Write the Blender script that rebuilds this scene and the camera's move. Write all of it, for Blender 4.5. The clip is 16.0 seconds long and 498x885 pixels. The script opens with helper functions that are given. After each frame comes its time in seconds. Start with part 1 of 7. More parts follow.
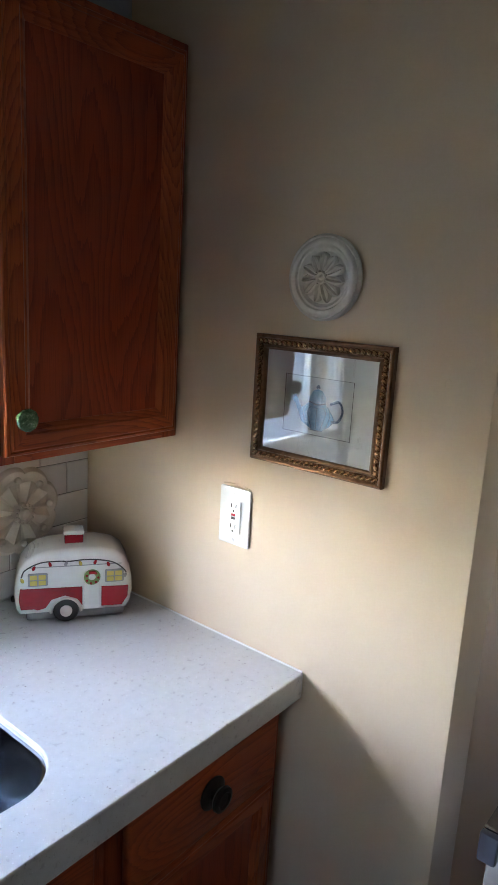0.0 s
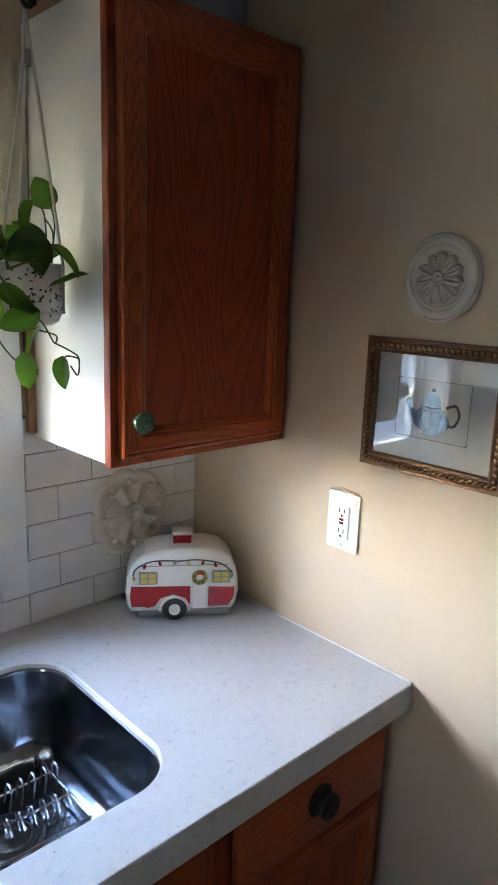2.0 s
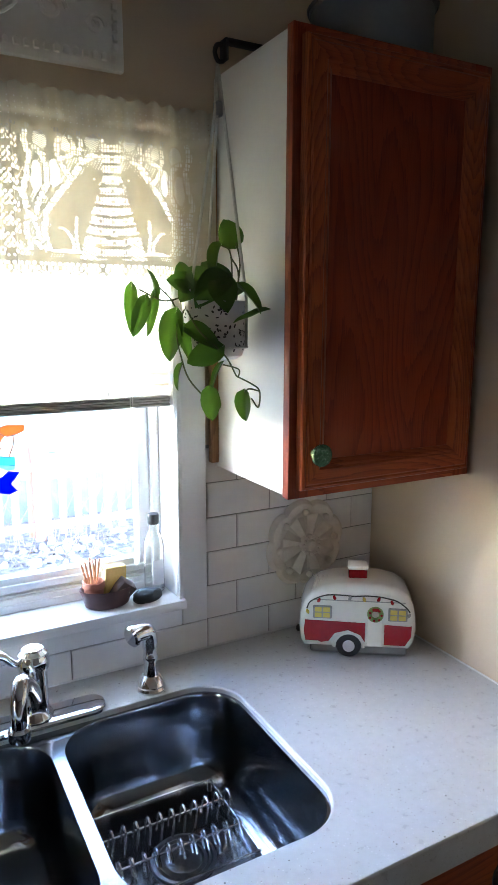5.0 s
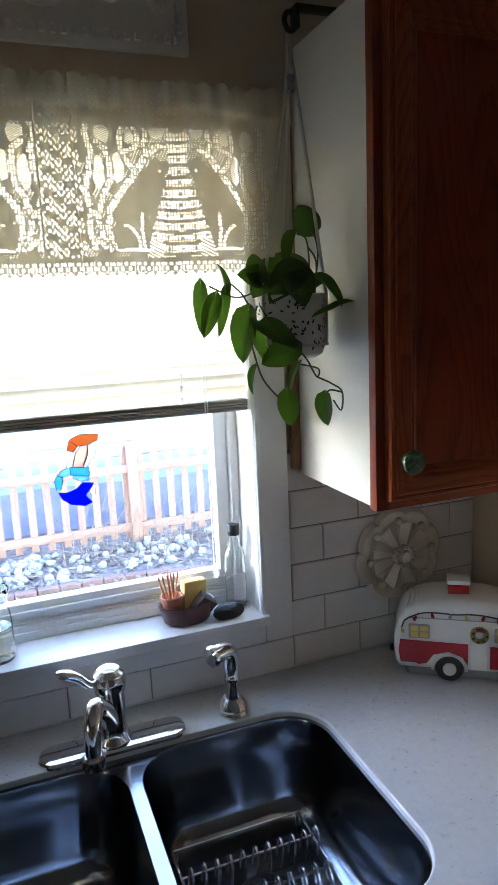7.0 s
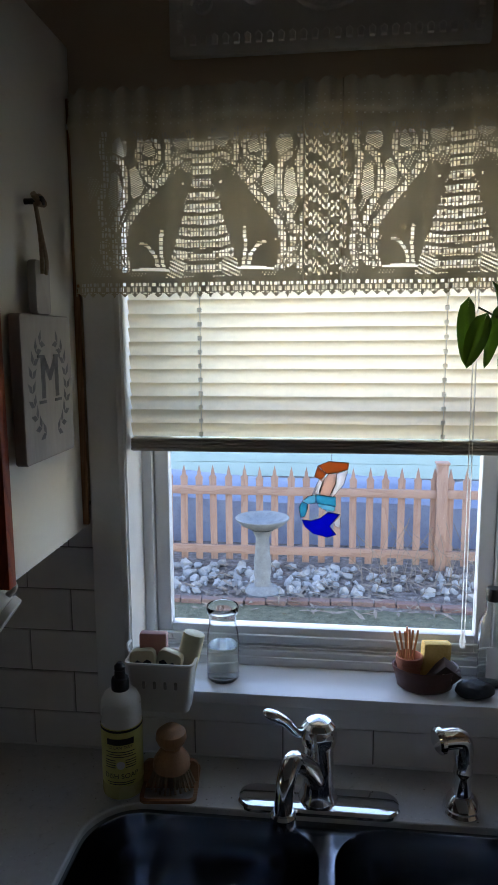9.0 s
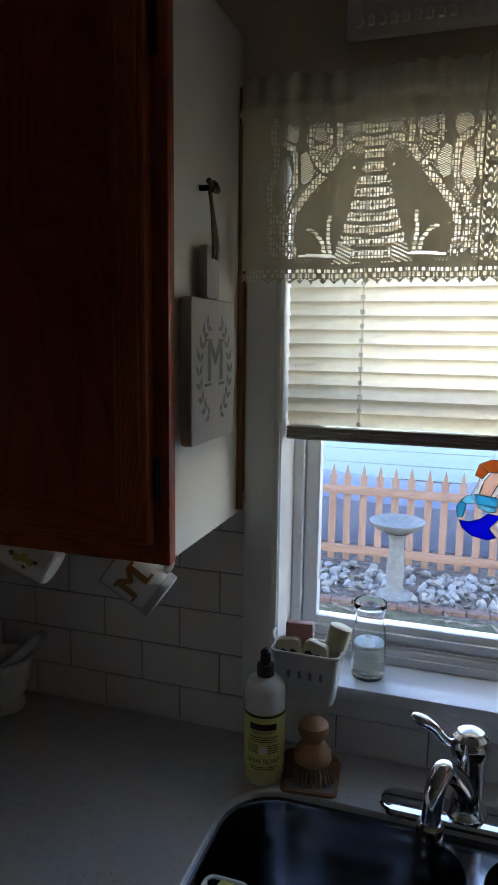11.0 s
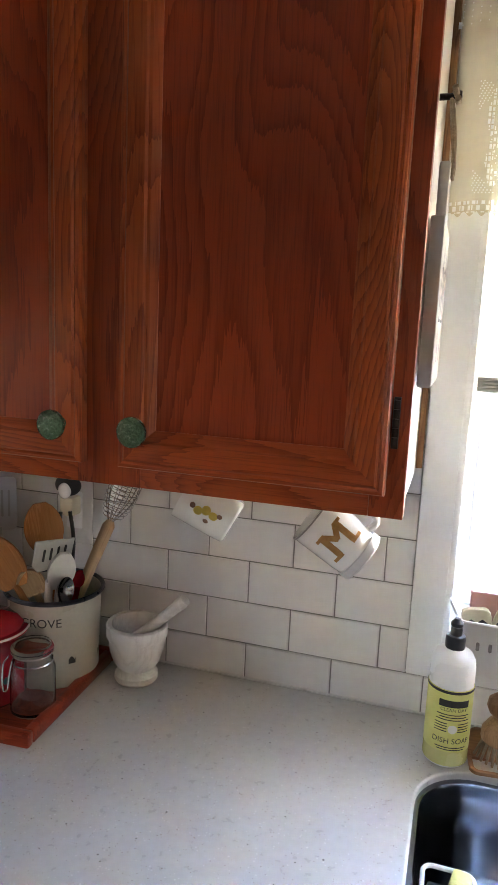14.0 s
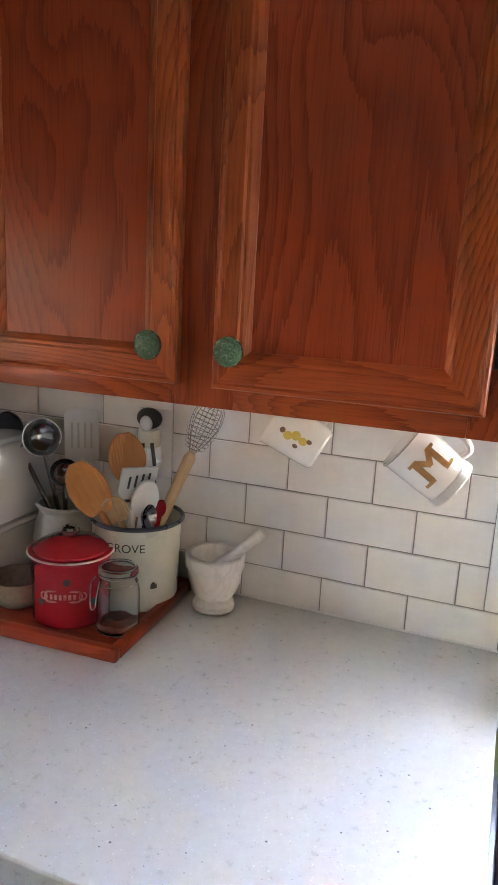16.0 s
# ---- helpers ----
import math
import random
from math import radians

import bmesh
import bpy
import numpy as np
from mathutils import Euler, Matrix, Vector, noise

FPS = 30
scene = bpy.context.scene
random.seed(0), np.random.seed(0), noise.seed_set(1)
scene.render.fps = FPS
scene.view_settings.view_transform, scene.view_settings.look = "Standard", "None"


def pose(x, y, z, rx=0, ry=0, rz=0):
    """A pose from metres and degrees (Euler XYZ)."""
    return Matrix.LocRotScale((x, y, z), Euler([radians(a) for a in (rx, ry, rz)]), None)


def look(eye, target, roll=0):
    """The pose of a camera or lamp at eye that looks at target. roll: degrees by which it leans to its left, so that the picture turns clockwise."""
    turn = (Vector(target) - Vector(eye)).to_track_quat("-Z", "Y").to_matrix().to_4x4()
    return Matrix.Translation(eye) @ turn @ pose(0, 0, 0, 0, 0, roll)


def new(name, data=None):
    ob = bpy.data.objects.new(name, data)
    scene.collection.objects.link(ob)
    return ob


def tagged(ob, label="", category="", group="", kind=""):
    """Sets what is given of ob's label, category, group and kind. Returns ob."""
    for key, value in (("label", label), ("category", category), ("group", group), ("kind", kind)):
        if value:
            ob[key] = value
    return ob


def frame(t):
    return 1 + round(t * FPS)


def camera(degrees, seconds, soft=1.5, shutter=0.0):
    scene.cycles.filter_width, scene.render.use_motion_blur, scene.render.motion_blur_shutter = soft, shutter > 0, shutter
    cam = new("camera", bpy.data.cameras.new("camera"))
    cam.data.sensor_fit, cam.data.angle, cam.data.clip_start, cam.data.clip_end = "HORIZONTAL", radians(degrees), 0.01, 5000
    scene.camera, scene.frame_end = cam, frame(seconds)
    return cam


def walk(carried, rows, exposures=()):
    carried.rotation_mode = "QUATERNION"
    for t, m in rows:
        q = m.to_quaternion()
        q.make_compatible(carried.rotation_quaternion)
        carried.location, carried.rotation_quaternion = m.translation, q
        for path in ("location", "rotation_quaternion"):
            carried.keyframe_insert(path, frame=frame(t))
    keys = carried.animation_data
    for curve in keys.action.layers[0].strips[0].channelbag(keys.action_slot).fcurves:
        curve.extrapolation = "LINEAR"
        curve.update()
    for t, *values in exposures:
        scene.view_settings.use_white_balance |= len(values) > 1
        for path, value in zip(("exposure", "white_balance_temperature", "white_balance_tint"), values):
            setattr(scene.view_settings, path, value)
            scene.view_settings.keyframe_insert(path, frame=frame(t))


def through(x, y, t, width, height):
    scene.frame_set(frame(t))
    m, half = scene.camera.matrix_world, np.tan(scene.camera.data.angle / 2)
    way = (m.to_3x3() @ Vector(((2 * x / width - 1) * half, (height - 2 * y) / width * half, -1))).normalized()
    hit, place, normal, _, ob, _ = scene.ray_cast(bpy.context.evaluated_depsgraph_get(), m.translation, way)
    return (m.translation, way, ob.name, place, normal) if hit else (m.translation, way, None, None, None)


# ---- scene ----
cam = camera(40.2, 16.0)
PATH = [
    (0, (0.072, -1.306, 1.629), (1.598, -0.089, 1.193), 3.3),
    (0.5, (0.071, -1.298, 1.629), (1.566, -0.043, 1.192), 3.0),
    (1, (0.067, -1.295, 1.626), (1.531, -0.005, 1.188), 2.8),
    (1.5, (0.064, -1.289, 1.625), (1.481, 0.053, 1.185), 2.5),
    (2, (0.053, -1.278, 1.629), (1.396, 0.136, 1.187), 2.1),
    (2.5, (0.05, -1.274, 1.627), (1.333, 0.195, 1.181), 1.8),
    (3, (0.048, -1.264, 1.627), (1.272, 0.255, 1.185), 1.4),
    (3.5, (0.056, -1.247, 1.626), (1.202, 0.33, 1.18), 0.9),
    (4, (0.059, -1.245, 1.63), (1.162, 0.366, 1.194), 0.7),
    (4.5, (0.062, -1.254, 1.631), (1.103, 0.405, 1.222), 0.6),
    (5, (0.058, -1.266, 1.633), (0.994, 0.462, 1.264), 0.1),
    (5.2, (0.056, -1.272, 1.641), (0.968, 0.471, 1.278), -0.1),
    (7.5, (0.148, -1.142, 1.63), (0.697, 0.749, 1.281), -2.4),
    (8, (0.181, -1.103, 1.635), (0.476, 0.852, 1.334), -0.3),
    (8.5, (0.241, -1.089, 1.643), (0.238, 0.889, 1.346), 0.1),
    (9, (0.261, -1.085, 1.634), (0.03, 0.879, 1.336), -0.3),
    (9.5, (0.278, -1.073, 1.635), (-0.102, 0.865, 1.322), -0.6),
    (10, (0.265, -1.071, 1.631), (-0.227, 0.843, 1.326), -0.6),
    (12.3, (0.107, -1.097, 1.594), (-0.552, 0.765, 1.275), 1.6),
    (12.5, (0.078, -1.091, 1.59), (-0.575, 0.768, 1.248), 1.4),
    (13, (-0.001, -1.08, 1.57), (-0.615, 0.793, 1.229), 2.0),
    (13.5, (-0.052, -1.077, 1.552), (-0.651, 0.796, 1.186), 2.0),
    (14, (-0.087, -1.087, 1.536), (-0.668, 0.796, 1.199), 2.5),
    (14.5, (-0.107, -1.091, 1.523), (-0.707, 0.785, 1.172), 3.1),
    (15, (-0.121, -1.099, 1.5), (-0.718, 0.771, 1.117), 3.1),
    (15.5, (-0.131, -1.106, 1.484), (-0.769, 0.74, 1.052), 3.0),
    (16, (-0.136, -1.121, 1.475), (-0.835, 0.703, 1.043), 3.1),
]
walk(cam, [(t, look(eye, target, roll)) for t, eye, target, roll in PATH], [(0, 5.6, 6250, 22), (5.2, 5.4, 6200, 22), (7.5, 3.9, 6350, 23), (8.5, 2.88, 6500, 24), (10.2, 2.88, 6500, 24), (12.5, 4.5, 6450, 25), (13, 5.2, 6550, 26), (14.5, 7.2, 7100, 29), (16, 7.35, 7100, 29)])

# ---- world, sun and window light ----
world = bpy.data.worlds.new("sky")
scene.world = world
world.use_nodes = True
wn = world.node_tree
sky = wn.nodes.new("ShaderNodeTexSky")
sky.sky_type = "NISHITA"
sky.sun_disc = False
sky.sun_elevation = radians(16)
sky.sun_rotation = radians(-44)
sky.air_density, sky.dust_density = 1.0, 0.0
wn.nodes["Background"].inputs["Strength"].default_value = 0.15
wn.links.new(sky.outputs["Color"], wn.nodes["Background"].inputs["Color"])
sun_data = bpy.data.lights.new("sun", "SUN")
sun_data.energy, sun_data.angle, sun_data.color = 0.13, radians(40), (1.0, 0.96, 0.9)
sun = new("sun", sun_data)
sun.matrix_world = look((-6.95, 7.19, 2.87), (0, 0, 0))


# ---- geometry helpers ----
def grow(bm, pts, faces):
    vs = [bm.verts.new(p) for p in pts]
    for f in faces:
        try:
            bm.faces.new([vs[i] for i in f])
        except ValueError:
            pass
    return vs


def join(bm, src, m=None):
    """Adds src to bm, moved by m."""
    m = m or Matrix()
    table = {v: bm.verts.new(m @ v.co) for v in src.verts}
    for f in src.faces:
        g = bm.faces.new([table[v] for v in f.verts])
        g.smooth = f.smooth
    src.free()
    return bm


def box(lo, hi, bevel=0.0, seg=2):
    bm = bmesh.new()
    bmesh.ops.create_cube(bm, size=1)
    for v in bm.verts:
        v.co = [lo[i] + (v.co[i] + 0.5) * (hi[i] - lo[i]) for i in range(3)]
    if bevel:
        bmesh.ops.bevel(bm, geom=bm.edges[:], offset=bevel, segments=seg, profile=0.5, affect="EDGES")
    return bm


def lathe(profile, n=32, wobble=None):
    """Turns a profile of (radius, height) about z."""
    bm = bmesh.new()
    rings = []
    for r, z in profile:
        if r < 1e-6:
            rings.append([bm.verts.new((0, 0, z))])
        else:
            ring = []
            for i in range(n):
                a = 2 * math.pi * i / n
                q = r * (wobble(a, z) if wobble else 1)
                ring.append(bm.verts.new((q * math.cos(a), q * math.sin(a), z)))
            rings.append(ring)
    for a, b in zip(rings, rings[1:]):
        for i in range(n):
            j = (i + 1) % n
            if len(a) == 1 and len(b) == 1:
                continue
            if len(a) == 1:
                bm.faces.new((a[0], b[j], b[i]))
            elif len(b) == 1:
                bm.faces.new((a[i], a[j], b[0]))
            else:
                bm.faces.new((a[i], a[j], b[j], b[i]))
    bmesh.ops.recalc_face_normals(bm, faces=bm.faces[:])
    return bm


def tube(pts, r, n=8, closed=False, taper=None):
    """A round bar along points."""
    bm = bmesh.new()
    pts = [Vector(p) for p in pts]
    k = len(pts)
    rings, side = [], None
    for i, p in enumerate(pts):
        a = pts[(i - 1) % k] if closed or i else p
        b = pts[(i + 1) % k] if closed or i < k - 1 else p
        d = (b - a).normalized()
        if side is None:
            side = d.orthogonal().normalized()
        side = (side - d * side.dot(d)).normalized()
        up = d.cross(side)
        q = r * (taper(i / (k - 1)) if taper else 1)
        rings.append([bm.verts.new(p + q * (math.cos(2 * math.pi * j / n) * side + math.sin(2 * math.pi * j / n) * up)) for j in range(n)])
    for i in range(k if closed else k - 1):
        a, b = rings[i], rings[(i + 1) % k]
        for j in range(n):
            bm.faces.new((a[j], a[(j + 1) % n], b[(j + 1) % n], b[j]))
    if not closed:
        bm.faces.new(rings[0][::-1])
        bm.faces.new(rings[-1])
    bmesh.ops.recalc_face_normals(bm, faces=bm.faces[:])
    return bm


def curve_pts(ctrl, n=8):
    """Points of a smooth line through the given ones."""
    c = [Vector(p) for p in ctrl]
    c = [2 * c[0] - c[1], *c, 2 * c[-1] - c[-2]]
    out = []
    for i in range(1, len(c) - 2):
        for j in range(n):
            t = j / n
            out.append(0.5 * (2 * c[i] + (c[i + 1] - c[i - 1]) * t + (2 * c[i - 1] - 5 * c[i] + 4 * c[i + 1] - c[i + 2]) * t**2 + (3 * c[i] - c[i - 1] - 3 * c[i + 1] + c[i + 2]) * t**3))
    out.append(c[-2])
    return out


def round_rect(x0, x1, y0, y1, r, n=8):
    out = []
    for cx, cy, a0 in ((x1 - r, y1 - r, 0), (x0 + r, y1 - r, 90), (x0 + r, y0 + r, 180), (x1 - r, y0 + r, 270)):
        for i in range(n + 1):
            a = radians(a0 + 90 * i / n)
            out.append((cx + r * math.cos(a), cy + r * math.sin(a)))
    return out


def prism(poly, d0, d1, bevel=0.0, seg=2):
    """A flat outline in x and z, thick from y = d0 to d1."""
    bm = bmesh.new()
    a = [bm.verts.new((x, d0, z)) for x, z in poly]
    b = [bm.verts.new((x, d1, z)) for x, z in poly]
    n = len(poly)
    bm.faces.new(a)
    bm.faces.new(b[::-1])
    for i in range(n):
        bm.faces.new((a[i], b[i], b[(i + 1) % n], a[(i + 1) % n]))
    bmesh.ops.recalc_face_normals(bm, faces=bm.faces[:])
    if bevel:
        rim = [e for e in bm.edges if abs(e.verts[0].co.y - e.verts[1].co.y) < 1e-6]
        bmesh.ops.bevel(bm, geom=rim, offset=bevel, segments=seg, profile=0.5, affect="EDGES")
    return bm


def plate(loops, z0, z1):
    """A slab with holes: the first loop is its rim, the others its holes."""
    bm = bmesh.new()
    edges = []
    for loop in loops:
        vs = [bm.verts.new((x, y, z1)) for x, y in loop]
        edges += [bm.edges.new((vs[i], vs[(i + 1) % len(vs)])) for i in range(len(vs))]
    bmesh.ops.triangle_fill(bm, use_beauty=True, use_dissolve=False, edges=edges, normal=(0, 0, 1))
    top = bm.faces[:]
    for f in top:
        if f.normal.z < 0:
            f.normal_flip()
    made = bmesh.ops.extrude_face_region(bm, geom=top)
    for v in [g for g in made["geom"] if isinstance(g, bmesh.types.BMVert)]:
        v.co.z = z0
    bmesh.ops.recalc_face_normals(bm, faces=bm.faces[:])
    return bm


def part(name, bm, material, parent=None, label="", angle=35):
    """Links bm as one mesh object, under a thing or a part if given."""
    me = bpy.data.meshes.new(name)
    bm.to_mesh(me)
    bm.free()
    for p in me.polygons:
        p.use_smooth = True
    me.set_sharp_from_angle(angle=radians(angle))
    for m in material if isinstance(material, (list, tuple)) else [material]:
        me.materials.append(m)
    ob = new(name, me)
    if parent:
        ob.parent = parent
    if label:
        ob["label"] = label
    return ob


def thing(name, label, category, m=None, group=""):
    ob = new(name)
    ob.empty_display_size = 0.02
    if m is not None:
        ob.matrix_basis = m
    return tagged(ob, label, category, group)


def setting(name, bm, material, label, category):
    return tagged(part(name, bm, material), label, category, kind="structure")


# ---- materials ----
def blank(name):
    m = bpy.data.materials.new(name)
    m.use_nodes = True
    nt = m.node_tree
    return m, nt, nt.nodes["Principled BSDF"], nt.nodes["Material Output"]


def coords(nt, stretch=(1, 1, 1), kind="Object"):
    tc = nt.nodes.new("ShaderNodeTexCoord")
    mp = nt.nodes.new("ShaderNodeMapping")
    mp.inputs["Scale"].default_value = stretch
    nt.links.new(tc.outputs[kind], mp.inputs["Vector"])
    return mp.outputs["Vector"]


def noise_node(nt, vec, scale, detail=4, rough=0.55, distort=0.0):
    n = nt.nodes.new("ShaderNodeTexNoise")
    n.inputs["Scale"].default_value, n.inputs["Detail"].default_value = scale, detail
    n.inputs["Roughness"].default_value, n.inputs["Distortion"].default_value = rough, distort
    nt.links.new(vec, n.inputs["Vector"])
    return n.outputs["Fac"]


def ramp(nt, fac, stops):
    r = nt.nodes.new("ShaderNodeValToRGB")
    el = r.color_ramp.elements
    while len(el) < len(stops):
        el.new(0.5)
    for e, (p, c) in zip(el, stops):
        e.position, e.color = p, (*c, 1) if len(c) == 3 else c
    nt.links.new(fac, r.inputs["Fac"])
    return r.outputs["Color"]


def calc(nt, op, a, b=0.0, c=None):
    n = nt.nodes.new("ShaderNodeMath")
    n.operation = op
    for i, v in enumerate((a, b) if c is None else (a, b, c)):
        if isinstance(v, (int, float)):
            n.inputs[i].default_value = v
        else:
            nt.links.new(v, n.inputs[i])
    return n.outputs[0]


def blend(nt, fac, a, b, how="MIX"):
    n = nt.nodes.new("ShaderNodeMixRGB")
    n.blend_type = how
    for i, v in enumerate((fac, a, b)):
        if isinstance(v, (int, float)):
            n.inputs[i].default_value = v
        elif isinstance(v, tuple):
            n.inputs[i].default_value = (*v, 1)
        else:
            nt.links.new(v, n.inputs[i])
    return n.outputs[0]


def relief(nt, bsdf, height, strength, dist=0.002):
    b = nt.nodes.new("ShaderNodeBump")
    b.inputs["Strength"].default_value, b.inputs["Distance"].default_value = strength, dist
    nt.links.new(height, b.inputs["Height"])
    nt.links.new(b.outputs["Normal"], bsdf.inputs["Normal"])


def surface(name, c1, c2, scale=8, rough=0.5, metal=0.0, bump=0.1, fine=120, stretch=(1, 1, 1), vary=0.12, coat=0.0, piece=0.0, spec=0.5):
    """A plain material with broad and fine variation."""
    m, nt, b, _ = blank(name)
    v = coords(nt, stretch)
    broad, small = noise_node(nt, v, scale), noise_node(nt, v, fine, 3)
    mixed = calc(nt, "MULTIPLY_ADD", small, 0.3, calc(nt, "MULTIPLY", broad, 0.7))
    col = ramp(nt, mixed, [(0.32, c1), (0.68, c2)])
    if piece:
        info = nt.nodes.new("ShaderNodeObjectInfo")
        col = blend(nt, calc(nt, "MULTIPLY", info.outputs["Random"], piece), col, (0.25, 0.23, 0.2), "MIX")
    nt.links.new(col, b.inputs["Base Color"])
    nt.links.new(calc(nt, "MULTIPLY_ADD", broad, vary * 2, rough - vary), b.inputs["Roughness"])
    b.inputs["Metallic"].default_value, b.inputs["Coat Weight"].default_value = metal, coat
    b.inputs["Specular IOR Level"].default_value = spec
    if bump:
        relief(nt, b, small, bump)
    return m


def wood(name, light, dark, along="z", rough=0.36, bands=34, bump=0.2, coat=0.1, squeeze=0.2):
    """Stained oak: flame figure from the contours of a stretched noise, and long open pores."""
    m, nt, b, _ = blank(name)
    k = {"z": (1, 1, 0.13), "x": (0.13, 1, 1), "y": (1, 0.13, 1)}[along]
    f = {"z": (1, 1, squeeze), "x": (squeeze, 1, 1), "y": (1, squeeze, 1)}[along]
    p = {"z": (1, 1, 0.03), "x": (0.03, 1, 1), "y": (1, 0.03, 1)}[along]
    info = nt.nodes.new("ShaderNodeObjectInfo")
    tc = nt.nodes.new("ShaderNodeTexCoord")
    off = nt.nodes.new("ShaderNodeVectorMath")
    off.operation = "ADD"
    nt.links.new(tc.outputs["Object"], off.inputs[0])
    nt.links.new(calc(nt, "MULTIPLY", info.outputs["Random"], 7.0), off.inputs[1])

    def scaled(s):
        mp = nt.nodes.new("ShaderNodeMapping")
        mp.inputs["Scale"].default_value = s
        nt.links.new(off.outputs[0], mp.inputs["Vector"])
        return mp.outputs["Vector"]

    field = noise_node(nt, scaled(f), 4.4, 2, 0.4, 0.25)
    ragged = noise_node(nt, scaled(p), 240, 2, 0.6)
    ring = calc(nt, "FRACT", calc(nt, "MULTIPLY_ADD", field, bands, calc(nt, "MULTIPLY", ragged, 0.7)))
    band = calc(nt, "POWER", ring, 2.2)
    pores = noise_node(nt, scaled(p), 420, 3, 0.6)
    pore = ramp(nt, pores, [(0.36, (0, 0, 0)), (0.5, (1, 1, 1))])
    tone = noise_node(nt, scaled(k), 9, 3)
    early = calc(nt, "MULTIPLY", calc(nt, "SUBTRACT", 1.0, band), 0.5)
    grain = calc(nt, "ADD", early, calc(nt, "MULTIPLY_ADD", tone, 0.2, calc(nt, "MULTIPLY", pore, 0.24)))
    col = ramp(nt, grain, [(0.24, dark), (0.8, light)])
    nt.links.new(col, b.inputs["Base Color"])
    nt.links.new(calc(nt, "MULTIPLY_ADD", tone, 0.16, rough - 0.08), b.inputs["Roughness"])
    b.inputs["Coat Weight"].default_value, b.inputs["Coat Roughness"].default_value = coat, 0.22
    b.inputs["Specular IOR Level"].default_value = 0.25
    relief(nt, b, calc(nt, "MULTIPLY_ADD", band, -0.5, pore), bump, 0.0005)
    return m


def glass(name, tint=(1, 1, 1), rough=0.0, ior=1.45):
    m, nt, b, _ = blank(name)
    b.inputs["Base Color"].default_value = (*tint, 1)
    b.inputs["Transmission Weight"].default_value, b.inputs["Roughness"].default_value, b.inputs["IOR"].default_value = 1.0, rough, ior
    return m


def thin_cloth(name, color, through, share=0.5, rough=0.8):
    """A thin sheet that lets part of the light through."""
    m, nt, b, out = blank(name)
    b.inputs["Base Color"].default_value, b.inputs["Roughness"].default_value = (*color, 1), rough
    t = nt.nodes.new("ShaderNodeBsdfTranslucent")
    n = noise_node(nt, coords(nt), 60, 3)
    nt.links.new(ramp(nt, n, [(0.3, tuple(c * 0.85 for c in through)), (0.7, through)]), t.inputs["Color"])
    mix = nt.nodes.new("ShaderNodeMixShader")
    mix.inputs[0].default_value = share
    nt.links.new(b.outputs[0], mix.inputs[1])
    nt.links.new(t.outputs[0], mix.inputs[2])
    nt.links.new(mix.outputs[0], out.inputs["Surface"])
    return m


PAINT = surface("beige_wall_paint", (0.6, 0.472, 0.338), (0.65, 0.518, 0.378), 3, 0.55, bump=0.12, fine=240)
# Whiter than the beige paint so the unseen end wall bounces more fill.
REFLECTOR_PAINT = surface("fill_reflector_white", (0.76, 0.68, 0.56), (0.8, 0.72, 0.6), 3, 0.6, bump=0.12, fine=240)
# Dark colour chosen for the unseen walls so they return little bounce light.
BOUNCE_CUT = surface("bounce_cut_wall_brown", (0.1, 0.07, 0.05), (0.14, 0.1, 0.075), 3, 0.6, bump=0.12, fine=240)
CEILING = surface("ceiling_paint", (0.66, 0.63, 0.57), (0.72, 0.69, 0.63), 3, 0.8, bump=0.2, fine=90)
TRIM = surface("white_trim_paint", (0.74, 0.74, 0.73), (0.81, 0.81, 0.8), 5, 0.38, bump=0.05, fine=180)
VINYL = surface("white_vinyl", (0.78, 0.79, 0.8), (0.84, 0.85, 0.86), 6, 0.35, bump=0.03)
TILE = surface("white_glazed_tile", (0.73, 0.71, 0.69), (0.8, 0.78, 0.76), 14, 0.22, bump=0.06, fine=40, piece=0.05, vary=0.06)
GROUT = surface("grey_grout", (0.2, 0.19, 0.18), (0.3, 0.29, 0.27), 30, 0.9, bump=0.4)
OAK_V = wood("red_stained_oak_upright", (0.32, 0.058, 0.016), (0.18, 0.027, 0.008), "z")
OAK_H = wood("red_stained_oak_level", (0.39, 0.078, 0.021), (0.21, 0.033, 0.01), "x", 0.36, 56)
OAK_VENEER = wood("red_stained_oak_veneer", (0.35, 0.056, 0.017), (0.195, 0.026, 0.008), "z", 0.36, 25, squeeze=0.27)
OAK_STILE = wood("golden_red_oak_stile", (0.43, 0.092, 0.024), (0.22, 0.034, 0.01), "z", 0.34, 64)
PALE_WOOD = wood("pale_oak_edge", (0.5, 0.3, 0.15), (0.34, 0.19, 0.09), "z", 0.5, coat=0.0)
TAN_WOOD = wood("tan_oak_strip", (0.34, 0.17, 0.075), (0.2, 0.09, 0.04), "z", 0.5, coat=0.0)
WHITE_PANEL = surface("white_laminate_side", (0.74, 0.71, 0.64), (0.79, 0.76, 0.69), 3, 0.42, bump=0.04)
CHROME = surface("polished_chrome", (0.72, 0.73, 0.75), (0.8, 0.81, 0.83), 10, 0.07, 1.0, bump=0, vary=0.03)
STEEL = surface("brushed_steel", (0.2, 0.21, 0.23), (0.27, 0.28, 0.3), 9, 0.16, 1.0, bump=0.012, fine=260, vary=0.06)
DARK_METAL = surface("dark_bronze_metal", (0.03, 0.027, 0.025), (0.06, 0.052, 0.045), 30, 0.4, 0.8, bump=0.1)
BLACK = surface("black_plastic", (0.012, 0.012, 0.014), (0.022, 0.022, 0.025), 30, 0.35, bump=0.05)
FLOOR_MAT = wood("brown_floor_board", (0.13, 0.07, 0.04), (0.07, 0.038, 0.022), "x", 0.4)


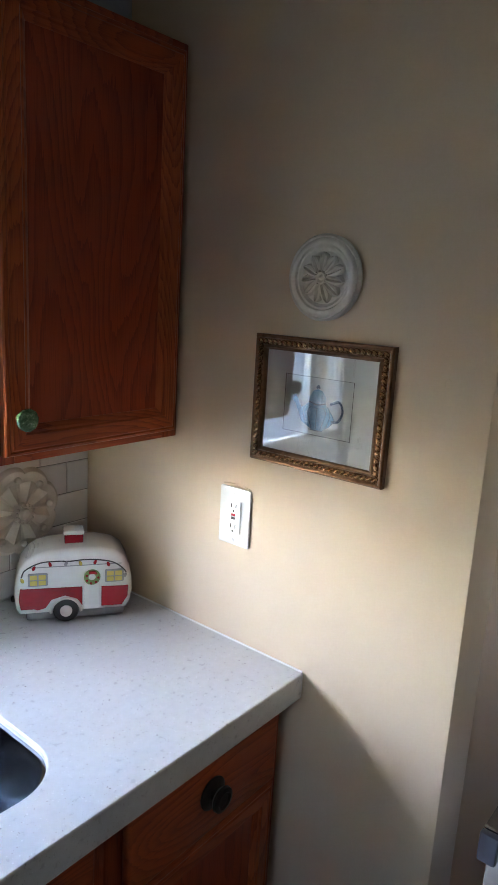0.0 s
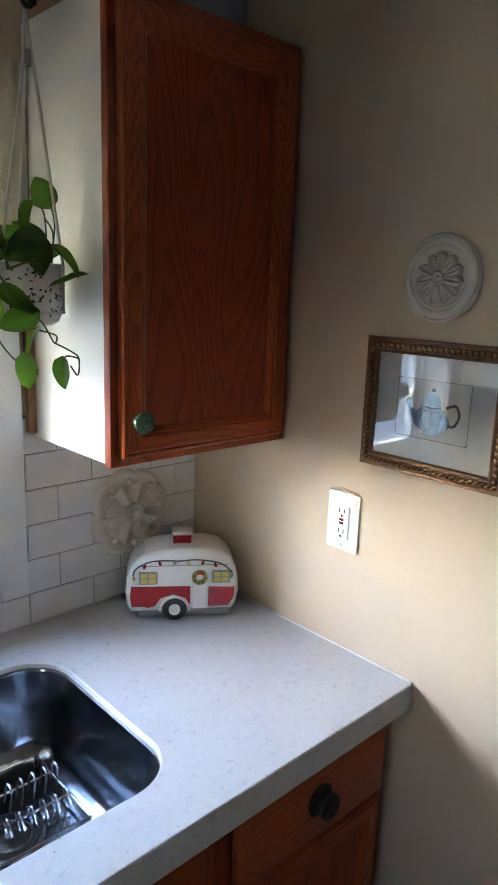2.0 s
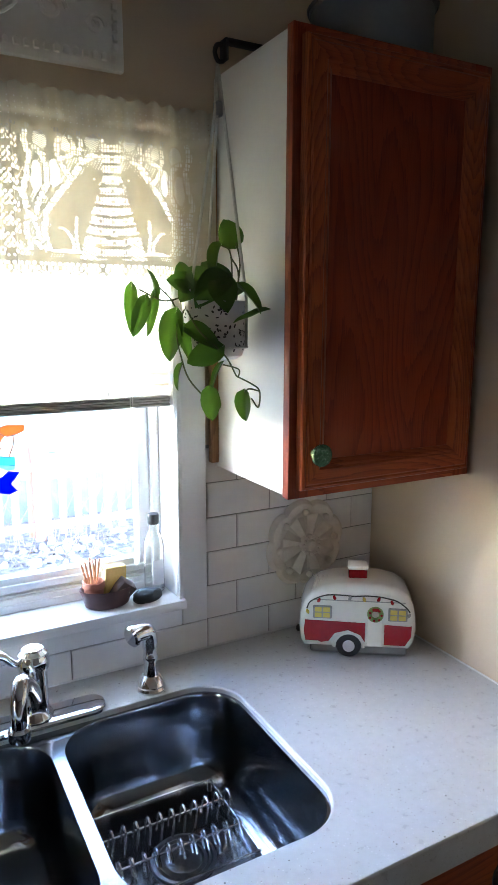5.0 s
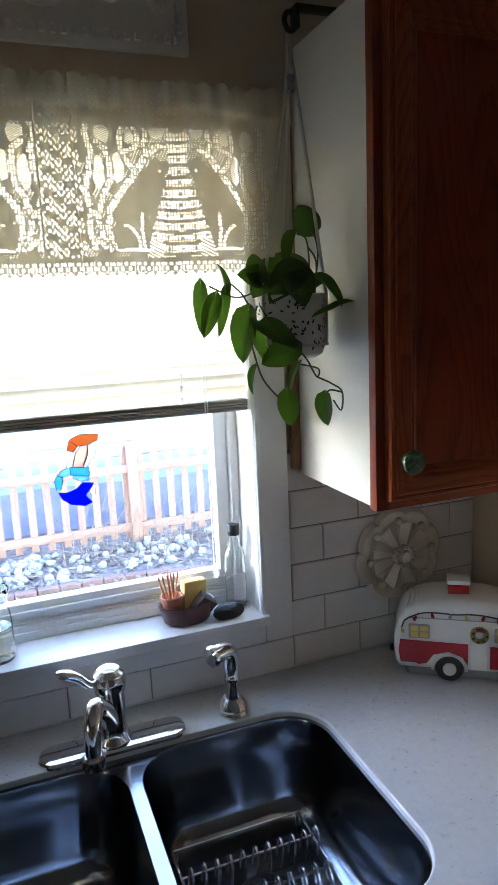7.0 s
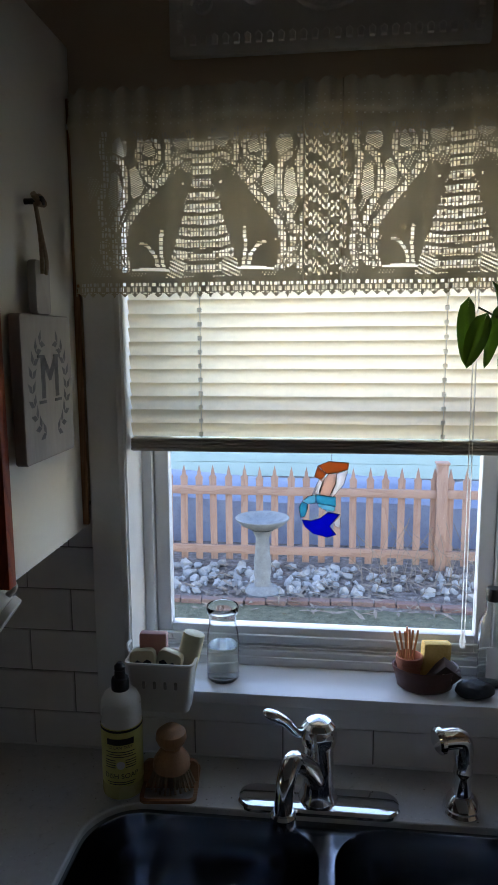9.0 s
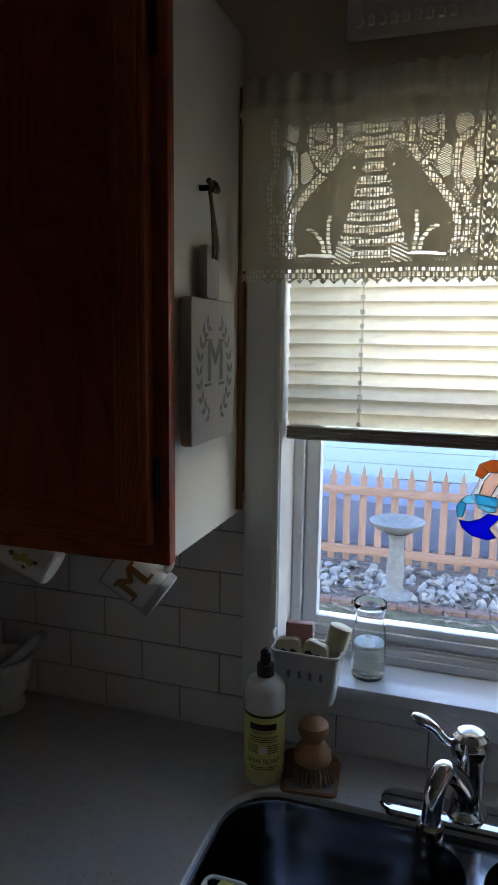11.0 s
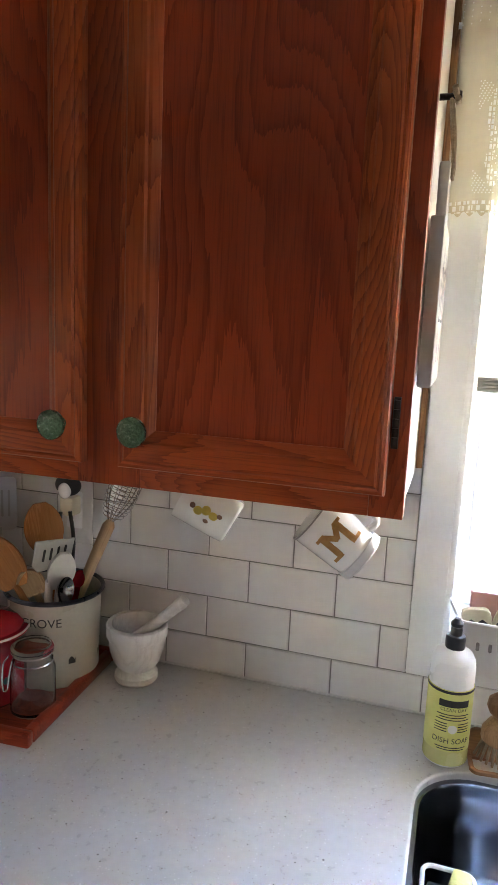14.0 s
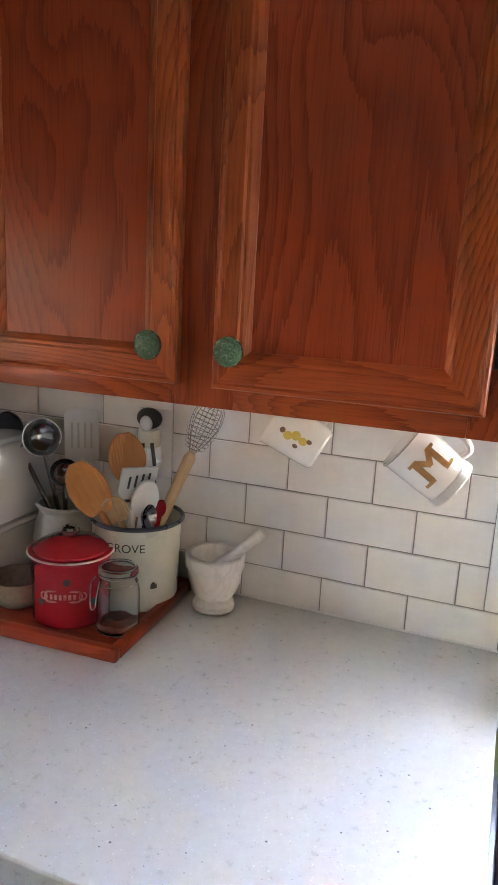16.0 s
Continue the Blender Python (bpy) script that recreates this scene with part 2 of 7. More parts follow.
def quartz():
    m, nt, b, _ = blank("speckled_quartz")
    v = coords(nt)
    broad = noise_node(nt, v, 5, 4)
    cloud = noise_node(nt, v, 70, 3)
    base = ramp(nt, calc(nt, "MULTIPLY_ADD", cloud, 0.5, calc(nt, "MULTIPLY", broad, 0.5)), [(0.35, (0.48, 0.475, 0.465)), (0.65, (0.54, 0.535, 0.525))])
    col = base
    for scale, lim, tint, keep in ((330, 0.14, (0.36, 0.33, 0.3), 0.84), (200, 0.12, (0.38, 0.35, 0.31), 0.88), (260, 0.15, (0.62, 0.615, 0.605), 0.75), (130, 0.09, (0.13, 0.115, 0.1), 0.88)):
        vo = nt.nodes.new("ShaderNodeTexVoronoi")
        vo.inputs["Scale"].default_value = scale
        nt.links.new(v, vo.inputs["Vector"])
        sep = nt.nodes.new("ShaderNodeSeparateColor")
        nt.links.new(vo.outputs["Color"], sep.inputs[0])
        dot = calc(nt, "MULTIPLY", calc(nt, "LESS_THAN", vo.outputs["Distance"], calc(nt, "MULTIPLY", sep.outputs[1], lim * 2.2)), calc(nt, "GREATER_THAN", sep.outputs[0], keep))
        col = blend(nt, dot, col, tint)
    nt.links.new(col, b.inputs["Base Color"])
    nt.links.new(calc(nt, "MULTIPLY_ADD", cloud, 0.1, 0.24), b.inputs["Roughness"])
    relief(nt, b, cloud, 0.03)
    return m


QUARTZ = quartz()

# ---- sizes of the room ----
RIGHT, COUNTER, FRONT = 1.086, 0.913, -0.667
LEFT, BACK, TOP = -1.75, -5.2, 2.44
HX, EAST = 1.6, 3.4
OX0, OX1, OZ0, OZ1 = -0.083, 0.582, 1.045, 1.975

# ---- room shell ----
setting("floor", box((LEFT - 0.1, BACK - 0.1, -0.05), (EAST + 0.1, 0.17, 0.0)), FLOOR_MAT, "brown wooden kitchen floor", "floor")
setting("ceiling", box((LEFT - 0.1, BACK - 0.1, TOP), (EAST + 0.1, 0.17, TOP + 0.06)), CEILING, "off-white painted kitchen ceiling", "ceiling")
wall = bmesh.new()
WT = 0.17
# The gap at x 1.3 to 1.55 is added, hidden, to light the hall.
for lo, hi in (((LEFT - 0.1, 0.008, 0), (OX0, WT, TOP)), ((OX1, 0.008, 0), (1.3, WT, TOP)), ((1.3, 0.008, 0), (1.55, WT, 1.15)), ((1.3, 0.008, 1.9), (1.55, WT, TOP)), ((1.55, 0.008, 0), (1.7, WT, TOP)), ((OX0, 0.008, 0), (OX1, WT, OZ0 - 0.02)), ((OX0, 0.008, OZ1), (OX1, WT, TOP))):
    join(wall, box(lo, hi))
wall_north = setting("wall_north", wall, PAINT, "beige painted kitchen wall with a window", "wall")
setting("wall_east", box((RIGHT, -0.96, 0), (RIGHT + 0.12, 0.008, TOP), 0.004), PAINT, "beige painted wall beside the counter", "wall")
wall = box((HX, -1.09, 0), (HX + 0.1, 0.008, TOP))
# Out-of-view opening added to flood the hall with soft fill light.
for lo, hi in (((HX + 0.1, -1.19, 0), (1.78, -1.09, TOP)), ((3.28, -1.19, 0), (EAST, -1.09, TOP)), ((1.78, -1.19, 0), (3.28, -1.09, 0.35)), ((1.78, -1.19, 2.3), (3.28, -1.09, TOP))):
    join(wall, box(lo, hi))
setting("wall_hall", wall, PAINT, "beige hall wall with an added wide fill-light opening", "wall")
# Unseen wall added as a soft reflector towards the left cabinets.
setting("hall_reflector_wall", box((EAST, BACK, 0), (EAST + 0.1, -1.09, TOP)), REFLECTOR_PAINT, "unseen white wall added to reflect fill into the kitchen", "wall")
# Panel added to keep the hall opening's light off the wall end.
setting("hall_light_shield", box((1.22, -1.16, 0.9), (HX + 0.1, -1.0901, TOP)), PAINT, "beige panel added to block hall light from the wall end", "wall")
# The slot in this unseen wall is added to fill the left cabinets.
wall = bmesh.new()
for lo, hi in (((LEFT - 0.1, BACK, 0), (LEFT, -1.24, TOP)), ((LEFT - 0.1, -1.08, 0), (LEFT, 0.008, TOP)), ((LEFT - 0.1, -1.24, 0), (LEFT, -1.08, 0.95)), ((LEFT - 0.1, -1.24, 1.58), (LEFT, -1.08, TOP))):
    join(wall, box(lo, hi))
setting("wall_west", wall, BOUNCE_CUT, "unseen dark closing wall with an added fill-light slot", "wall")
# Never in view; its dark colour only keeps the room's fill low.
setting("wall_south", box((LEFT - 0.1, BACK - 0.1, 0), (EAST + 0.1, BACK, TOP)), BOUNCE_CUT, "unseen closing wall, coloured dark to cut bounce light", "wall")

# ---- worktop ----
RIM = round_rect(-0.097, 0.613, -0.568, -0.134, 0.085, 10)
counter = plate([[(LEFT, FRONT), (RIGHT - 0.002, FRONT), (RIGHT - 0.002, -0.001), (LEFT, -0.001)], RIM], COUNTER - 0.054, COUNTER)
worktop = part("worktop", counter, QUARTZ)
tagged(worktop, "pale grey speckled quartz worktop with a sink cut-out", "worktop")
bev = worktop.modifiers.new("bevel", "BEVEL")
bev.width, bev.segments, bev.limit_method, bev.angle_limit = 0.003, 2, "ANGLE", radians(50)


# ---- cabinets ----
def door_members(w, h, t, s):
    """Four mitred frame members with a moulded inner edge."""
    prof = [(0, 0), (0, t - 0.007), (0.002, t - 0.003), (0.006, t - 0.001), (0.009, t - 0.0025), (0.012, t), (s - 0.016, t), (s - 0.013, t - 0.003), (s - 0.009, t - 0.0035), (s - 0.004, t - 0.007), (s, t - 0.011), (s, 0)]
    out = []
    for side in range(4):
        bm = bmesh.new()
        ends = []
        for e in (0, 1):
            ring = []
            for u, d in prof:
                x = (u if e == 0 else w - u) if side in (0, 2) else (u if side == 3 else w - u)
                z = (u if side == 0 else h - u) if side in (0, 2) else (u if e == 0 else h - u)
                ring.append(bm.verts.new((x, -d, z)))
            ends.append(ring)
        n = len(prof)
        for i in range(n - 1):
            bm.faces.new((ends[0][i], ends[0][i + 1], ends[1][i + 1], ends[1][i]))
        bm.faces.new(ends[0])
        bm.faces.new(ends[1][::-1])
        bmesh.ops.recalc_face_normals(bm, faces=bm.faces[:])
        out.append(bm)
    return out


KNOB = surface("crackled_green_ceramic", (0.03, 0.078, 0.04), (0.085, 0.185, 0.105), 160, 0.25, bump=0.9, fine=330, coat=0.4)


def add_door(cab, x, z, w, h, y, knob_x=None, knob_z=0.07, hinge_x=None, s=0.051):
    t = 0.02
    d = part("door", box((s - 0.004, -(t - 0.012), s - 0.004), (w - s + 0.004, -0.002, h - s + 0.004)), OAK_VENEER, cab)
    d.matrix_basis = pose(x, y, z)
    for name, bm in zip(("rail", "stile", "rail", "stile"), door_members(w, h, t, s)):
        part(name, bm, OAK_H if name == "rail" else OAK_STILE, d, angle=25)
    if knob_x is not None:
        k = lathe([(0.0, 0.0), (0.008, 0.0), (0.0075, 0.012), (0.011, 0.015), (0.0175, 0.017), (0.0195, 0.021), (0.019, 0.026), (0.0155, 0.0295), (0.008, 0.031), (0.0, 0.0315)], 28)
        k = part("knob", k, KNOB, d, "crackled green ceramic knob")
        k.matrix_basis = pose(knob_x, -t, knob_z, 90)
    if hinge_x is not None:
        for hz in (0.085, h - 0.085):
            hb = box((-0.004, -0.004, -0.03), (0.004, 0.0, 0.03), 0.001)
            for k in range(5):
                join(hb, tube([(0, -0.005, -0.026 + k * 0.0108), (0, -0.005, -0.0165 + k * 0.0108)], 0.004, 10))
            hb = part("hinge", hb, DARK_METAL, d, "dark metal barrel hinge")
            hb.matrix_basis = pose(hinge_x, 0, hz)
    return d


def wall_cabinet(label, x0, x1, z0, z1, centres):
    """A wall cabinet: x0 to x1, face frame, one white side."""
    cab = thing("wall_cabinet", label, "cabinet", pose(0, 0, 0))
    FY = -0.279
    inner = bmesh.new()
    for lo, hi in (((x0 + 0.019, FY, z0 + 0.018), (x1 - 0.019, -0.001, z0 + 0.0295)), ((x0 + 0.019, FY, z1 - 0.014), (x1 - 0.019, -0.013, z1 - 0.002)), ((x0 + 0.019, -0.012, z0 + 0.02), (x1 - 0.019, -0.001, z1))):
        join(inner, box(lo, hi))
    part("carcass", inner, PALE_WOOD, cab)
    for xs in (x0 + 0.006, x1 - 0.018):
        part("side_panel", box((xs, FY, z0 + 0.002), (xs + 0.012, -0.001, z1 - 0.001), 0.001), WHITE_PANEL, cab, "white laminate side panel")
    for a, b in centres:
        part("frame_stile", box((a, FY - 0.019, z0), (b, FY + 0.0005, z1), 0.0015), OAK_V, cab)
    for (a, b), (c, d) in zip(centres, centres[1:]):
        part("frame_rail", box((b, FY - 0.0185, z0), (c, FY, z0 + 0.036), 0.0015), OAK_H, cab)
        part("frame_rail", box((b, FY - 0.0185, z1 - 0.036), (c, FY, z1), 0.0015), OAK_H, cab)
    return cab


DOOR_Y = -0.2985
right_cab = wall_cabinet("red-stained oak wall cabinet with a white side", 0.659, RIGHT - 0.002, 1.318, 2.075, [(0.659, 0.70), (RIGHT - 0.042, RIGHT - 0.002)])
add_door(right_cab, 0.674, 1.335, 0.391, 0.722, DOOR_Y, 0.024, 0.066)
part("scribe_strip", box((0.647, -0.016, 1.33), (0.6645, -0.001, 2.0), 0.002), TAN_WOOD, right_cab, "pale wood strip along the wall")
left_cab = wall_cabinet("red-stained oak wall cabinet with two doors", -0.93, -0.139, 1.320, 2.08, [(-0.93, -0.887), (-0.57, -0.478), (-0.18, -0.139)])
add_door(left_cab, -0.503, 1.349, 0.342, 0.712, DOOR_Y, 0.034, 0.052, 0.348)
add_door(left_cab, -0.89, 1.349, 0.334, 0.712, DOOR_Y, 0.307, 0.052)
part("scribe_strip", box((-0.1445, -0.02, 1.33), (-0.1345, -0.0135, 2.0), 0.001), TAN_WOOD, left_cab, "pale wood strip along the wall")
far_cab = wall_cabinet("red-stained oak wall cabinet beyond its neighbour", -1.72, -0.932, 1.320, 2.08, [(-1.72, -1.677), (-1.37, -1.28), (-0.973, -0.932)])
add_door(far_cab, -1.29, 1.349, 0.336, 0.712, DOOR_Y, 0.03, 0.052)
add_door(far_cab, -1.69, 1.349, 0.339, 0.712, DOOR_Y, 0.309, 0.052)


def base_cabinet(label, x0, x1, doors, drawer=True):
    cab = thing("base_cabinet", label, "cabinet", pose(0, 0, 0))
    part("carcass", box((x0 + 0.002, -0.6, 0.1), (x1 - 0.002, -0.01, COUNTER - 0.25)), PALE_WOOD, cab)
    part("toe_kick", box((x0, -0.55, 0.0), (x1, -0.535, 0.1)), OAK_H, cab)
    Y = -0.6
    for a in [x0 + i * (x1 - x0 - 0.045) / doors for i in range(doors + 1)]:
        part("frame_stile", box((a, Y - 0.019, 0.1), (a + 0.045, Y + 0.001, COUNTER - 0.051), 0.0015), OAK_V, cab)
    step = (x1 - x0 - 0.045) / doors
    for i in range(doors):
        a, b = x0 + 0.045 + i * step, x0 + (i + 1) * step
        for za, zb in ((0.1, 0.14), (0.66, 0.69), (COUNTER - 0.075, COUNTER - 0.051)):
            part("frame_rail", box((a, Y - 0.0185, za), (b, Y, zb), 0.0015), OAK_H, cab)
        f = part("drawer_front", box((a - 0.014, Y - 0.039, 0.683), (b + 0.014, Y - 0.0195, 0.838), 0.006, 3), OAK_H, cab)
        if drawer:
            k = lathe([(0, 0), (0.03, 0), (0.031, 0.003), (0.026, 0.006), (0.012, 0.008), (0.011, 0.015), (0.02, 0.018), (0.024, 0.023), (0.023, 0.028), (0.016, 0.03), (0.013, 0.027), (0, 0.027)], 28)
            k = part("knob", k, DARK_METAL, f, "dark metal round pull")
            k.matrix_basis = pose((a + b) / 2, Y - 0.039, 0.765, 90)
        add_door(cab, a - 0.014, 0.125, b - a + 0.028, 0.55, Y - 0.0195)
    return cab


base_cabinet("dark red-stained oak base cabinet with drawer", 0.64, RIGHT - 0.004, 1)
base_cabinet("dark red-stained oak sink cabinet under the worktop", -0.16, 0.638, 2, False)
base_cabinet("dark red-stained oak base cabinet under the worktop", -0.95, -0.162, 2)
base_cabinet("dark red-stained oak corner base cabinet", -1.74, -0.952, 2)

# ---- sink ----
DRAIN = surface("worn_dark_steel", (0.07, 0.072, 0.078), (0.14, 0.143, 0.15), 60, 0.34, 1.0, bump=0.1, fine=200)
sink = thing("sink", "double-bowl stainless steel undermount sink", "sink", pose(0, 0, 0))
R_BOWL, L_BOWL = (0.277, 0.607, -0.562, -0.14, 0.08), (-0.091, 0.256, -0.562, -0.142, 0.08)
FLANGE = COUNTER - 0.011
part("flange", plate([round_rect(-0.13, 0.64, -0.6, -0.105, 0.085, 10), round_rect(*R_BOWL, 10), round_rect(*L_BOWL, 10)], FLANGE - 0.002, FLANGE), STEEL, sink, angle=60)
for bowl, depth in ((R_BOWL, 0.17), (L_BOWL, 0.17)):
    x0, x1, y0, y1, r = bowl
    bm = bmesh.new()
    loops = []
    for inset, z in [(0.0, FLANGE), (0.002, FLANGE - 0.006), (0.006, FLANGE - 0.08), (0.012, FLANGE - depth + 0.04), (0.02, FLANGE - depth + 0.016), (0.036, FLANGE - depth + 0.004), (0.06, FLANGE - depth)]:
        loops.append([bm.verts.new((x, y, z)) for x, y in round_rect(x0 + inset, x1 - inset, y0 + inset, y1 - inset, max(r - inset * 0.6, 0.02), 10)])
    for a, b in zip(loops, loops[1:]):
        for i in range(len(a)):
            bm.faces.new((a[i], a[(i + 1) % len(a)], b[(i + 1) % len(a)], b[i]))
    bm.faces.new(loops[-1])
    bmesh.ops.recalc_face_normals(bm, faces=bm.faces[:])
    basin = part("basin", bm, STEEL, sink, "brushed steel bowl", angle=60)
    cx, cy, zb = (x0 + x1) / 2 - 0.005, (y0 + y1) / 2 + 0.012, FLANGE - depth
    dr = lathe([(0.056, 0.001), (0.055, 0.004), (0.05, 0.005), (0.047, 0.0012), (0.043, 0.0045), (0.04, 0.0012), (0.034, 0.0045), (0.031, 0.001), (0.02, 0.0025), (0.012, 0.009), (0.009, 0.011), (0.0, 0.0115)], 32)
    dr = part("drain", dr, DRAIN, basin, "steel basket strainer")
    dr.matrix_basis = pose(cx, cy, zb)

# ---- window ----
window = thing("window_1", "white vinyl kitchen window with painted casing", "window", pose(0, 0, 0))
window["kind"] = "structure"
lin = bmesh.new()
for lo, hi in (((OX0 - 0.002, -0.002, OZ0), (OX0 + 0.012, WT - 0.02, OZ1)), ((OX1 - 0.012, -0.002, OZ0), (OX1 + 0.002, WT - 0.02, OZ1)), ((OX0, -0.002, OZ1 - 0.012), (OX1, WT - 0.02, OZ1 + 0.002))):
    join(lin, box(lo, hi, 0.001))
part("jamb", lin, TRIM, window)
part("window_sill", box((OX0 - 0.002, -0.024, OZ0 - 0.021), (OX1 + 0.002, 0.15, OZ0), 0.003), surface("glossy_sill_paint", (0.75, 0.75, 0.74), (0.81, 0.81, 0.8), 5, 0.16, bump=0.04, fine=60, vary=0.05), window)
for lo, hi, nm in (((-0.133, -0.013, 0.985), (OX0 + 0.004, -0.0005, 1.993), "casing"), ((OX1 - 0.004, -0.013, 0.985), (0.636, -0.0005, 1.993), "casing"), ((OX0 + 0.0045, -0.0135, 0.985), (OX1 - 0.0045, -0.0005, OZ0 - 0.0215), "apron"), ((OX0 + 0.0045, -0.0135, OZ1 - 0.004), (OX1 - 0.0045, -0.0005, 1.993), "head_casing")):
    part(nm, box(lo, hi, 0.003), TRIM, window)
for xa in (OX0 + 0.002, OX1 - 0.012):
    part("stop_bead", box((xa, -0.0165, OZ0 + 0.001), (xa + 0.01, -0.0135, 1.965), 0.0012), TRIM, window)
GX0, GX1, GZ0, GY = -0.025, 0.524, 1.112, 0.112
fr = bmesh.new()
for lo, hi in (((OX0 + 0.012, 0.085, OZ0), (OX0 + 0.03, 0.15, OZ1 - 0.012)), ((OX1 - 0.03, 0.085, OZ0), (OX1 - 0.012, 0.15, OZ1 - 0.012)), ((OX0 + 0.03, 0.085, OZ0), (OX1 - 0.03, 0.15, OZ0 + 0.026)), ((OX0 + 0.03, 0.1, OZ0 + 0.026), (OX1 - 0.03, 0.15, OZ0 + 0.034)), ((OX0 + 0.03, 0.085, OZ1 - 0.04), (OX1 - 0.03, 0.15, OZ1 - 0.012))):
    join(fr, box(lo, hi, 0.002))
part("window_frame", fr, VINYL, window)
for ya, za, zb in ((0.079, OZ0 + 0.0005, OZ0 + 0.016), (0.0925, OZ0 + 0.0265, OZ0 + 0.0305)):
    part("sill_track", box((OX0 + 0.0305, ya, za), (OX1 - 0.0305, ya + 0.0055, zb), 0.0012), VINYL, window)
part("sash_lift", box((OX0 + 0.034, 0.0905, OZ0 + 0.048), (OX1 - 0.034, 0.0978, OZ0 + 0.053), 0.0015), VINYL, window)
sash = bmesh.new()
for lo, hi in (((OX0 + 0.0305, 0.098, OZ0 + 0.0345), (GX0, 0.125, 1.55)), ((GX1, 0.098, OZ0 + 0.0345), (OX1 - 0.0305, 0.125, 1.55)), ((GX0, 0.098, OZ0 + 0.0345), (GX1, 0.125, GZ0)), ((GX0, 0.098, 1.51), (GX1, 0.125, 1.55))):
    join(sash, box(lo, hi, 0.003))
sash = part("lower_sash", sash, VINYL, window)
usash = bmesh.new()
for lo, hi in (((OX0 + 0.0305, 0.127, 1.515), (GX0, 0.148, OZ1 - 0.0405)), ((GX1, 0.127, 1.515), (OX1 - 0.0305, 0.148, OZ1 - 0.0405)), ((GX0, 0.127, 1.515), (GX1, 0.148, 1.55))):
    join(usash, box(lo, hi, 0.002))
part("upper_sash", usash, VINYL, window)
PANE = glass("window_glass", (0.97, 0.99, 0.98), 0.0, 1.1)
for lo, hi in (((GX0 - 0.004, GY, GZ0 - 0.004), (GX1 + 0.004, GY + 0.003, 1.514)), ((GX0 - 0.004, 0.136, 1.546), (GX1 + 0.004, 0.139, OZ1 - 0.036))):
    pane = part("pane", box(lo, hi), PANE, window, "clear window glass")
    pane.visible_shadow = False

# ---- blind ----
SLAT = thin_cloth("cream_vinyl_slat", (0.84, 0.78, 0.65), (0.88, 0.77, 0.58), 0.52, 0.45)
TAPE = thin_cloth("white_cord", (0.85, 0.84, 0.8), (0.96, 0.94, 0.9), 0.88)
RAIL = surface("beige_blind_rail", (0.46, 0.44, 0.4), (0.54, 0.52, 0.47), 20, 0.45, bump=0.05, stretch=(0.1, 1, 1))
blind = thing("window_blind", "cream horizontal mini blind, lowered half way", "window blind", pose(0, 0, 0))
BX0, BX1, BY = OX0 + 0.017, OX1 - 0.015, 0.018
sl = bmesh.new()
pts, fcs = [], []
tilt = radians(62)
for e, x in enumerate((BX0, BX1)):
    for k in range(7):
        u = (k / 6 - 0.5) * 0.027
        b = 0.0022 * (1 - (2 * k / 6 - 1) ** 2)
        pts.append((x, u * math.cos(tilt) - b * math.sin(tilt), -u * math.sin(tilt) - b * math.cos(tilt)))
grow(sl, pts, [(k, k + 1, k + 8, k + 7) for k in range(6)])
first = part("slat", sl, SLAT, blind)
BZ = 1.487
first.matrix_basis = pose(0, BY, BZ)
for i in range(1, 21):
    o = new("slat", first.data)
    o.parent = blind
    o.matrix_basis = pose(0, BY, BZ + i * 0.0222)
part("bottom_rail", box((BX0, BY - 0.014, 1.452), (BX1, BY + 0.014, 1.459), 0.003), RAIL, blind, "beige bottom rail")
for k in range(3):
    part("stacked_slat", box((BX0 + 0.001, BY - 0.0155, 1.4595 + k * 0.005), (BX1 - 0.001, BY + 0.0135, 1.4638 + k * 0.005), 0.0012), RAIL, blind)
for x in (0.055, 0.44):
    lad = bmesh.new()
    for dy in (-0.0145, 0.0145):
        join(lad, tube([(x, BY + dy, 1.46), (x, BY + dy, 1.94)], 0.0008, 6))
    for i in range(21):
        join(lad, box((x - 0.004, BY - 0.0165, BZ + i * 0.0222 - 0.009), (x + 0.003, BY - 0.0155, BZ + i * 0.0222 - 0.002), 0.0004))
    part("ladder_tape", lad, TAPE, blind)
part("head_rail", box((BX0, BY - 0.02, 1.94), (BX1, BY + 0.02, 1.961), 0.002), RAIL, blind)
cords = bmesh.new()
for dx in (0.0, 0.005):
    join(cords, tube([(0.478 + dx, BY - 0.022, 1.942), (0.479 + dx, BY - 0.024, 1.6), (0.48 + dx, BY - 0.022, 1.16)], 0.0009, 6))
join(cords, lathe([(0, 0), (0.004, 0.002), (0.005, 0.012), (0.002, 0.03), (0, 0.031)], 12), pose(0.4825, BY - 0.022, 1.135))
part("pull_cord", cords, TAPE, blind)


# ---- yard outside the window ----
def ground_mat():
    m, nt, b, _ = blank("mulch_and_dry_grass")
    v = coords(nt)
    a, c, f = noise_node(nt, v, 0.9, 5), noise_node(nt, v, 14, 5, 0.7), noise_node(nt, v, 90, 3)
    mulch = ramp(nt, c, [(0.3, (0.07, 0.056, 0.05)), (0.55, (0.2, 0.165, 0.15)), (0.75, (0.36, 0.33, 0.31))])
    grass = ramp(nt, c, [(0.3, (0.075, 0.08, 0.05)), (0.7, (0.19, 0.18, 0.12))])
    sep = nt.nodes.new("ShaderNodeSeparateXYZ")
    nt.links.new(v, sep.inputs[0])
    edge = calc(nt, "LESS_THAN", calc(nt, "MULTIPLY_ADD", a, 0.25, sep.outputs[1]), 5.0)
    nt.links.new(blend(nt, edge, mulch, grass), b.inputs["Base Color"])
    b.inputs["Roughness"].default_value = 0.95
    relief(nt, b, calc(nt, "ADD", c, f), 0.8, 0.02)
    return m


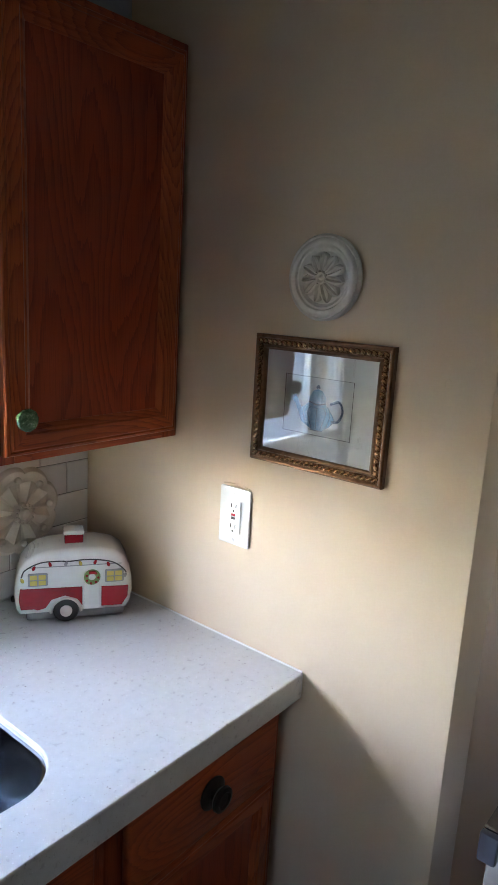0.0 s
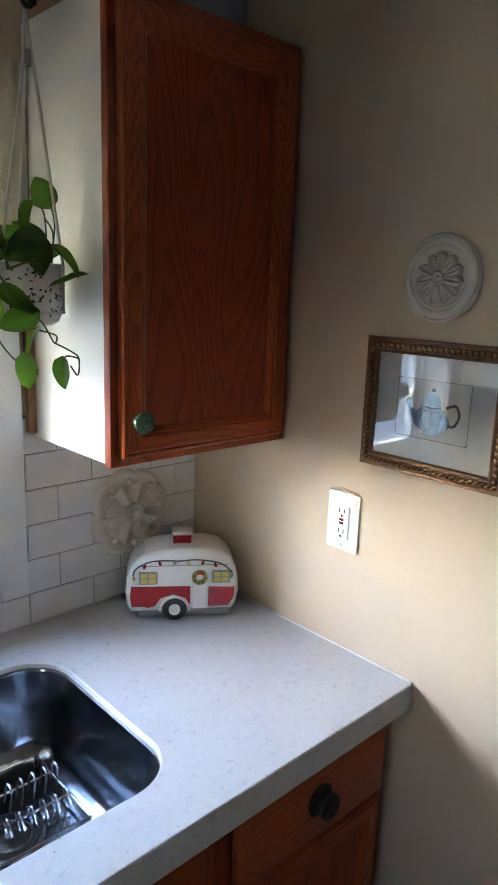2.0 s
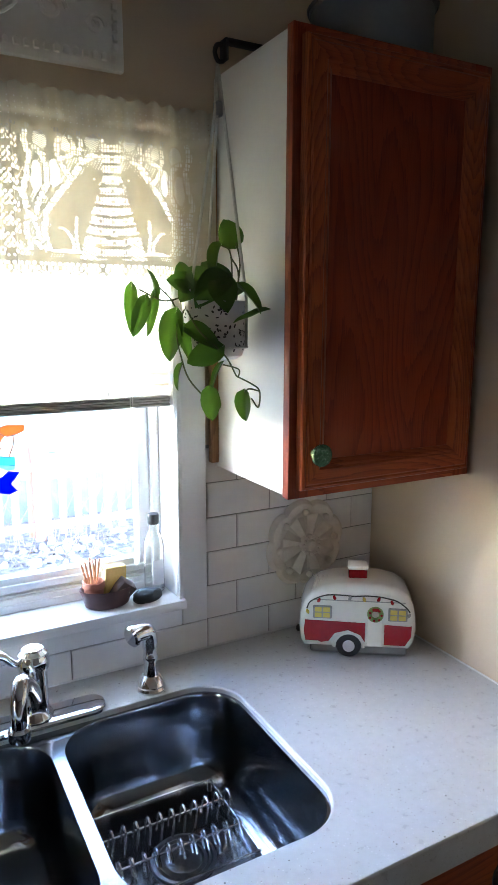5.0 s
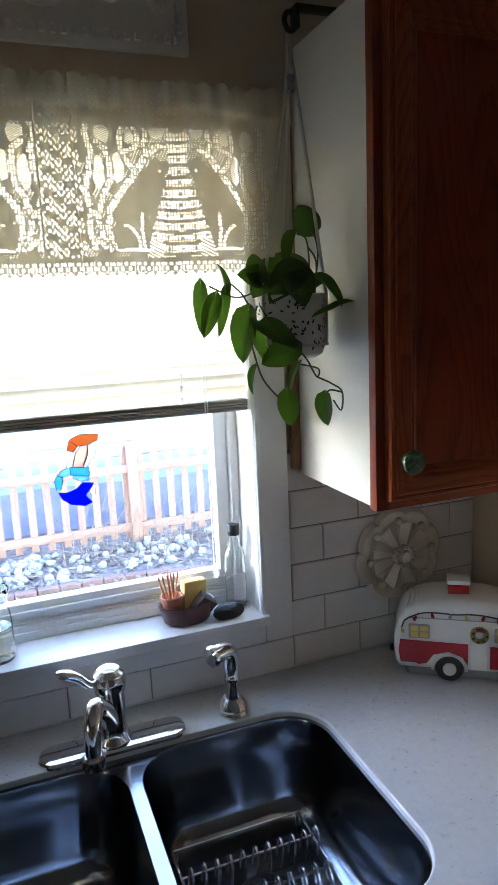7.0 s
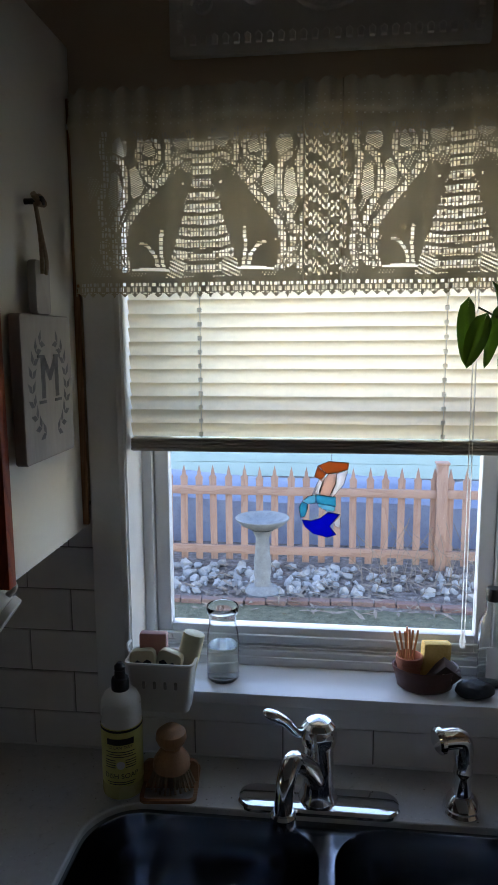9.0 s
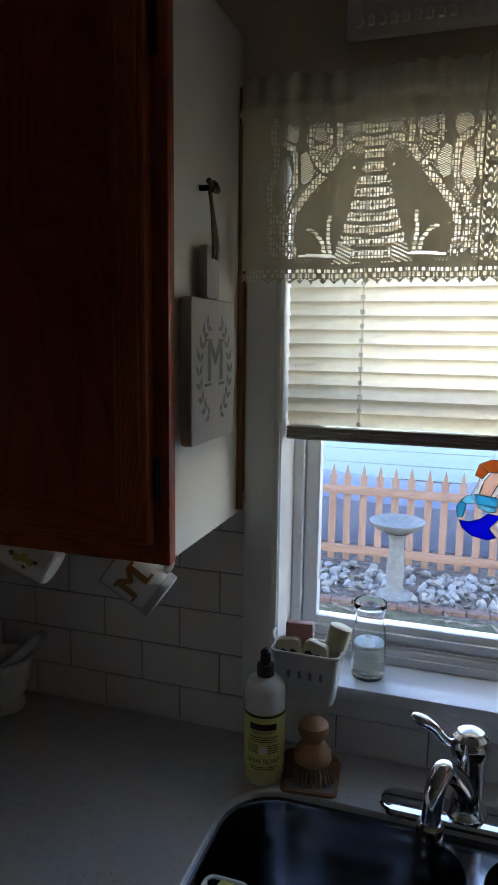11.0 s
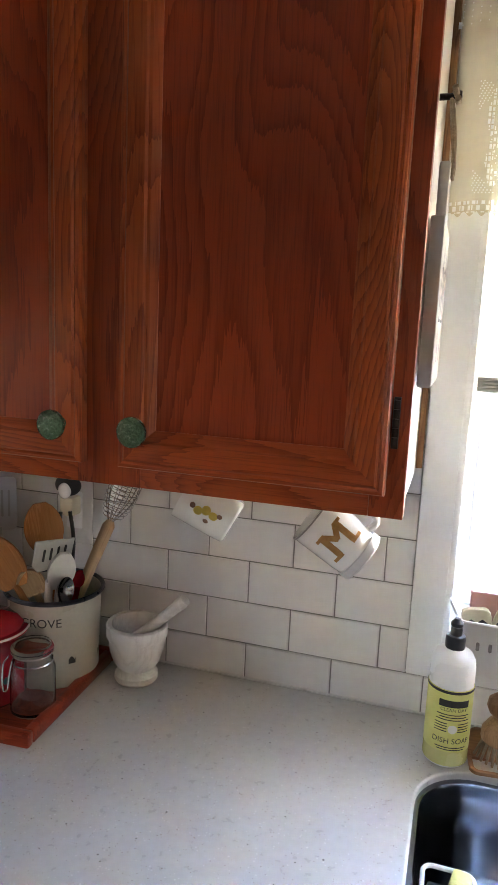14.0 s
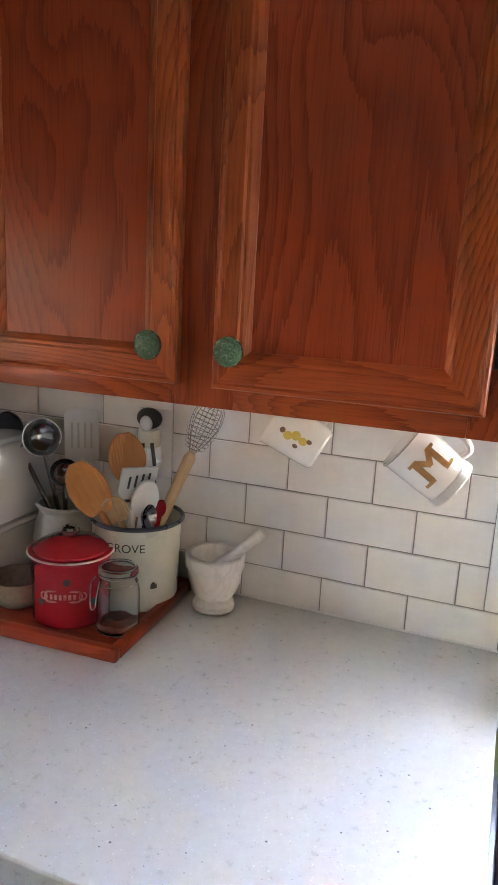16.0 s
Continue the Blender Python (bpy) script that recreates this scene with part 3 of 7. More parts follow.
YARD = -0.8
bm = bmesh.new()
grow(bm, [(-60, 0.17, YARD), (60, 0.17, YARD), (60, 120, YARD), (-60, 120, YARD)], [(0, 1, 2, 3)])
grow(bm, [(-60, -60, YARD - 0.002), (60, -60, YARD - 0.002), (60, 0.17, YARD), (-60, 0.17, YARD)], [(0, 1, 2, 3)])
setting("ground", bm, ground_mat(), "yard of mulch, dry leaves and winter grass", "ground")

FENCE = wood("weathered_tan_fence", (0.4, 0.25, 0.19), (0.3, 0.18, 0.135), "z", 0.8, 8, 0.4, 0.0)
FENCE_H = wood("weathered_tan_rail", (0.4, 0.25, 0.19), (0.3, 0.18, 0.135), "x", 0.8, 8, 0.4, 0.0)
fence = thing("picket_fence", "tan stained wooden picket fence behind the garden bed", "fence", pose(0, 6.1, YARD))
w = 0.037
first = part("picket", prism([(-w, 0.03), (w, 0.03), (w, 0.93), (w * 1.15, 0.955), (w * 0.55, 0.985), (w * 0.5, 1.01), (0, 1.09), (-w * 0.5, 1.01), (-w * 0.55, 0.985), (-w * 1.15, 0.955), (-w, 0.93)], 0.0, 0.02), FENCE, fence)
first.matrix_basis = pose(-4.0, 0, 0)
for i in range(1, 60):
    o = new("picket", first.data)
    o.parent = fence
    o.matrix_basis = pose(-4.0 + i * 0.168, 0, random.uniform(-0.008, 0.008), 0, random.uniform(-0.6, 0.6))
for z in (0.16, 0.82):
    part("rail", box((-4.1, -0.04, z - 0.045), (6.0, -0.001, z + 0.045), 0.004), FENCE_H, fence)
for x in (-3.4, 1.45, 3.85):
    p = box((x - 0.055, -0.07, 0), (x + 0.055, 0.04, 1.14), 0.005)
    join(p, box((x - 0.07, -0.085, 1.14), (x + 0.07, 0.055, 1.165), 0.006))
    part("post", p, FENCE, fence)

CONCRETE = surface("pale_cast_concrete", (0.16, 0.165, 0.17), (0.25, 0.255, 0.26), 14, 0.85, bump=0.5, fine=70)
bath = thing("bird_bath", "pale cast-concrete bird bath on a pedestal", "bird bath", pose(-0.354, 5.21, YARD))
part("pedestal", lathe([(0, 0), (0.17, 0), (0.175, 0.03), (0.15, 0.06), (0.09, 0.09), (0.075, 0.14), (0.085, 0.3), (0.07, 0.44), (0.065, 0.56), (0.09, 0.62), (0.12, 0.645), (0, 0.65)], 24), CONCRETE, bath)
part("basin", lathe([(0, 0.65), (0.12, 0.652), (0.2, 0.69), (0.255, 0.74), (0.26, 0.755), (0.25, 0.76), (0.235, 0.75), (0.17, 0.71), (0.08, 0.69), (0, 0.688)], 32), CONCRETE, bath)

STONE = surface("pale_garden_stone", (0.26, 0.25, 0.24), (0.42, 0.41, 0.4), 6, 0.8, bump=0.5, fine=60)
rng = random.Random(5)
bm = bmesh.new()
for i in range(650):
    x, y = rng.uniform(-3.2, 4.2), rng.uniform(5.15, 6.0)
    if x > 0.6 and rng.random() < 0.6:
        continue
    r = rng.uniform(0.025, 0.065)
    s = bmesh.new()
    bmesh.ops.create_icosphere(s, subdivisions=1, radius=r)
    for v in s.verts:
        v.co *= rng.uniform(0.75, 1.15)
    join(bm, s, pose(x, y, YARD + r * 0.3, rng.uniform(0, 360), rng.uniform(0, 360)) @ Matrix.Diagonal((1, 1.2, 0.7, 1)))
tagged(part("rock_bed", bm, STONE), "bed of pale river stones along the fence", "stones", kind="stuff")

TWIG = surface("dry_twigs", (0.16, 0.12, 0.095), (0.32, 0.27, 0.22), 20, 0.9, bump=0.2)
bm = bmesh.new()
for i in range(900):
    x, y = rng.uniform(-3, 4.2), rng.uniform(4.7, 6.0)
    a, l = rng.uniform(0, 6.28), rng.uniform(0.03, 0.12)
    c = Vector((x, y, YARD + rng.uniform(0.005, 0.05)))
    d = Vector((math.cos(a), math.sin(a), rng.uniform(-0.15, 0.4))) * l
    n = Vector((-d.y, d.x, 0)).normalized() * rng.uniform(0.004, 0.022)
    grow(bm, [c - d, c + n, c + d, c - n + Vector((0, 0, 0.01))], [(0, 1, 2), (0, 2, 3)])
for i in range(60):
    x, y = rng.uniform(0.6, 2.4), rng.uniform(5.2, 5.9)
    h = rng.uniform(0.2, 0.75)
    join(bm, tube(curve_pts([(x, y, YARD), (x + rng.uniform(-0.08, 0.08), y, YARD + h * 0.5), (x + rng.uniform(-0.25, 0.25), y + rng.uniform(-0.1, 0.1), YARD + h)], 3), 0.0035, 4))
tagged(part("leaf_litter", bm, TWIG), "dry leaves, stalks and twigs on the bed", "leaf litter", kind="stuff")

BRICK = surface("old_red_brick", (0.16, 0.09, 0.075), (0.24, 0.145, 0.125), 20, 0.9, bump=0.5, piece=0.2)
edging = thing("brick_edging", "curved row of old red edging bricks", "edging", pose(0, 0, YARD))
first = part("brick", box((-0.095, -0.045, -0.02), (0.095, 0.045, 0.04), 0.006, 1), BRICK, edging)
for i in range(28):
    x = -2.6 + i * 0.2
    y = 4.98 + 0.05 * math.sin(x * 1.6) - (0.06 * (x - 0.3) ** 2 if x > 0.3 else 0)
    o = first if i == 0 else new("brick", first.data)
    o.parent = edging
    o.matrix_basis = pose(x, y, rng.uniform(-0.006, 0.006), 0, 0, rng.uniform(-7, 7))

TARP = surface("blue_tarpaulin", (0.14, 0.17, 0.26), (0.2, 0.24, 0.33), 3, 0.45, bump=0.5, fine=12)
bm = bmesh.new()
n = 24
vs = []
for i in range(n + 1):
    for j in range(7):
        x = -4.5 + 10.0 * i / n
        a = math.pi * j / 6
        hgt = 0.72 + 0.14 * noise.noise((x * 0.8, 3.1, 0)) + 0.06 * noise.noise((x * 3, j, 1))
        vs.append((x, 7.4 - 0.55 * math.cos(a), hgt * math.sin(a) ** 0.5 - 0.005))
grow(bm, vs, [(i * 7 + j, i * 7 + j + 1, i * 7 + j + 8, i * 7 + j + 7) for i in range(n) for j in range(6)])
tarp = part("tarpaulin", bm, TARP)
tarp.matrix_basis = pose(0, 0, YARD)
tagged(tarp, "blue tarpaulin over a low stack behind the fence", "tarpaulin")

SIDING = surface("pale_green_siding", (0.42, 0.54, 0.49), (0.48, 0.6, 0.55), 2, 0.7, bump=0.1)
ROOFING = surface("grey_shingle", (0.16, 0.16, 0.17), (0.24, 0.24, 0.25), 8, 0.9, bump=0.5)
house = thing("garden_shed", "long low pale green clapboard outbuilding beyond the fence", "shed", pose(0, 11, YARD))
part("wall", box((-11, 0, 0), (11, 5, 2.25)), SIDING, house)
first = part("clapboard", prism([(-11.02, 0.0), (11.02, 0.0), (11.02, 0.24), (-11.02, 0.24)], -0.03, -0.004), SIDING, house)
for i in range(1, 9):
    o = new("clapboard", first.data)
    o.parent = house
    o.matrix_basis = pose(0, 0, i * 0.25, 2)
bm = bmesh.new()
grow(bm, [(-11.3, -0.3, 2.2), (11.3, -0.3, 2.2), (11.3, 2.5, 2.75), (-11.3, 2.5, 2.75), (-11.3, 5.3, 2.2), (11.3, 5.3, 2.2)], [(0, 1, 2, 3), (3, 2, 5, 4)])
roof = part("roof", bm, ROOFING, house)
sol = roof.modifiers.new("thick", "SOLIDIFY")
sol.thickness = 0.1


# ---- lace valance ----
LACE = thin_cloth("ecru_lace", (0.6, 0.54, 0.42), (0.5, 0.44, 0.32), 0.36, 0.9)
CELL = 0.0016
x0, x1, z0, z1 = -0.131, 0.645, 1.698, 2.004
nx, nz = int((x1 - x0) / CELL), int((z1 - z0) / CELL)
X = x0 + (np.arange(nx) + 0.5) * CELL
Z = z0 + (np.arange(nz) + 0.5) * CELL
XX, ZZ = np.meshgrid(X, Z, indexing="ij")
II, JJ = np.meshgrid(np.arange(nx), np.arange(nz), indexing="ij")
D = np.minimum(np.abs(XX - 0.071), np.abs(XX - 0.4435))


def near(pts):
    """Distance of every cell from a line of the woven pattern."""
    best = np.full(D.shape, 9.0)
    for (ax, az), (bx, bz) in zip(pts, pts[1:]):
        t = np.clip(((D - ax) * (bx - ax) + (ZZ - az) * (bz - az)) / ((bx - ax) ** 2 + (bz - az) ** 2), 0, 1)
        best = np.minimum(best, np.hypot(D - ax - t * (bx - ax), ZZ - az - t * (bz - az)))
    return best


def inside(poly):
    hit = np.zeros(D.shape, bool)
    for (ax, az), (bx, bz) in zip(poly, poly[1:] + poly[:1]):
        if az != bz:
            hit ^= ((az > ZZ) != (bz > ZZ)) & (D < (bx - ax) * (ZZ - az) / (bz - az) + ax)
    return hit


figure = inside([(0.036, 1.88), (0.031, 1.872), (0.024, 1.872), (0.0186, 1.862), (0.023, 1.848), (0.0316, 1.828), (0.036, 1.8), (0.05, 1.765), (0.056, 1.737), (0.107, 1.737), (0.113, 1.766), (0.106, 1.791), (0.086, 1.819), (0.064, 1.847), (0.0475, 1.87), (0.044, 1.882), (0.04, 1.875)])
body = (ZZ > 1.7285) & (ZZ < 1.94)
threads = (II % 3 == 0) | (JJ % 5 == 0)
net = (II + JJ) % 3 == 0
solid = np.ones(D.shape, bool)
flow = np.array([[noise.noise((abs(abs(float(x) - 0.257) - 0.186) * 34 + 4, float(z) * 30, 0.3)) for z in Z] for x in X])
field = body & ~figure
solid[field & net & (flow > 0.12) & (JJ % 2 == 0)] = False
for cd, cz, rd, rz in ((0.1, 1.866, 0.011, 0.022), (0.131, 1.856, 0.01, 0.026), (0.076, 1.915, 0.014, 0.013), (0.03, 1.925, 0.013, 0.011), (0.122, 1.915, 0.012, 0.016)):
    o = np.hypot((D - cd) / rd, (ZZ - cz) / rz)
    solid[field & (o < 1.0)] = True
    solid[field & (o < 1.0) & ((II + 2 * JJ) % 4 < 2)] = False
for line, w in (
    ([(0.034, 1.9), (0.05, 1.89), (0.07, 1.86), (0.093, 1.834), (0.116, 1.803), (0.122, 1.77), (0.114, 1.742)], 0.0052),
    ([(0.12, 1.74), (0.131, 1.76), (0.137, 1.79), (0.128, 1.82), (0.114, 1.845), (0.113, 1.872), (0.118, 1.893), (0.132, 1.902)], 0.0044),
    ([(0.05, 1.889), (0.054, 1.905), (0.05, 1.92), (0.056, 1.936)], 0.0042),
    ([(0.07, 1.86), (0.082, 1.872), (0.09, 1.888), (0.094, 1.906), (0.09, 1.928), (0.096, 1.938)], 0.0042),
    ([(0.09, 1.89), (0.078, 1.894), (0.066, 1.9), (0.064, 1.915), (0.072, 1.928)], 0.0036),
    ([(0.145, 1.742), (0.152, 1.77), (0.147, 1.8), (0.155, 1.83), (0.146, 1.86), (0.142, 1.89), (0.15, 1.915), (0.143, 1.936)], 0.0046),
    ([(0.137, 1.79), (0.146, 1.8), (0.15, 1.79)], 0.004), ([(0.128, 1.745), (0.14, 1.755)], 0.004),
    ([(0.008, 1.91), (0.018, 1.9), (0.03, 1.904)], 0.0034), ([(0.02, 1.938), (0.014, 1.926), (0.016, 1.914)], 0.0034),
):
    d = near(line)
    solid[field & (d < w * 1.6)] = True
    solid[field & (d < w) & ~threads & ((JJ + II // 3) % 9 != 0)] = False
column = field & (D < np.clip(0.016 + 0.33 * (1.862 - ZZ), 0.015, 0.06)) & (ZZ < 1.925)
bar = ((ZZ + 0.004 * np.cos(D * 45)) * 1000 % 17.5) < 5.6
solid[column] = True
solid[column & ~bar & ~threads] = False
solid[column & ~bar & (np.abs((D * 1000 + 11) % 22 - 11) < 2.2) & (np.abs((ZZ * 1000 + 4 * np.cos(D * 45)) % 17.5 - 11.5) < 2.6)] = True
hatch = field & (D > 0.03) & (D < 0.058) & (ZZ < 1.757)
solid[hatch] = True
solid[hatch & ((II + 2 * JJ) % 7 < 3)] = False
for line in ([(0.062, 1.742), (0.066, 1.77), (0.064, 1.797)], [(0.07, 1.742), (0.073, 1.76), (0.085, 1.776), (0.094, 1.777)], [(0.105, 1.739), (0.075, 1.741), (0.056, 1.739)]):
    solid[figure & (near(line) < 0.0024) & (JJ % 4 != 0)] = False
solid[figure & (np.hypot(D - 0.029, ZZ - 1.864) < 0.0018)] = False
seam = body & (XX > 0.205) & (XX < 0.283) & (D > 0.15)
solid[seam] = True
solid[seam & (((JJ + np.round(2.5 * np.sin(XX * 700))).astype(int) % 7) < 3) & (II % 4 != 0) & ((II // 9 + JJ // 7) % 3 != 0)] = False
edge = body & ((XX < -0.1) | (XX > 0.615))
solid[edge & ((II % 4 == 0) | (JJ % 4 == 0) | (flow > 0.05))] = True
low = ZZ < 1.7225
solid[low & (np.abs(((XX * 1000 + 5.5 * (JJ // 5 % 2)) % 11) - 5.5) < 3.6) & (ZZ > 1.7045) & (ZZ < 1.72) & (JJ % 5 != 0) & (II % 4 != 0)] = False
solid[low & (ZZ < 1.6985 + 0.0065 * np.abs(np.sin(XX * math.pi / 0.0165)))] = False
head = ZZ > 1.94
solid[head & (II % 7 == 0) & (JJ % 6 == 0)] = False
solid[(ZZ > 1.9945 + 0.0065 * np.abs(np.sin(XX * math.pi / 0.03)))] = False


def lace_y(x, z):
    gather = max(0.0, (z - 1.9) / 0.1)
    fall = 0.006 * math.sin(x * 34 + 0.6) + 0.003 * math.sin(x * 81)
    ruffle = 0.004 * math.sin(x * 190) * gather
    step = -0.007 if 0.222 < x < 0.277 else 0.0
    return -0.05 + fall * (1.25 - 0.6 * gather) + ruffle + step - 0.008 * math.exp(-((z - 1.952) / 0.012) ** 2)


pts = [(x0 + i * CELL, lace_y(x0 + i * CELL, z0 + j * CELL), z0 + j * CELL) for i in range(nx + 1) for j in range(nz + 1)]
faces = [(i * (nz + 1) + j, (i + 1) * (nz + 1) + j, (i + 1) * (nz + 1) + j + 1, i * (nz + 1) + j + 1) for i in range(nx) for j in range(nz) if solid[i, j]]
me = bpy.data.meshes.new("lace")
me.from_pydata(pts, [], faces)
me.materials.append(LACE)
valance = thing("lace_valance", "ecru lace valance with a woven openwork pattern", "curtain", pose(0, 0, 0))
lace = new("lace", me)
lace.parent = valance
part("rod", tube([(-0.136, -0.041, 1.952), (0.652, -0.041, 1.952)], 0.004, 12), TRIM, valance, "slim white curtain rod")
for x in (-0.122, 0.632):
    part("rod_bracket", box((x - 0.006, -0.041, 1.945), (x + 0.006, -0.012, 1.959), 0.002), TRIM, valance)


# ---- embossed plaque over the window ----
PLASTER = surface("white_plaster", (0.72, 0.7, 0.66), (0.8, 0.78, 0.74), 12, 0.7, bump=0.25, fine=90)
plaque = thing("wall_plaque", "white embossed plaque with beaded border", "wall plaque", pose(0.252, 0.0085, 2.055))
part("panel", box((-0.235, -0.016, 0), (0.235, -0.0005, 0.235), 0.004), PLASTER, plaque)
first = part("bead", prism([(-0.004, -0.006), (0.004, -0.006), (0.005, 0.004), (0, 0.008), (-0.005, 0.004)], -0.023, -0.015, 0.001, 1), PLASTER, plaque)
first.matrix_basis = pose(-0.215, 0, 0.02)
for i in range(1, 27):
    for z in (0.02, 0.215):
        o = new("bead", first.data)
        o.parent = plaque
        o.matrix_basis = pose(-0.215 + i * 0.0165, 0, z)
for z in range(1, 12):
    for x in (-0.218, 0.218):
        o = new("bead", first.data)
        o.parent = plaque
        o.matrix_basis = pose(x, 0, 0.02 + z * 0.0165)
part("medallion_ring", tube([(0.062 * math.cos(a * 0.2618), -0.018, 0.118 + 0.062 * math.sin(a * 0.2618)) for a in range(24)], 0.006, 8, True), PLASTER, plaque)
orn = bmesh.new()
for a in range(28):
    join(orn, lathe([(0, -0.005), (0.004, -0.002), (0.004, 0.002), (0, 0.005)], 8), pose(0.05 * math.cos(a * 0.2244), -0.018, 0.118 + 0.05 * math.sin(a * 0.2244)))
for sx in (-1, 1):
    for k, (cx, cz, r) in enumerate(((0.1, 0.15, 0.03), (0.11, 0.085, 0.026), (0.155, 0.12, 0.028), (0.185, 0.165, 0.018), (0.185, 0.07, 0.018))):
        join(orn, tube([(sx * (cx + r * (1 - t / 22) * math.cos(t * 0.5)), -0.016, cz + r * (1 - t / 22) * math.sin(t * 0.5)) for t in range(18)], 0.0045, 6))
part("scroll_relief", orn, PLASTER, plaque)


# ---- lettering ----
def letters(text, size):
    """Flat letters as points and faces, centred, in x and y."""
    cu = bpy.data.curves.new("letters", "FONT")
    cu.body, cu.size, cu.align_x, cu.align_y = text, size, "CENTER", "CENTER"
    ob = bpy.data.objects.new("letters", cu)
    scene.collection.objects.link(ob)
    dg = bpy.context.evaluated_depsgraph_get()
    me = ob.evaluated_get(dg).to_mesh()
    pts = [tuple(v.co) for v in me.vertices]
    fcs = [tuple(p.vertices) for p in me.polygons]
    ob.evaluated_get(dg).to_mesh_clear()
    bpy.data.objects.remove(ob)
    bpy.data.curves.remove(cu)
    return pts, fcs


def wrap_text(bm, text, size, r, z, a0, lift=0.0004):
    """Letters on a cylinder of radius r, centred at the angle a0."""
    pts, fcs = letters(text, size)
    grow(bm, [((r + lift) * math.cos(a0 + x / r), (r + lift) * math.sin(a0 + x / r), z + y) for x, y, _ in pts], fcs)


def wrap_bar(bm, w, h, r, z, a0, lift=0.0004):
    n = max(8, int(w / 0.005))
    pts = []
    for i in range(n + 1):
        a = a0 + (i / n - 0.5) * w / r
        for dz in (-h / 2, h / 2):
            pts.append(((r + lift) * math.cos(a), (r + lift) * math.sin(a), z + dz))
    grow(bm, pts, [(2 * i, 2 * i + 2, 2 * i + 3, 2 * i + 1) for i in range(n)])


def wrap_disc(bm, w, h, r, z, a0, lift=0.0006):
    """A small oval patch on a cylinder."""
    n = 14
    pts = [((r + lift) * math.cos(a0), (r + lift) * math.sin(a0), z)]
    for i in range(n):
        t = 2 * math.pi * i / n
        a = a0 + 0.5 * w * math.cos(t) / r
        pts.append(((r + lift) * math.cos(a), (r + lift) * math.sin(a), z + 0.5 * h * math.sin(t)))
    grow(bm, pts, [(0, i + 1, (i + 1) % n + 1) for i in range(n)])


def flat_text(bm, text, size, m):
    pts, fcs = letters(text, size)
    grow(bm, [m @ Vector(p) for p in pts], fcs)


WHITE_CERAMIC = surface("white_glazed_ceramic", (0.74, 0.73, 0.71), (0.8, 0.79, 0.77), 10, 0.2, bump=0.04, coat=0.3, vary=0.05)
RED_GLAZE = surface("red_glaze", (0.3, 0.008, 0.014), (0.4, 0.013, 0.022), 10, 0.2, bump=0.05, coat=0.4, vary=0.05)
INK = surface("black_ink", (0.015, 0.014, 0.014), (0.03, 0.028, 0.028), 60, 0.5, bump=0)
GREY_GLAZE = surface("grey_glaze", (0.26, 0.26, 0.27), (0.34, 0.34, 0.35), 12, 0.3, bump=0.05)
CLEAR = glass("clear_glass", (0.98, 1.0, 0.99), 0.0, 1.45)

# ---- faucet ----
faucet = thing("kitchen_faucet", "polished chrome single-lever kitchen faucet on a long plate", "faucet", pose(0.252, -0.107, COUNTER))
bm = bmesh.new()
loops = []
for inset, z in ((0, 0), (0, 0.005), (0.003, 0.009), (0.01, 0.011)):
    loops.append([bm.verts.new((x, y, z)) for x, y in round_rect(-0.127 + inset, 0.127 - inset, -0.031 + inset, 0.031 - inset, 0.03 - inset, 10)])
for a, b in zip(loops, loops[1:]):
    for i in range(len(a)):
        bm.faces.new((a[i], a[(i + 1) % len(a)], b[(i + 1) % len(a)], b[i]))
bm.faces.new(loops[-1])
part("deck_plate", bm, CHROME, faucet)
part("body", lathe([(0.031, 0.0105), (0.03, 0.016), (0.0255, 0.024), (0.0235, 0.05), (0.0235, 0.1), (0.027, 0.106), (0.0285, 0.112), (0.0285, 0.124), (0.026, 0.13), (0.0255, 0.134), (0.019, 0.14), (0.0185, 0.143), (0.011, 0.147), (0, 0.149)], 36), CHROME, faucet)
sp = curve_pts([(-0.004, -0.012, 0.05), (-0.012, -0.04, 0.085), (-0.026, -0.075, 0.118), (-0.036, -0.092, 0.13), (-0.043, -0.108, 0.116), (-0.046, -0.115, 0.09), (-0.047, -0.117, 0.068)], 6)
part("spout", tube(sp, 0.0135, 16, taper=lambda t: 1.15 - 0.2 * t), CHROME, faucet)
part("aerator", lathe([(0, 0), (0.0165, 0), (0.018, 0.004), (0.018, 0.018), (0.015, 0.022), (0, 0.022)], 24), CHROME, faucet).matrix_basis = pose(-0.047, -0.117, 0.048)
lv = tube(curve_pts([(-0.016, -0.004, 0.118), (-0.034, -0.008, 0.124), (-0.05, -0.012, 0.142), (-0.068, -0.016, 0.154)], 5), 0.0075, 12, taper=lambda t: 0.85 + 0.45 * t * t)
s = bmesh.new()
bmesh.ops.create_uvsphere(s, u_segments=16, v_segments=10, radius=0.011)
join(lv, s, pose(-0.07, -0.016, 0.1545, 0, 20) @ Matrix.Diagonal((1.5, 1, 0.75, 1)))
part("lever", lv, CHROME, faucet)

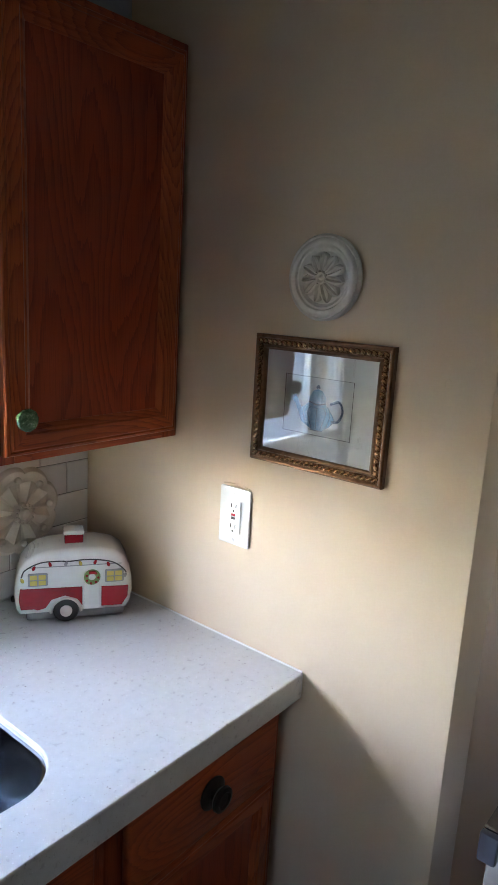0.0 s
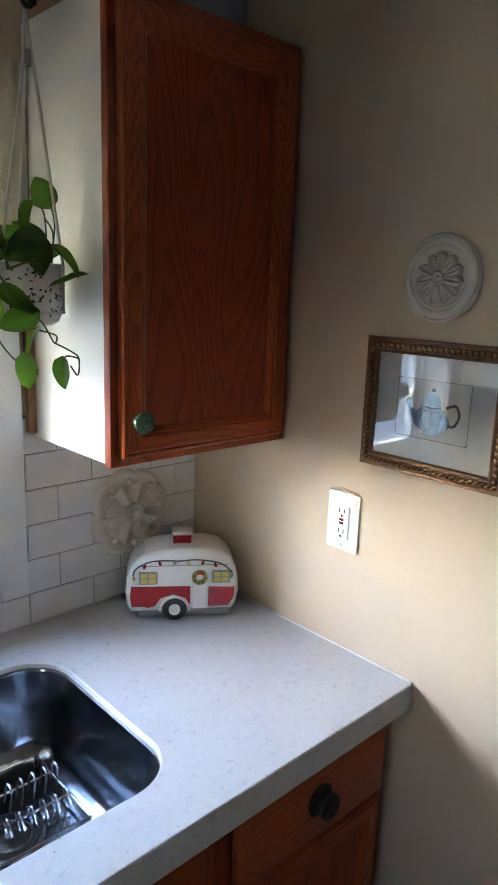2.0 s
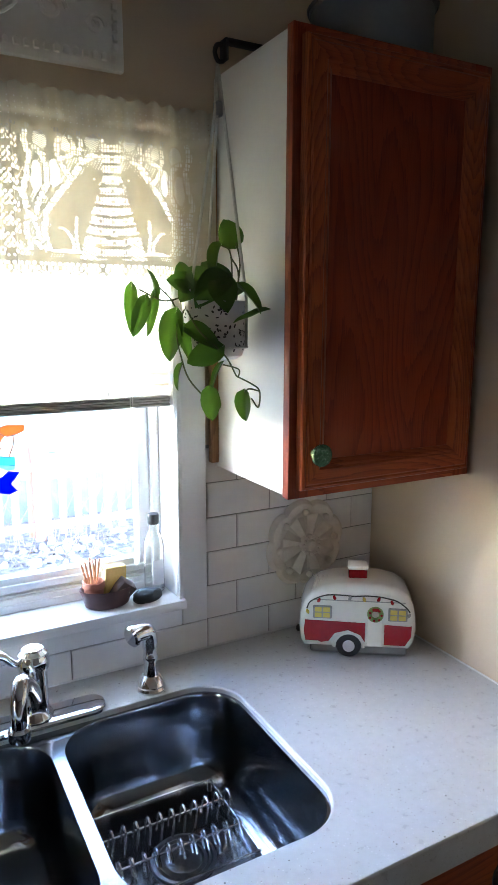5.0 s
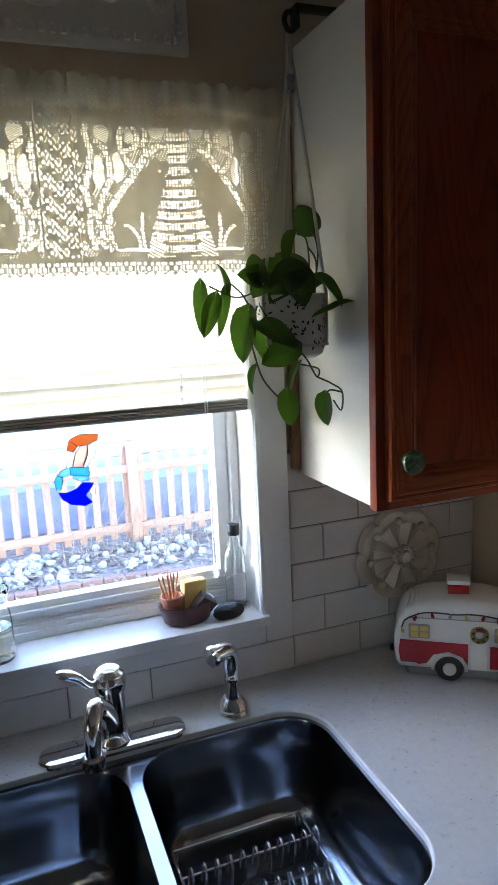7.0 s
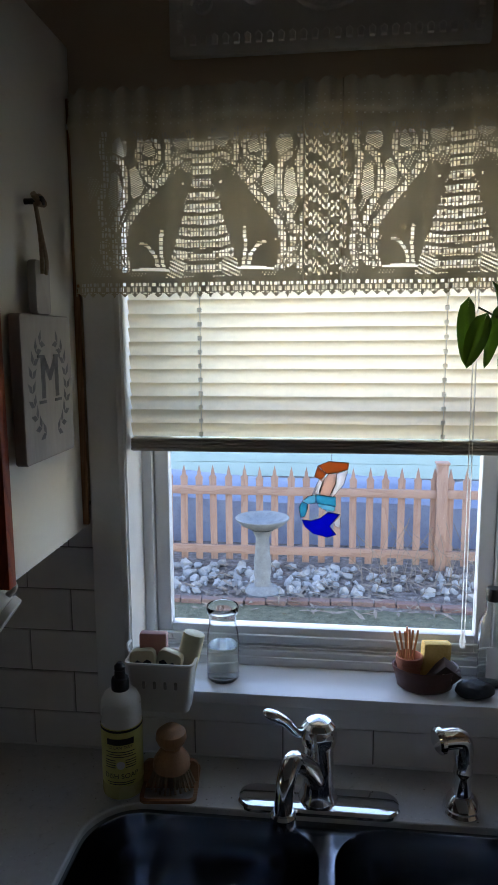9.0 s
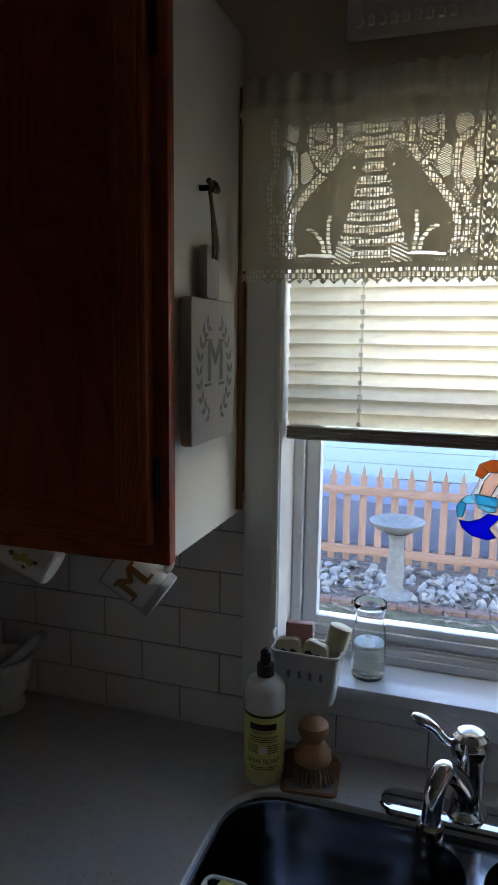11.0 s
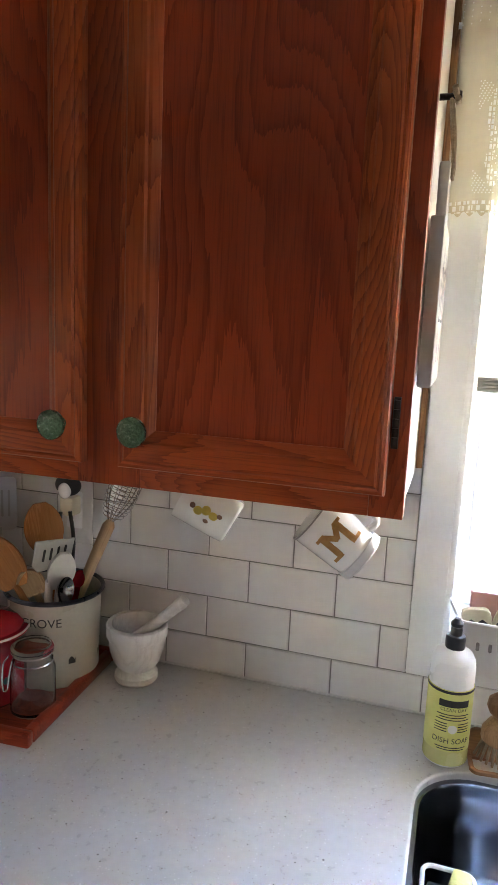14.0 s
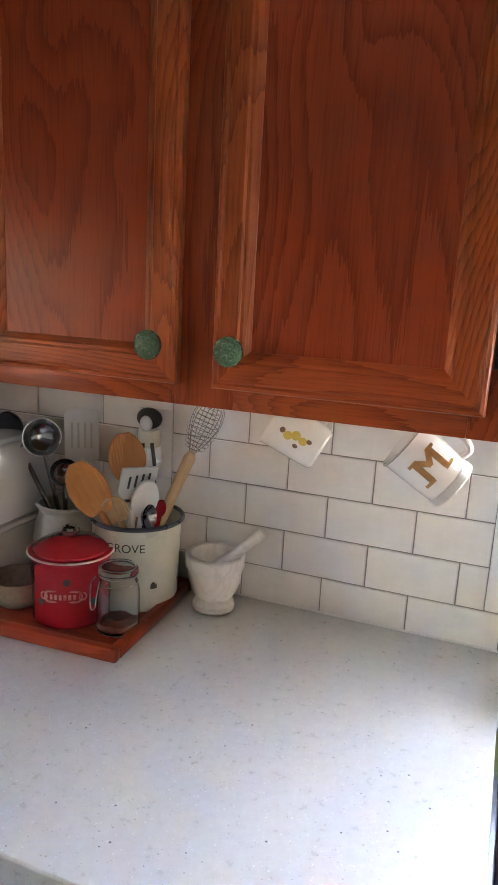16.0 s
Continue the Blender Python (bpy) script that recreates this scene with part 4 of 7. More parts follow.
spray = thing("side_sprayer", "chrome pull-out side sprayer standing on the worktop", "sprayer", pose(0.472, -0.1, COUNTER))
part("base", lathe([(0, 0), (0.028, 0), (0.029, 0.004), (0.0265, 0.009), (0.0275, 0.013), (0.0235, 0.022), (0.0165, 0.03), (0, 0.031)], 28), CHROME, spray)
part("neck", lathe([(0.014, 0.03), (0.0125, 0.04), (0.0125, 0.06), (0.0145, 0.064), (0.0145, 0.07), (0.0125, 0.074), (0.0135, 0.092), (0, 0.093)], 24), CHROME, spray)
part("head", tube(curve_pts([(0, 0, 0.088), (-0.001, -0.001, 0.106), (-0.006, -0.004, 0.122), (-0.02, -0.009, 0.126), (-0.036, -0.014, 0.126)], 5), 0.0148, 16, taper=lambda t: 1.0 + 0.12 * t), CHROME, spray)
part("nozzle", lathe([(0, 0), (0.0155, 0), (0.0205, 0.003), (0.0205, 0.009), (0.0165, 0.012), (0, 0.012)], 28), CHROME, spray).matrix_basis = pose(-0.034, -0.0135, 0.126, 0, -96, 20)

# ---- things in the sink ----
rack = thing("sink_rack", "steel wire rack with upright loops in the bowl", "dish rack", pose(0.434, -0.335, FLANGE - 0.17))
WIRE = surface("steel_wire", (0.55, 0.56, 0.58), (0.66, 0.67, 0.7), 30, 0.22, 1.0, bump=0.05)
for x in (-0.115, 0.115):
    part("side_wire", tube([(x, -0.15, 0.02), (x, 0.13, 0.02)], 0.0028, 8), WIRE, rack)
for y in (-0.15, -0.07, 0.0, 0.07, 0.13):
    part("cross_wire", tube([(-0.115, y, 0.0235), (0.115, y, 0.0235)], 0.0024, 8), WIRE, rack)
for x, y in ((-0.112, -0.147), (0.112, -0.147), (-0.112, 0.127), (0.112, 0.127)):
    part("foot", tube([(x, y, 0.0005), (x, y, 0.021)], 0.004, 10), BLACK, rack, "dark rubber foot")
loop = tube(curve_pts([(0, -0.011, 0.022), (0, -0.011, 0.055), (0, -0.006, 0.068), (0, 0.006, 0.068), (0, 0.011, 0.055), (0, 0.011, 0.022)], 4), 0.0024, 8)
first = part("plate_loop", loop, WIRE, rack)
first.matrix_basis = pose(-0.108, 0.05, 0, 14)
for row, y in enumerate((0.05, -0.02)):
    for i in range(11):
        if row == 0 and i == 0:
            continue
        o = new("plate_loop", first.data)
        o.parent = rack
        o.matrix_basis = pose(-0.108 + i * 0.0213, y, 0, 14 if row == 0 else -34) @ Matrix.Diagonal((1, 1, 1 if row == 0 else 0.62, 1))

caddy = thing("sponge_caddy", "white wire sponge caddy hung on the bowl wall", "caddy", pose(-0.079, -0.37, FLANGE - 0.07))
WHITE_WIRE = surface("white_coated_wire", (0.72, 0.72, 0.71), (0.8, 0.8, 0.79), 30, 0.35, bump=0.05)
DARK_PLASTIC = surface("dark_blue_plastic", (0.02, 0.028, 0.04), (0.04, 0.05, 0.07), 30, 0.35, bump=0.05)
part("rim", tube([(x, y, 0.062) for x, y in round_rect(0.0, 0.06, -0.06, 0.06, 0.012, 5)], 0.0028, 8, True), WHITE_WIRE, caddy)
part("base_ring", tube([(x, y, 0.0) for x, y in round_rect(0.002, 0.055, -0.055, 0.055, 0.012, 5)], 0.0024, 8, True), WHITE_WIRE, caddy)
for y in (-0.05, -0.025, 0.0, 0.025, 0.05):
    part("upright", tube([(0.0585, y, 0.062), (0.054, y, 0.0), (0.004, y, 0.0), (0.001, y, 0.062)], 0.0018, 6), WHITE_WIRE, caddy)
part("liner", box((0.006, -0.05, 0.004), (0.05, 0.05, 0.05), 0.004), DARK_PLASTIC, caddy, "dark plastic liner")
SPONGE = surface("yellow_sponge", (0.62, 0.55, 0.16), (0.75, 0.68, 0.26), 60, 0.95, bump=1.0, fine=260)
sponge = tagged(part("sponge", box((-0.045, -0.011, -0.03), (0.045, 0.011, 0.03), 0.004), SPONGE), "yellow dish sponge standing in the caddy", "sponge")
sponge.matrix_basis = pose(-0.043, -0.395, FLANGE + 0.004, 0, 8, 80)

# ---- soap, brush ----
soap = thing("soap_bottle", "clear dish soap bottle with lime label and black cap", "soap bottle", pose(-0.062, -0.105, COUNTER))
SOAP_BODY = surface("frosted_soap_plastic", (0.76, 0.77, 0.75), (0.82, 0.83, 0.81), 10, 0.3, bump=0.03)
LABEL = surface("lime_label", (0.58, 0.58, 0.16), (0.65, 0.65, 0.22), 30, 0.45, bump=0.02)
LIQUID = surface("pale_yellow_soap", (0.58, 0.56, 0.22), (0.66, 0.63, 0.3), 20, 0.25, bump=0)
part("bottle", lathe([(0, 0), (0.029, 0), (0.032, 0.004), (0.032, 0.15), (0.031, 0.158), (0.026, 0.168), (0.016, 0.174), (0.0125, 0.175), (0.0125, 0.18), (0, 0.18)], 36), [SOAP_BODY], soap)
part("soap_fill", lathe([(0.0322, 0.004), (0.0326, 0.006), (0.0326, 0.03), (0.0322, 0.03)], 36), LIQUID, soap, "pale yellow liquid showing below the label")
lab = part("label", lathe([(0.0322, 0.026), (0.0328, 0.0265), (0.0328, 0.1215), (0.0322, 0.122)], 40), LABEL, soap, "lime green paper label")
bm = bmesh.new()
A = radians(-78)
wrap_bar(bm, 0.2, 0.004, 0.0329, 0.119, A)
wrap_bar(bm, 0.044, 0.0105, 0.0329, 0.102, A)
wrap_text(bm, "CLEAN DAY", 0.0072, 0.0329, 0.0925, A)
wrap_text(bm, "DISH SOAP", 0.0115, 0.0329, 0.044, A)
for i, (wd, z) in enumerate(((0.048, 0.085), (0.04, 0.081), (0.05, 0.077), (0.018, 0.071), (0.018, 0.067), (0.018, 0.063), (0.018, 0.059), (0.046, 0.034), (0.04, 0.0305))):
    wrap_bar(bm, wd, 0.0014, 0.0329, z, A + (0.5 if wd < 0.02 else 0))
    if wd < 0.02:
        wrap_bar(bm, wd, 0.0014, 0.0329, z, A - 0.52)
part("lettering", bm, INK, lab, "dark lettering")
bm = bmesh.new()
for i in range(20):
    a, b = 2 * math.pi * i / 20, 2 * math.pi * (i + 1) / 20
    r = 0.0068
    grow(bm, [(0.0335 * math.cos(A), 0.0335 * math.sin(A), 0.063)] + [(0.0335 * math.cos(A + r * math.cos(t) / 0.0335), 0.0335 * math.sin(A + r * math.cos(t) / 0.0335), 0.063 + r * math.sin(t)) for t in (a, b)], [(0, 1, 2)])
part("seal", bm, WHITE_CERAMIC, lab, "white round seal")
part("collar", lathe([(0.0135, 0.174), (0.0142, 0.176), (0.0142, 0.19), (0.0128, 0.1935), (0.0095, 0.1945), (0, 0.1945)], 28, lambda a, z: 1 + 0.012 * math.cos(18 * a)), BLACK, soap, "black screw collar")
part("nozzle", lathe([(0.0088, 0.1945), (0.0086, 0.204), (0.0072, 0.2065), (0.0088, 0.208), (0.0088, 0.213), (0.0055, 0.2165), (0.004, 0.219), (0, 0.219)], 24), BLACK, soap, "black push-pull nozzle")

BEECH = wood("pale_beech", (0.4, 0.22, 0.115), (0.27, 0.135, 0.065), "z", 0.5, 6, 0.2, 0.0)
BEECH_H = wood("brown_wood_board", (0.36, 0.19, 0.1), (0.25, 0.12, 0.06), "x", 0.5, 6, 0.2, 0.0)
board = prism(round_rect(-0.045, 0.045, -0.049, 0.049, 0.012, 5), 0.0, 0.008, 0.002)
join(board, plate([round_rect(-0.045, 0.045, -0.049, 0.049, 0.012, 5), round_rect(-0.039, 0.039, -0.043, 0.043, 0.008, 5)], 0.0075, 0.0125), Matrix.Identity(4))
board = tagged(part("soap_board", board, BEECH_H), "small square rimmed wooden dish under the brush", "dish")
board.matrix_basis = pose(0.014, -0.095, COUNTER, 0, 0, 6)
brush = thing("dish_brush", "round wooden dish brush with pale bristles", "brush", pose(0.016, -0.095, COUNTER + 0.0115))
part("handle", lathe([(0, 0.027), (0.029, 0.027), (0.0305, 0.032), (0.029, 0.042), (0.0215, 0.0535), (0.0155, 0.06), (0.0155, 0.064), (0.0215, 0.07), (0.025, 0.0785), (0.0235, 0.088), (0.015, 0.0955), (0, 0.098)], 32), BEECH, brush, "turned beech handle")
bm = bmesh.new()
for ring_r, count in ((0.026, 26), (0.019, 18), (0.011, 10)):
    for i in range(count):
        a = 2 * math.pi * (i + rng.uniform(-0.2, 0.2)) / count
        f = 1.0 + 0.42 * ring_r / 0.026 + rng.uniform(-0.06, 0.06)
        join(bm, tube([(ring_r * math.cos(a), ring_r * math.sin(a), 0.028), (ring_r * f * math.cos(a), ring_r * f * math.sin(a), 0.001)], 0.0019, 5))
BRISTLE = surface("pale_bristle", (0.26, 0.19, 0.12), (0.38, 0.29, 0.19), 40, 0.8, bump=0)
part("bristles", bm, BRISTLE, brush, "pale plant-fibre bristles")

# ---- window sill ----
SILL = OZ0
PLASTIC = surface("white_basket_plastic", (0.7, 0.69, 0.66), (0.76, 0.75, 0.72), 12, 0.4, bump=0.03)
basket = thing("hanging_basket", "white tapered plastic basket hung at the sill", "basket", pose(-0.004, -0.056, 1.034))
bm = bmesh.new()
loops = []
for (w2, d2, z) in ((0.043, 0.02, 0.0), (0.045, 0.022, 0.002), (0.055, 0.03, 0.083), (0.0575, 0.0315, 0.085), (0.0575, 0.0315, 0.088), (0.0535, 0.0285, 0.088), (0.043, 0.0205, 0.006)):
    loops.append([bm.verts.new((x, y, z)) for x, y in round_rect(-w2, w2, -d2, d2, 0.01, 4)])
for a, b in zip(loops, loops[1:]):
    for i in range(len(a)):
        bm.faces.new((a[i], a[(i + 1) % len(a)], b[(i + 1) % len(a)], b[i]))
bm.faces.new(loops[0][::-1])
bm.faces.new(loops[-1])
bmesh.ops.recalc_face_normals(bm, faces=bm.faces[:])
part("bin", bm, PLASTIC, basket)
for i in range(4):
    part("slot", prism(round_rect(-0.0025, 0.0025, -0.007, 0.007, 0.0024, 3), -0.0012, 0.0005), GROUT, basket, "dark slot").matrix_basis = pose(-0.026 + i * 0.0175, -0.0265, 0.05, 5)
part("hook", tube(curve_pts([(-0.058, 0.01, 0.08), (-0.066, 0.02, 0.092), (-0.067, 0.041, 0.092)], 4), 0.003, 8), PLASTIC, basket)
CREAM = surface("cream_paper", (0.62, 0.57, 0.38), (0.7, 0.65, 0.46), 30, 0.6, bump=0.05)
PINK = surface("dusty_pink_card", (0.52, 0.28, 0.27), (0.58, 0.34, 0.32), 20, 0.6, bump=0.05)
for x, rz, ry in ((-0.034, 4, -6), (0.008, -8, 14)):
    bar = thing("soap_bar", "cream wrapped soap bar with a dark patch", "soap", pose(x, -0.066, 1.112, -8, ry, rz))
    part("wrapper", prism(round_rect(-0.021, 0.021, -0.03, 0.024, 0.01, 4), -0.009, 0.009, 0.003), CREAM, bar)
    part("dark_patch", prism([(-0.013, -0.02), (0.013, -0.02), (0.015, 0.004), (0.008, 0.009), (0, 0.004), (-0.008, 0.009), (-0.015, 0.004)], -0.0096, -0.0088), INK, bar, "black printed patch")
pk = tagged(part("soap_box", box((-0.023, -0.009, -0.05), (0.023, 0.009, 0.045), 0.004), PINK), "dusty pink soap box standing in the basket", "box")
pk.matrix_basis = pose(-0.022, -0.045, 1.112, -3, 0, 4)
tb = thing("cream_tube", "crumpled cream-coloured tube standing in the basket", "tube", pose(0.032, -0.048, 1.1, -4, 14, 0))
part("sleeve", lathe([(0, -0.05), (0.012, -0.05), (0.015, -0.02), (0.0165, 0.03), (0.016, 0.06), (0.012, 0.062), (0.0, 0.061)], 20, lambda a, z: 1 + 0.12 * math.cos(2 * a)), CREAM, tb)

milk = thing("milk_bottle", "small glass milk bottle half full of water", "bottle", pose(0.082, 0.03, SILL))
part("glass", lathe([(0, 0.0), (0.026, 0), (0.0285, 0.004), (0.0285, 0.07), (0.027, 0.085), (0.0245, 0.097), (0.024, 0.115), (0.027, 0.122), (0.0285, 0.13), (0.0272, 0.133), (0.0245, 0.123), (0.022, 0.115), (0.0222, 0.097), (0.0247, 0.085), (0.026, 0.07), (0.026, 0.006), (0, 0.005)], 36), CLEAR, milk)
part("water", lathe([(0, 0.0055), (0.0255, 0.0065), (0.0257, 0.062), (0, 0.062)], 32), glass("water", (0.97, 0.98, 0.9), 0.0, 1.33), milk, "slightly cloudy water")

CLAY = surface("dark_brown_glaze", (0.07, 0.025, 0.02), (0.12, 0.045, 0.035), 20, 0.35, bump=0.1)
TERRA = surface("terracotta", (0.36, 0.13, 0.075), (0.46, 0.19, 0.115), 24, 0.75, bump=0.2)
dish = tagged(part("oval_dish", lathe([(0, 0), (0.041, 0), (0.046, 0.004), (0.052, 0.028), (0.056, 0.037), (0.0555, 0.04), (0.0525, 0.039), (0.048, 0.028), (0.042, 0.007), (0, 0.006)], 40), CLAY), "dark brown glazed oval dish on the sill", "dish")
dish.matrix_basis = pose(0.43, 0.033, SILL) @ Matrix.Diagonal((1, 0.68, 1, 1))
cup = tagged(part("clay_cup", lathe([(0, 0), (0.0165, 0), (0.0185, 0.004), (0.02, 0.035), (0.0225, 0.037), (0.0225, 0.049), (0.0205, 0.05), (0.019, 0.046), (0.017, 0.006), (0, 0.005)], 28), TERRA), "small terracotta cup standing in the dish", "cup")
cup.matrix_basis = pose(0.403, 0.034, SILL + 0.0065)
STICK = surface("orange_wood_stick", (0.55, 0.25, 0.12), (0.66, 0.34, 0.18), 20, 0.6, bump=0.1)
for i in range(7):
    st = tagged(part("wooden_stick", tube([(0, 0, 0), (0, 0, 0.092)], 0.0019, 6), STICK), "thin orange wooden stick in the cup", "stick", "sticks in the cup")
    st.matrix_basis = pose(0.398 + 0.0028 * (i % 4), 0.028 + 0.003 * (i // 3), SILL + 0.013, rng.uniform(-7, 7), -14 + i * 3.6, 0)
ys = tagged(part("scrub_sponge", box((-0.024, -0.011, -0.002), (0.024, 0.011, 0.066), 0.004), surface("ochre_sponge", (0.62, 0.4, 0.1), (0.74, 0.53, 0.2), 40, 0.95, bump=0.9, fine=240)), "ochre yellow sponge block standing in the dish", "sponge")
ys.matrix_basis = pose(0.446, 0.042, SILL + 0.012, 0, 3, 10)
bx = thing("matchbox", "dark brown card box leaning in the dish", "box", pose(0.458, 0.024, SILL + 0.027, 20, 38, 12))
part("sleeve", box((-0.018, -0.012, -0.024), (0.018, 0.012, 0.024), 0.001), surface("dark_card", (0.06, 0.035, 0.03), (0.1, 0.06, 0.05), 30, 0.6, bump=0.05), bx)
part("label", prism([(-0.01, -0.012), (0.01, -0.012), (0.01, 0.01), (-0.01, 0.01)], -0.0127, -0.0122), surface("tan_label", (0.4, 0.28, 0.18), (0.5, 0.36, 0.24), 30, 0.6, bump=0), bx, "tan label")
vb = thing("glass_bottle", "clear glass bottle with a dark screw cap", "bottle", pose(0.543, 0.058, SILL))
part("glass", lathe([(0, 0), (0.0195, 0), (0.0215, 0.003), (0.0215, 0.1), (0.019, 0.115), (0.0115, 0.13), (0.0105, 0.155), (0.0085, 0.155), (0.0095, 0.13), (0.017, 0.113), (0.0195, 0.1), (0.0195, 0.006), (0, 0.005)], 32), CLEAR, vb)
part("cap", lathe([(0.0115, 0.15), (0.0122, 0.152), (0.0122, 0.17), (0.011, 0.172), (0, 0.172)], 24), BLACK, vb, "dark screw cap")
part("tag", box((-0.012, -0.0235, 0.02), (0.012, -0.0218, 0.075), 0.0004), VINYL, vb, "white paper tag")
s = bmesh.new()
bmesh.ops.create_icosphere(s, subdivisions=3, radius=1)
for v in s.verts:
    v.co *= 1 + 0.28 * noise.noise(v.co * 1.7 + Vector((3, 1, 2)))
    v.co = Vector((v.co.x * 0.03, v.co.y * 0.017, max(v.co.z, -0.75) * 0.017 + 0.01275))
st = tagged(part("dark_stone", s, surface("dark_stone", (0.012, 0.016, 0.018), (0.03, 0.036, 0.038), 40, 0.5, bump=0.3)), "lumpy near-black stone ornament on the sill", "stone")
st.matrix_basis = pose(0.507, 0.008, SILL)

# ---- stained-glass hanging in the window ----
catcher = thing("suncatcher", "blue, turquoise and tan stained-glass window hanging", "suncatcher", pose(0.262, 0.1, 1.282))


def tint_glass(name, c, share=0.75):
    return thin_cloth(name, tuple(0.6 * v for v in c), c, share, 0.15)


def pane_piece(name, poly, m, label):
    part(name, prism(poly, -0.0015, 0.0015), m, catcher, label)
    part("lead_line", tube([(x, 0, z) for x, z in poly], 0.0009, 6, True), DARK_METAL, catcher)


BLUE = tint_glass("cobalt_glass", (0.02, 0.04, 0.6))
AQUA = tint_glass("turquoise_glass", (0.12, 0.5, 0.62))
PALE_AQUA = tint_glass("pale_turquoise_glass", (0.3, 0.62, 0.72))
TAN = tint_glass("peach_glass", (0.78, 0.56, 0.46))
AMBER = tint_glass("amber_glass", (0.6, 0.24, 0.09))
PEARL = tint_glass("pearl_glass", (0.85, 0.8, 0.78))
pane_piece("cobalt_crescent", [(-0.046, 0.034), (-0.03, 0.032), (-0.012, 0.038), (0.0, 0.0485), (0.021, 0.045), (0.01, 0.032), (0.003, 0.023), (0.015, 0.008), (0.0, 0.003), (-0.025, 0.009), (-0.04, 0.021)], BLUE, "deep cobalt glass")
pane_piece("pearl_piece", [(0.0115, 0.031), (0.0225, 0.042), (0.021, 0.021), (0.013, 0.024)], PEARL, "pearl white glass")
pane_piece("turquoise_piece", [(-0.048, 0.038), (-0.051, 0.056), (-0.046, 0.067), (-0.036, 0.062), (-0.037, 0.052), (-0.041, 0.04)], AQUA, "turquoise glass")
pane_piece("turquoise_piece", [(-0.045, 0.068), (-0.036, 0.076), (-0.022, 0.08), (-0.022, 0.065), (-0.035, 0.063)], PALE_AQUA, "pale turquoise glass")
pane_piece("turquoise_piece", [(-0.021, 0.08), (-0.004, 0.0775), (0.013, 0.0765), (0.014, 0.06), (-0.004, 0.062), (-0.02, 0.065)], AQUA, "turquoise glass")
pane_piece("turquoise_piece", [(-0.018, 0.064), (0.013, 0.059), (0.012, 0.052), (0.0, 0.051), (-0.016, 0.058)], PALE_AQUA, "pale turquoise glass")
pane_piece("peach_piece", [(-0.015, 0.081), (-0.009, 0.104), (0.001, 0.118), (0.014, 0.118), (0.012, 0.1), (0.004, 0.082), (0.002, 0.078)], TAN, "peach glass")
pane_piece("pearl_piece", [(0.015, 0.118), (0.034, 0.125), (0.027, 0.1), (0.008, 0.077), (0.004, 0.079), (0.014, 0.1)], PEARL, "pearl pink glass")
pane_piece("pearl_piece", [(-0.028, 0.079), (-0.016, 0.107), (-0.01, 0.103), (-0.017, 0.082)], PEARL, "pearl pink glass")
pane_piece("amber_piece", [(-0.024, 0.112), (-0.019, 0.131), (-0.004, 0.118), (-0.012, 0.108)], AMBER, "amber glass")
pane_piece("amber_piece", [(-0.018, 0.132), (0.0, 0.14), (0.036, 0.138), (0.034, 0.127), (0.014, 0.12), (-0.003, 0.119)], AMBER, "amber glass")
part("hanging_line", tube([(0.005, 0.0, 0.14), (0.004, 0.0, 0.235)], 0.0006, 5), WIRE, catcher)
part("suction_cup", lathe([(0, 0), (0.012, 0), (0.009, 0.004), (0, 0.007)], 16), CLEAR, catcher).matrix_basis = pose(0.004, 0.0085, 0.235, 90)


# ---- right-hand wall ----
def on_east(y, z):
    """A frame on the side wall: its x runs along the wall away from the corner, its -y out of the wall."""
    return Matrix.Translation((RIGHT, y, z)) @ Euler((0, 0, radians(-90))).to_matrix().to_4x4()


med = thing("wall_medallion", "round white plaster medallion with a carved flower", "medallion", on_east(-0.645, 1.657))
AGED = surface("aged_white_plaster", (0.56, 0.52, 0.46), (0.7, 0.66, 0.59), 30, 0.75, bump=0.3, fine=110)
part("disc", lathe([(0, 0.0), (0.073, 0.0), (0.0735, 0.006), (0.07, 0.011), (0.067, 0.009), (0.064, 0.0115), (0.06, 0.013), (0.056, 0.0125), (0.0535, 0.009), (0.05, 0.009), (0.047, 0.006), (0.0445, 0.004), (0, 0.004)], 48), AGED, med).matrix_basis = pose(0, 0, 0, 90)


def petal(length, width, high, mid=0.012):
    """A carved petal that points along z, bulging towards -y, with a groove."""
    bm = bmesh.new()
    rows, cols, vs = 8, 6, []
    for i in range(rows + 1):
        t = i / rows
        half = width * (math.sin(math.pi * min(1, 0.16 + 0.84 * t ** 1.5)) ** 0.5) * 0.5 if t < 1 else 0.0005
        for j in range(cols + 1):
            u = 2 * j / cols - 1
            h = high * (1 - u ** 4) * (1 - 0.4 * t) - 0.35 * high * math.exp(-(u / 0.2) ** 2)
            vs.append((u * half, -h - 0.001, mid + t * (length - mid)))
    grow(bm, vs, [(i * (cols + 1) + j, i * (cols + 1) + j + 1, (i + 1) * (cols + 1) + j + 1, (i + 1) * (cols + 1) + j) for i in range(rows) for j in range(cols)])
    for f in bm.faces:
        f.normal_update()
    return bm


first = part("petal", petal(0.043, 0.0215, 0.0135), AGED, med)
first.matrix_basis = pose(0, -0.0035, 0)
for i in range(1, 11):
    o = new("petal", first.data)
    o.parent = med
    o.matrix_basis = pose(0, -0.0035 - 0.0012 * (i % 2), 0, 0, i * 360 / 11)
s = lathe([(0.012, 0), (0.012, 0.009), (0.009, 0.013), (0.005, 0.011), (0, 0.014)], 18, lambda a, z: 1 + 0.08 * math.cos(9 * a))
part("centre", s, AGED, med).matrix_basis = pose(0, -0.004, 0, 90)

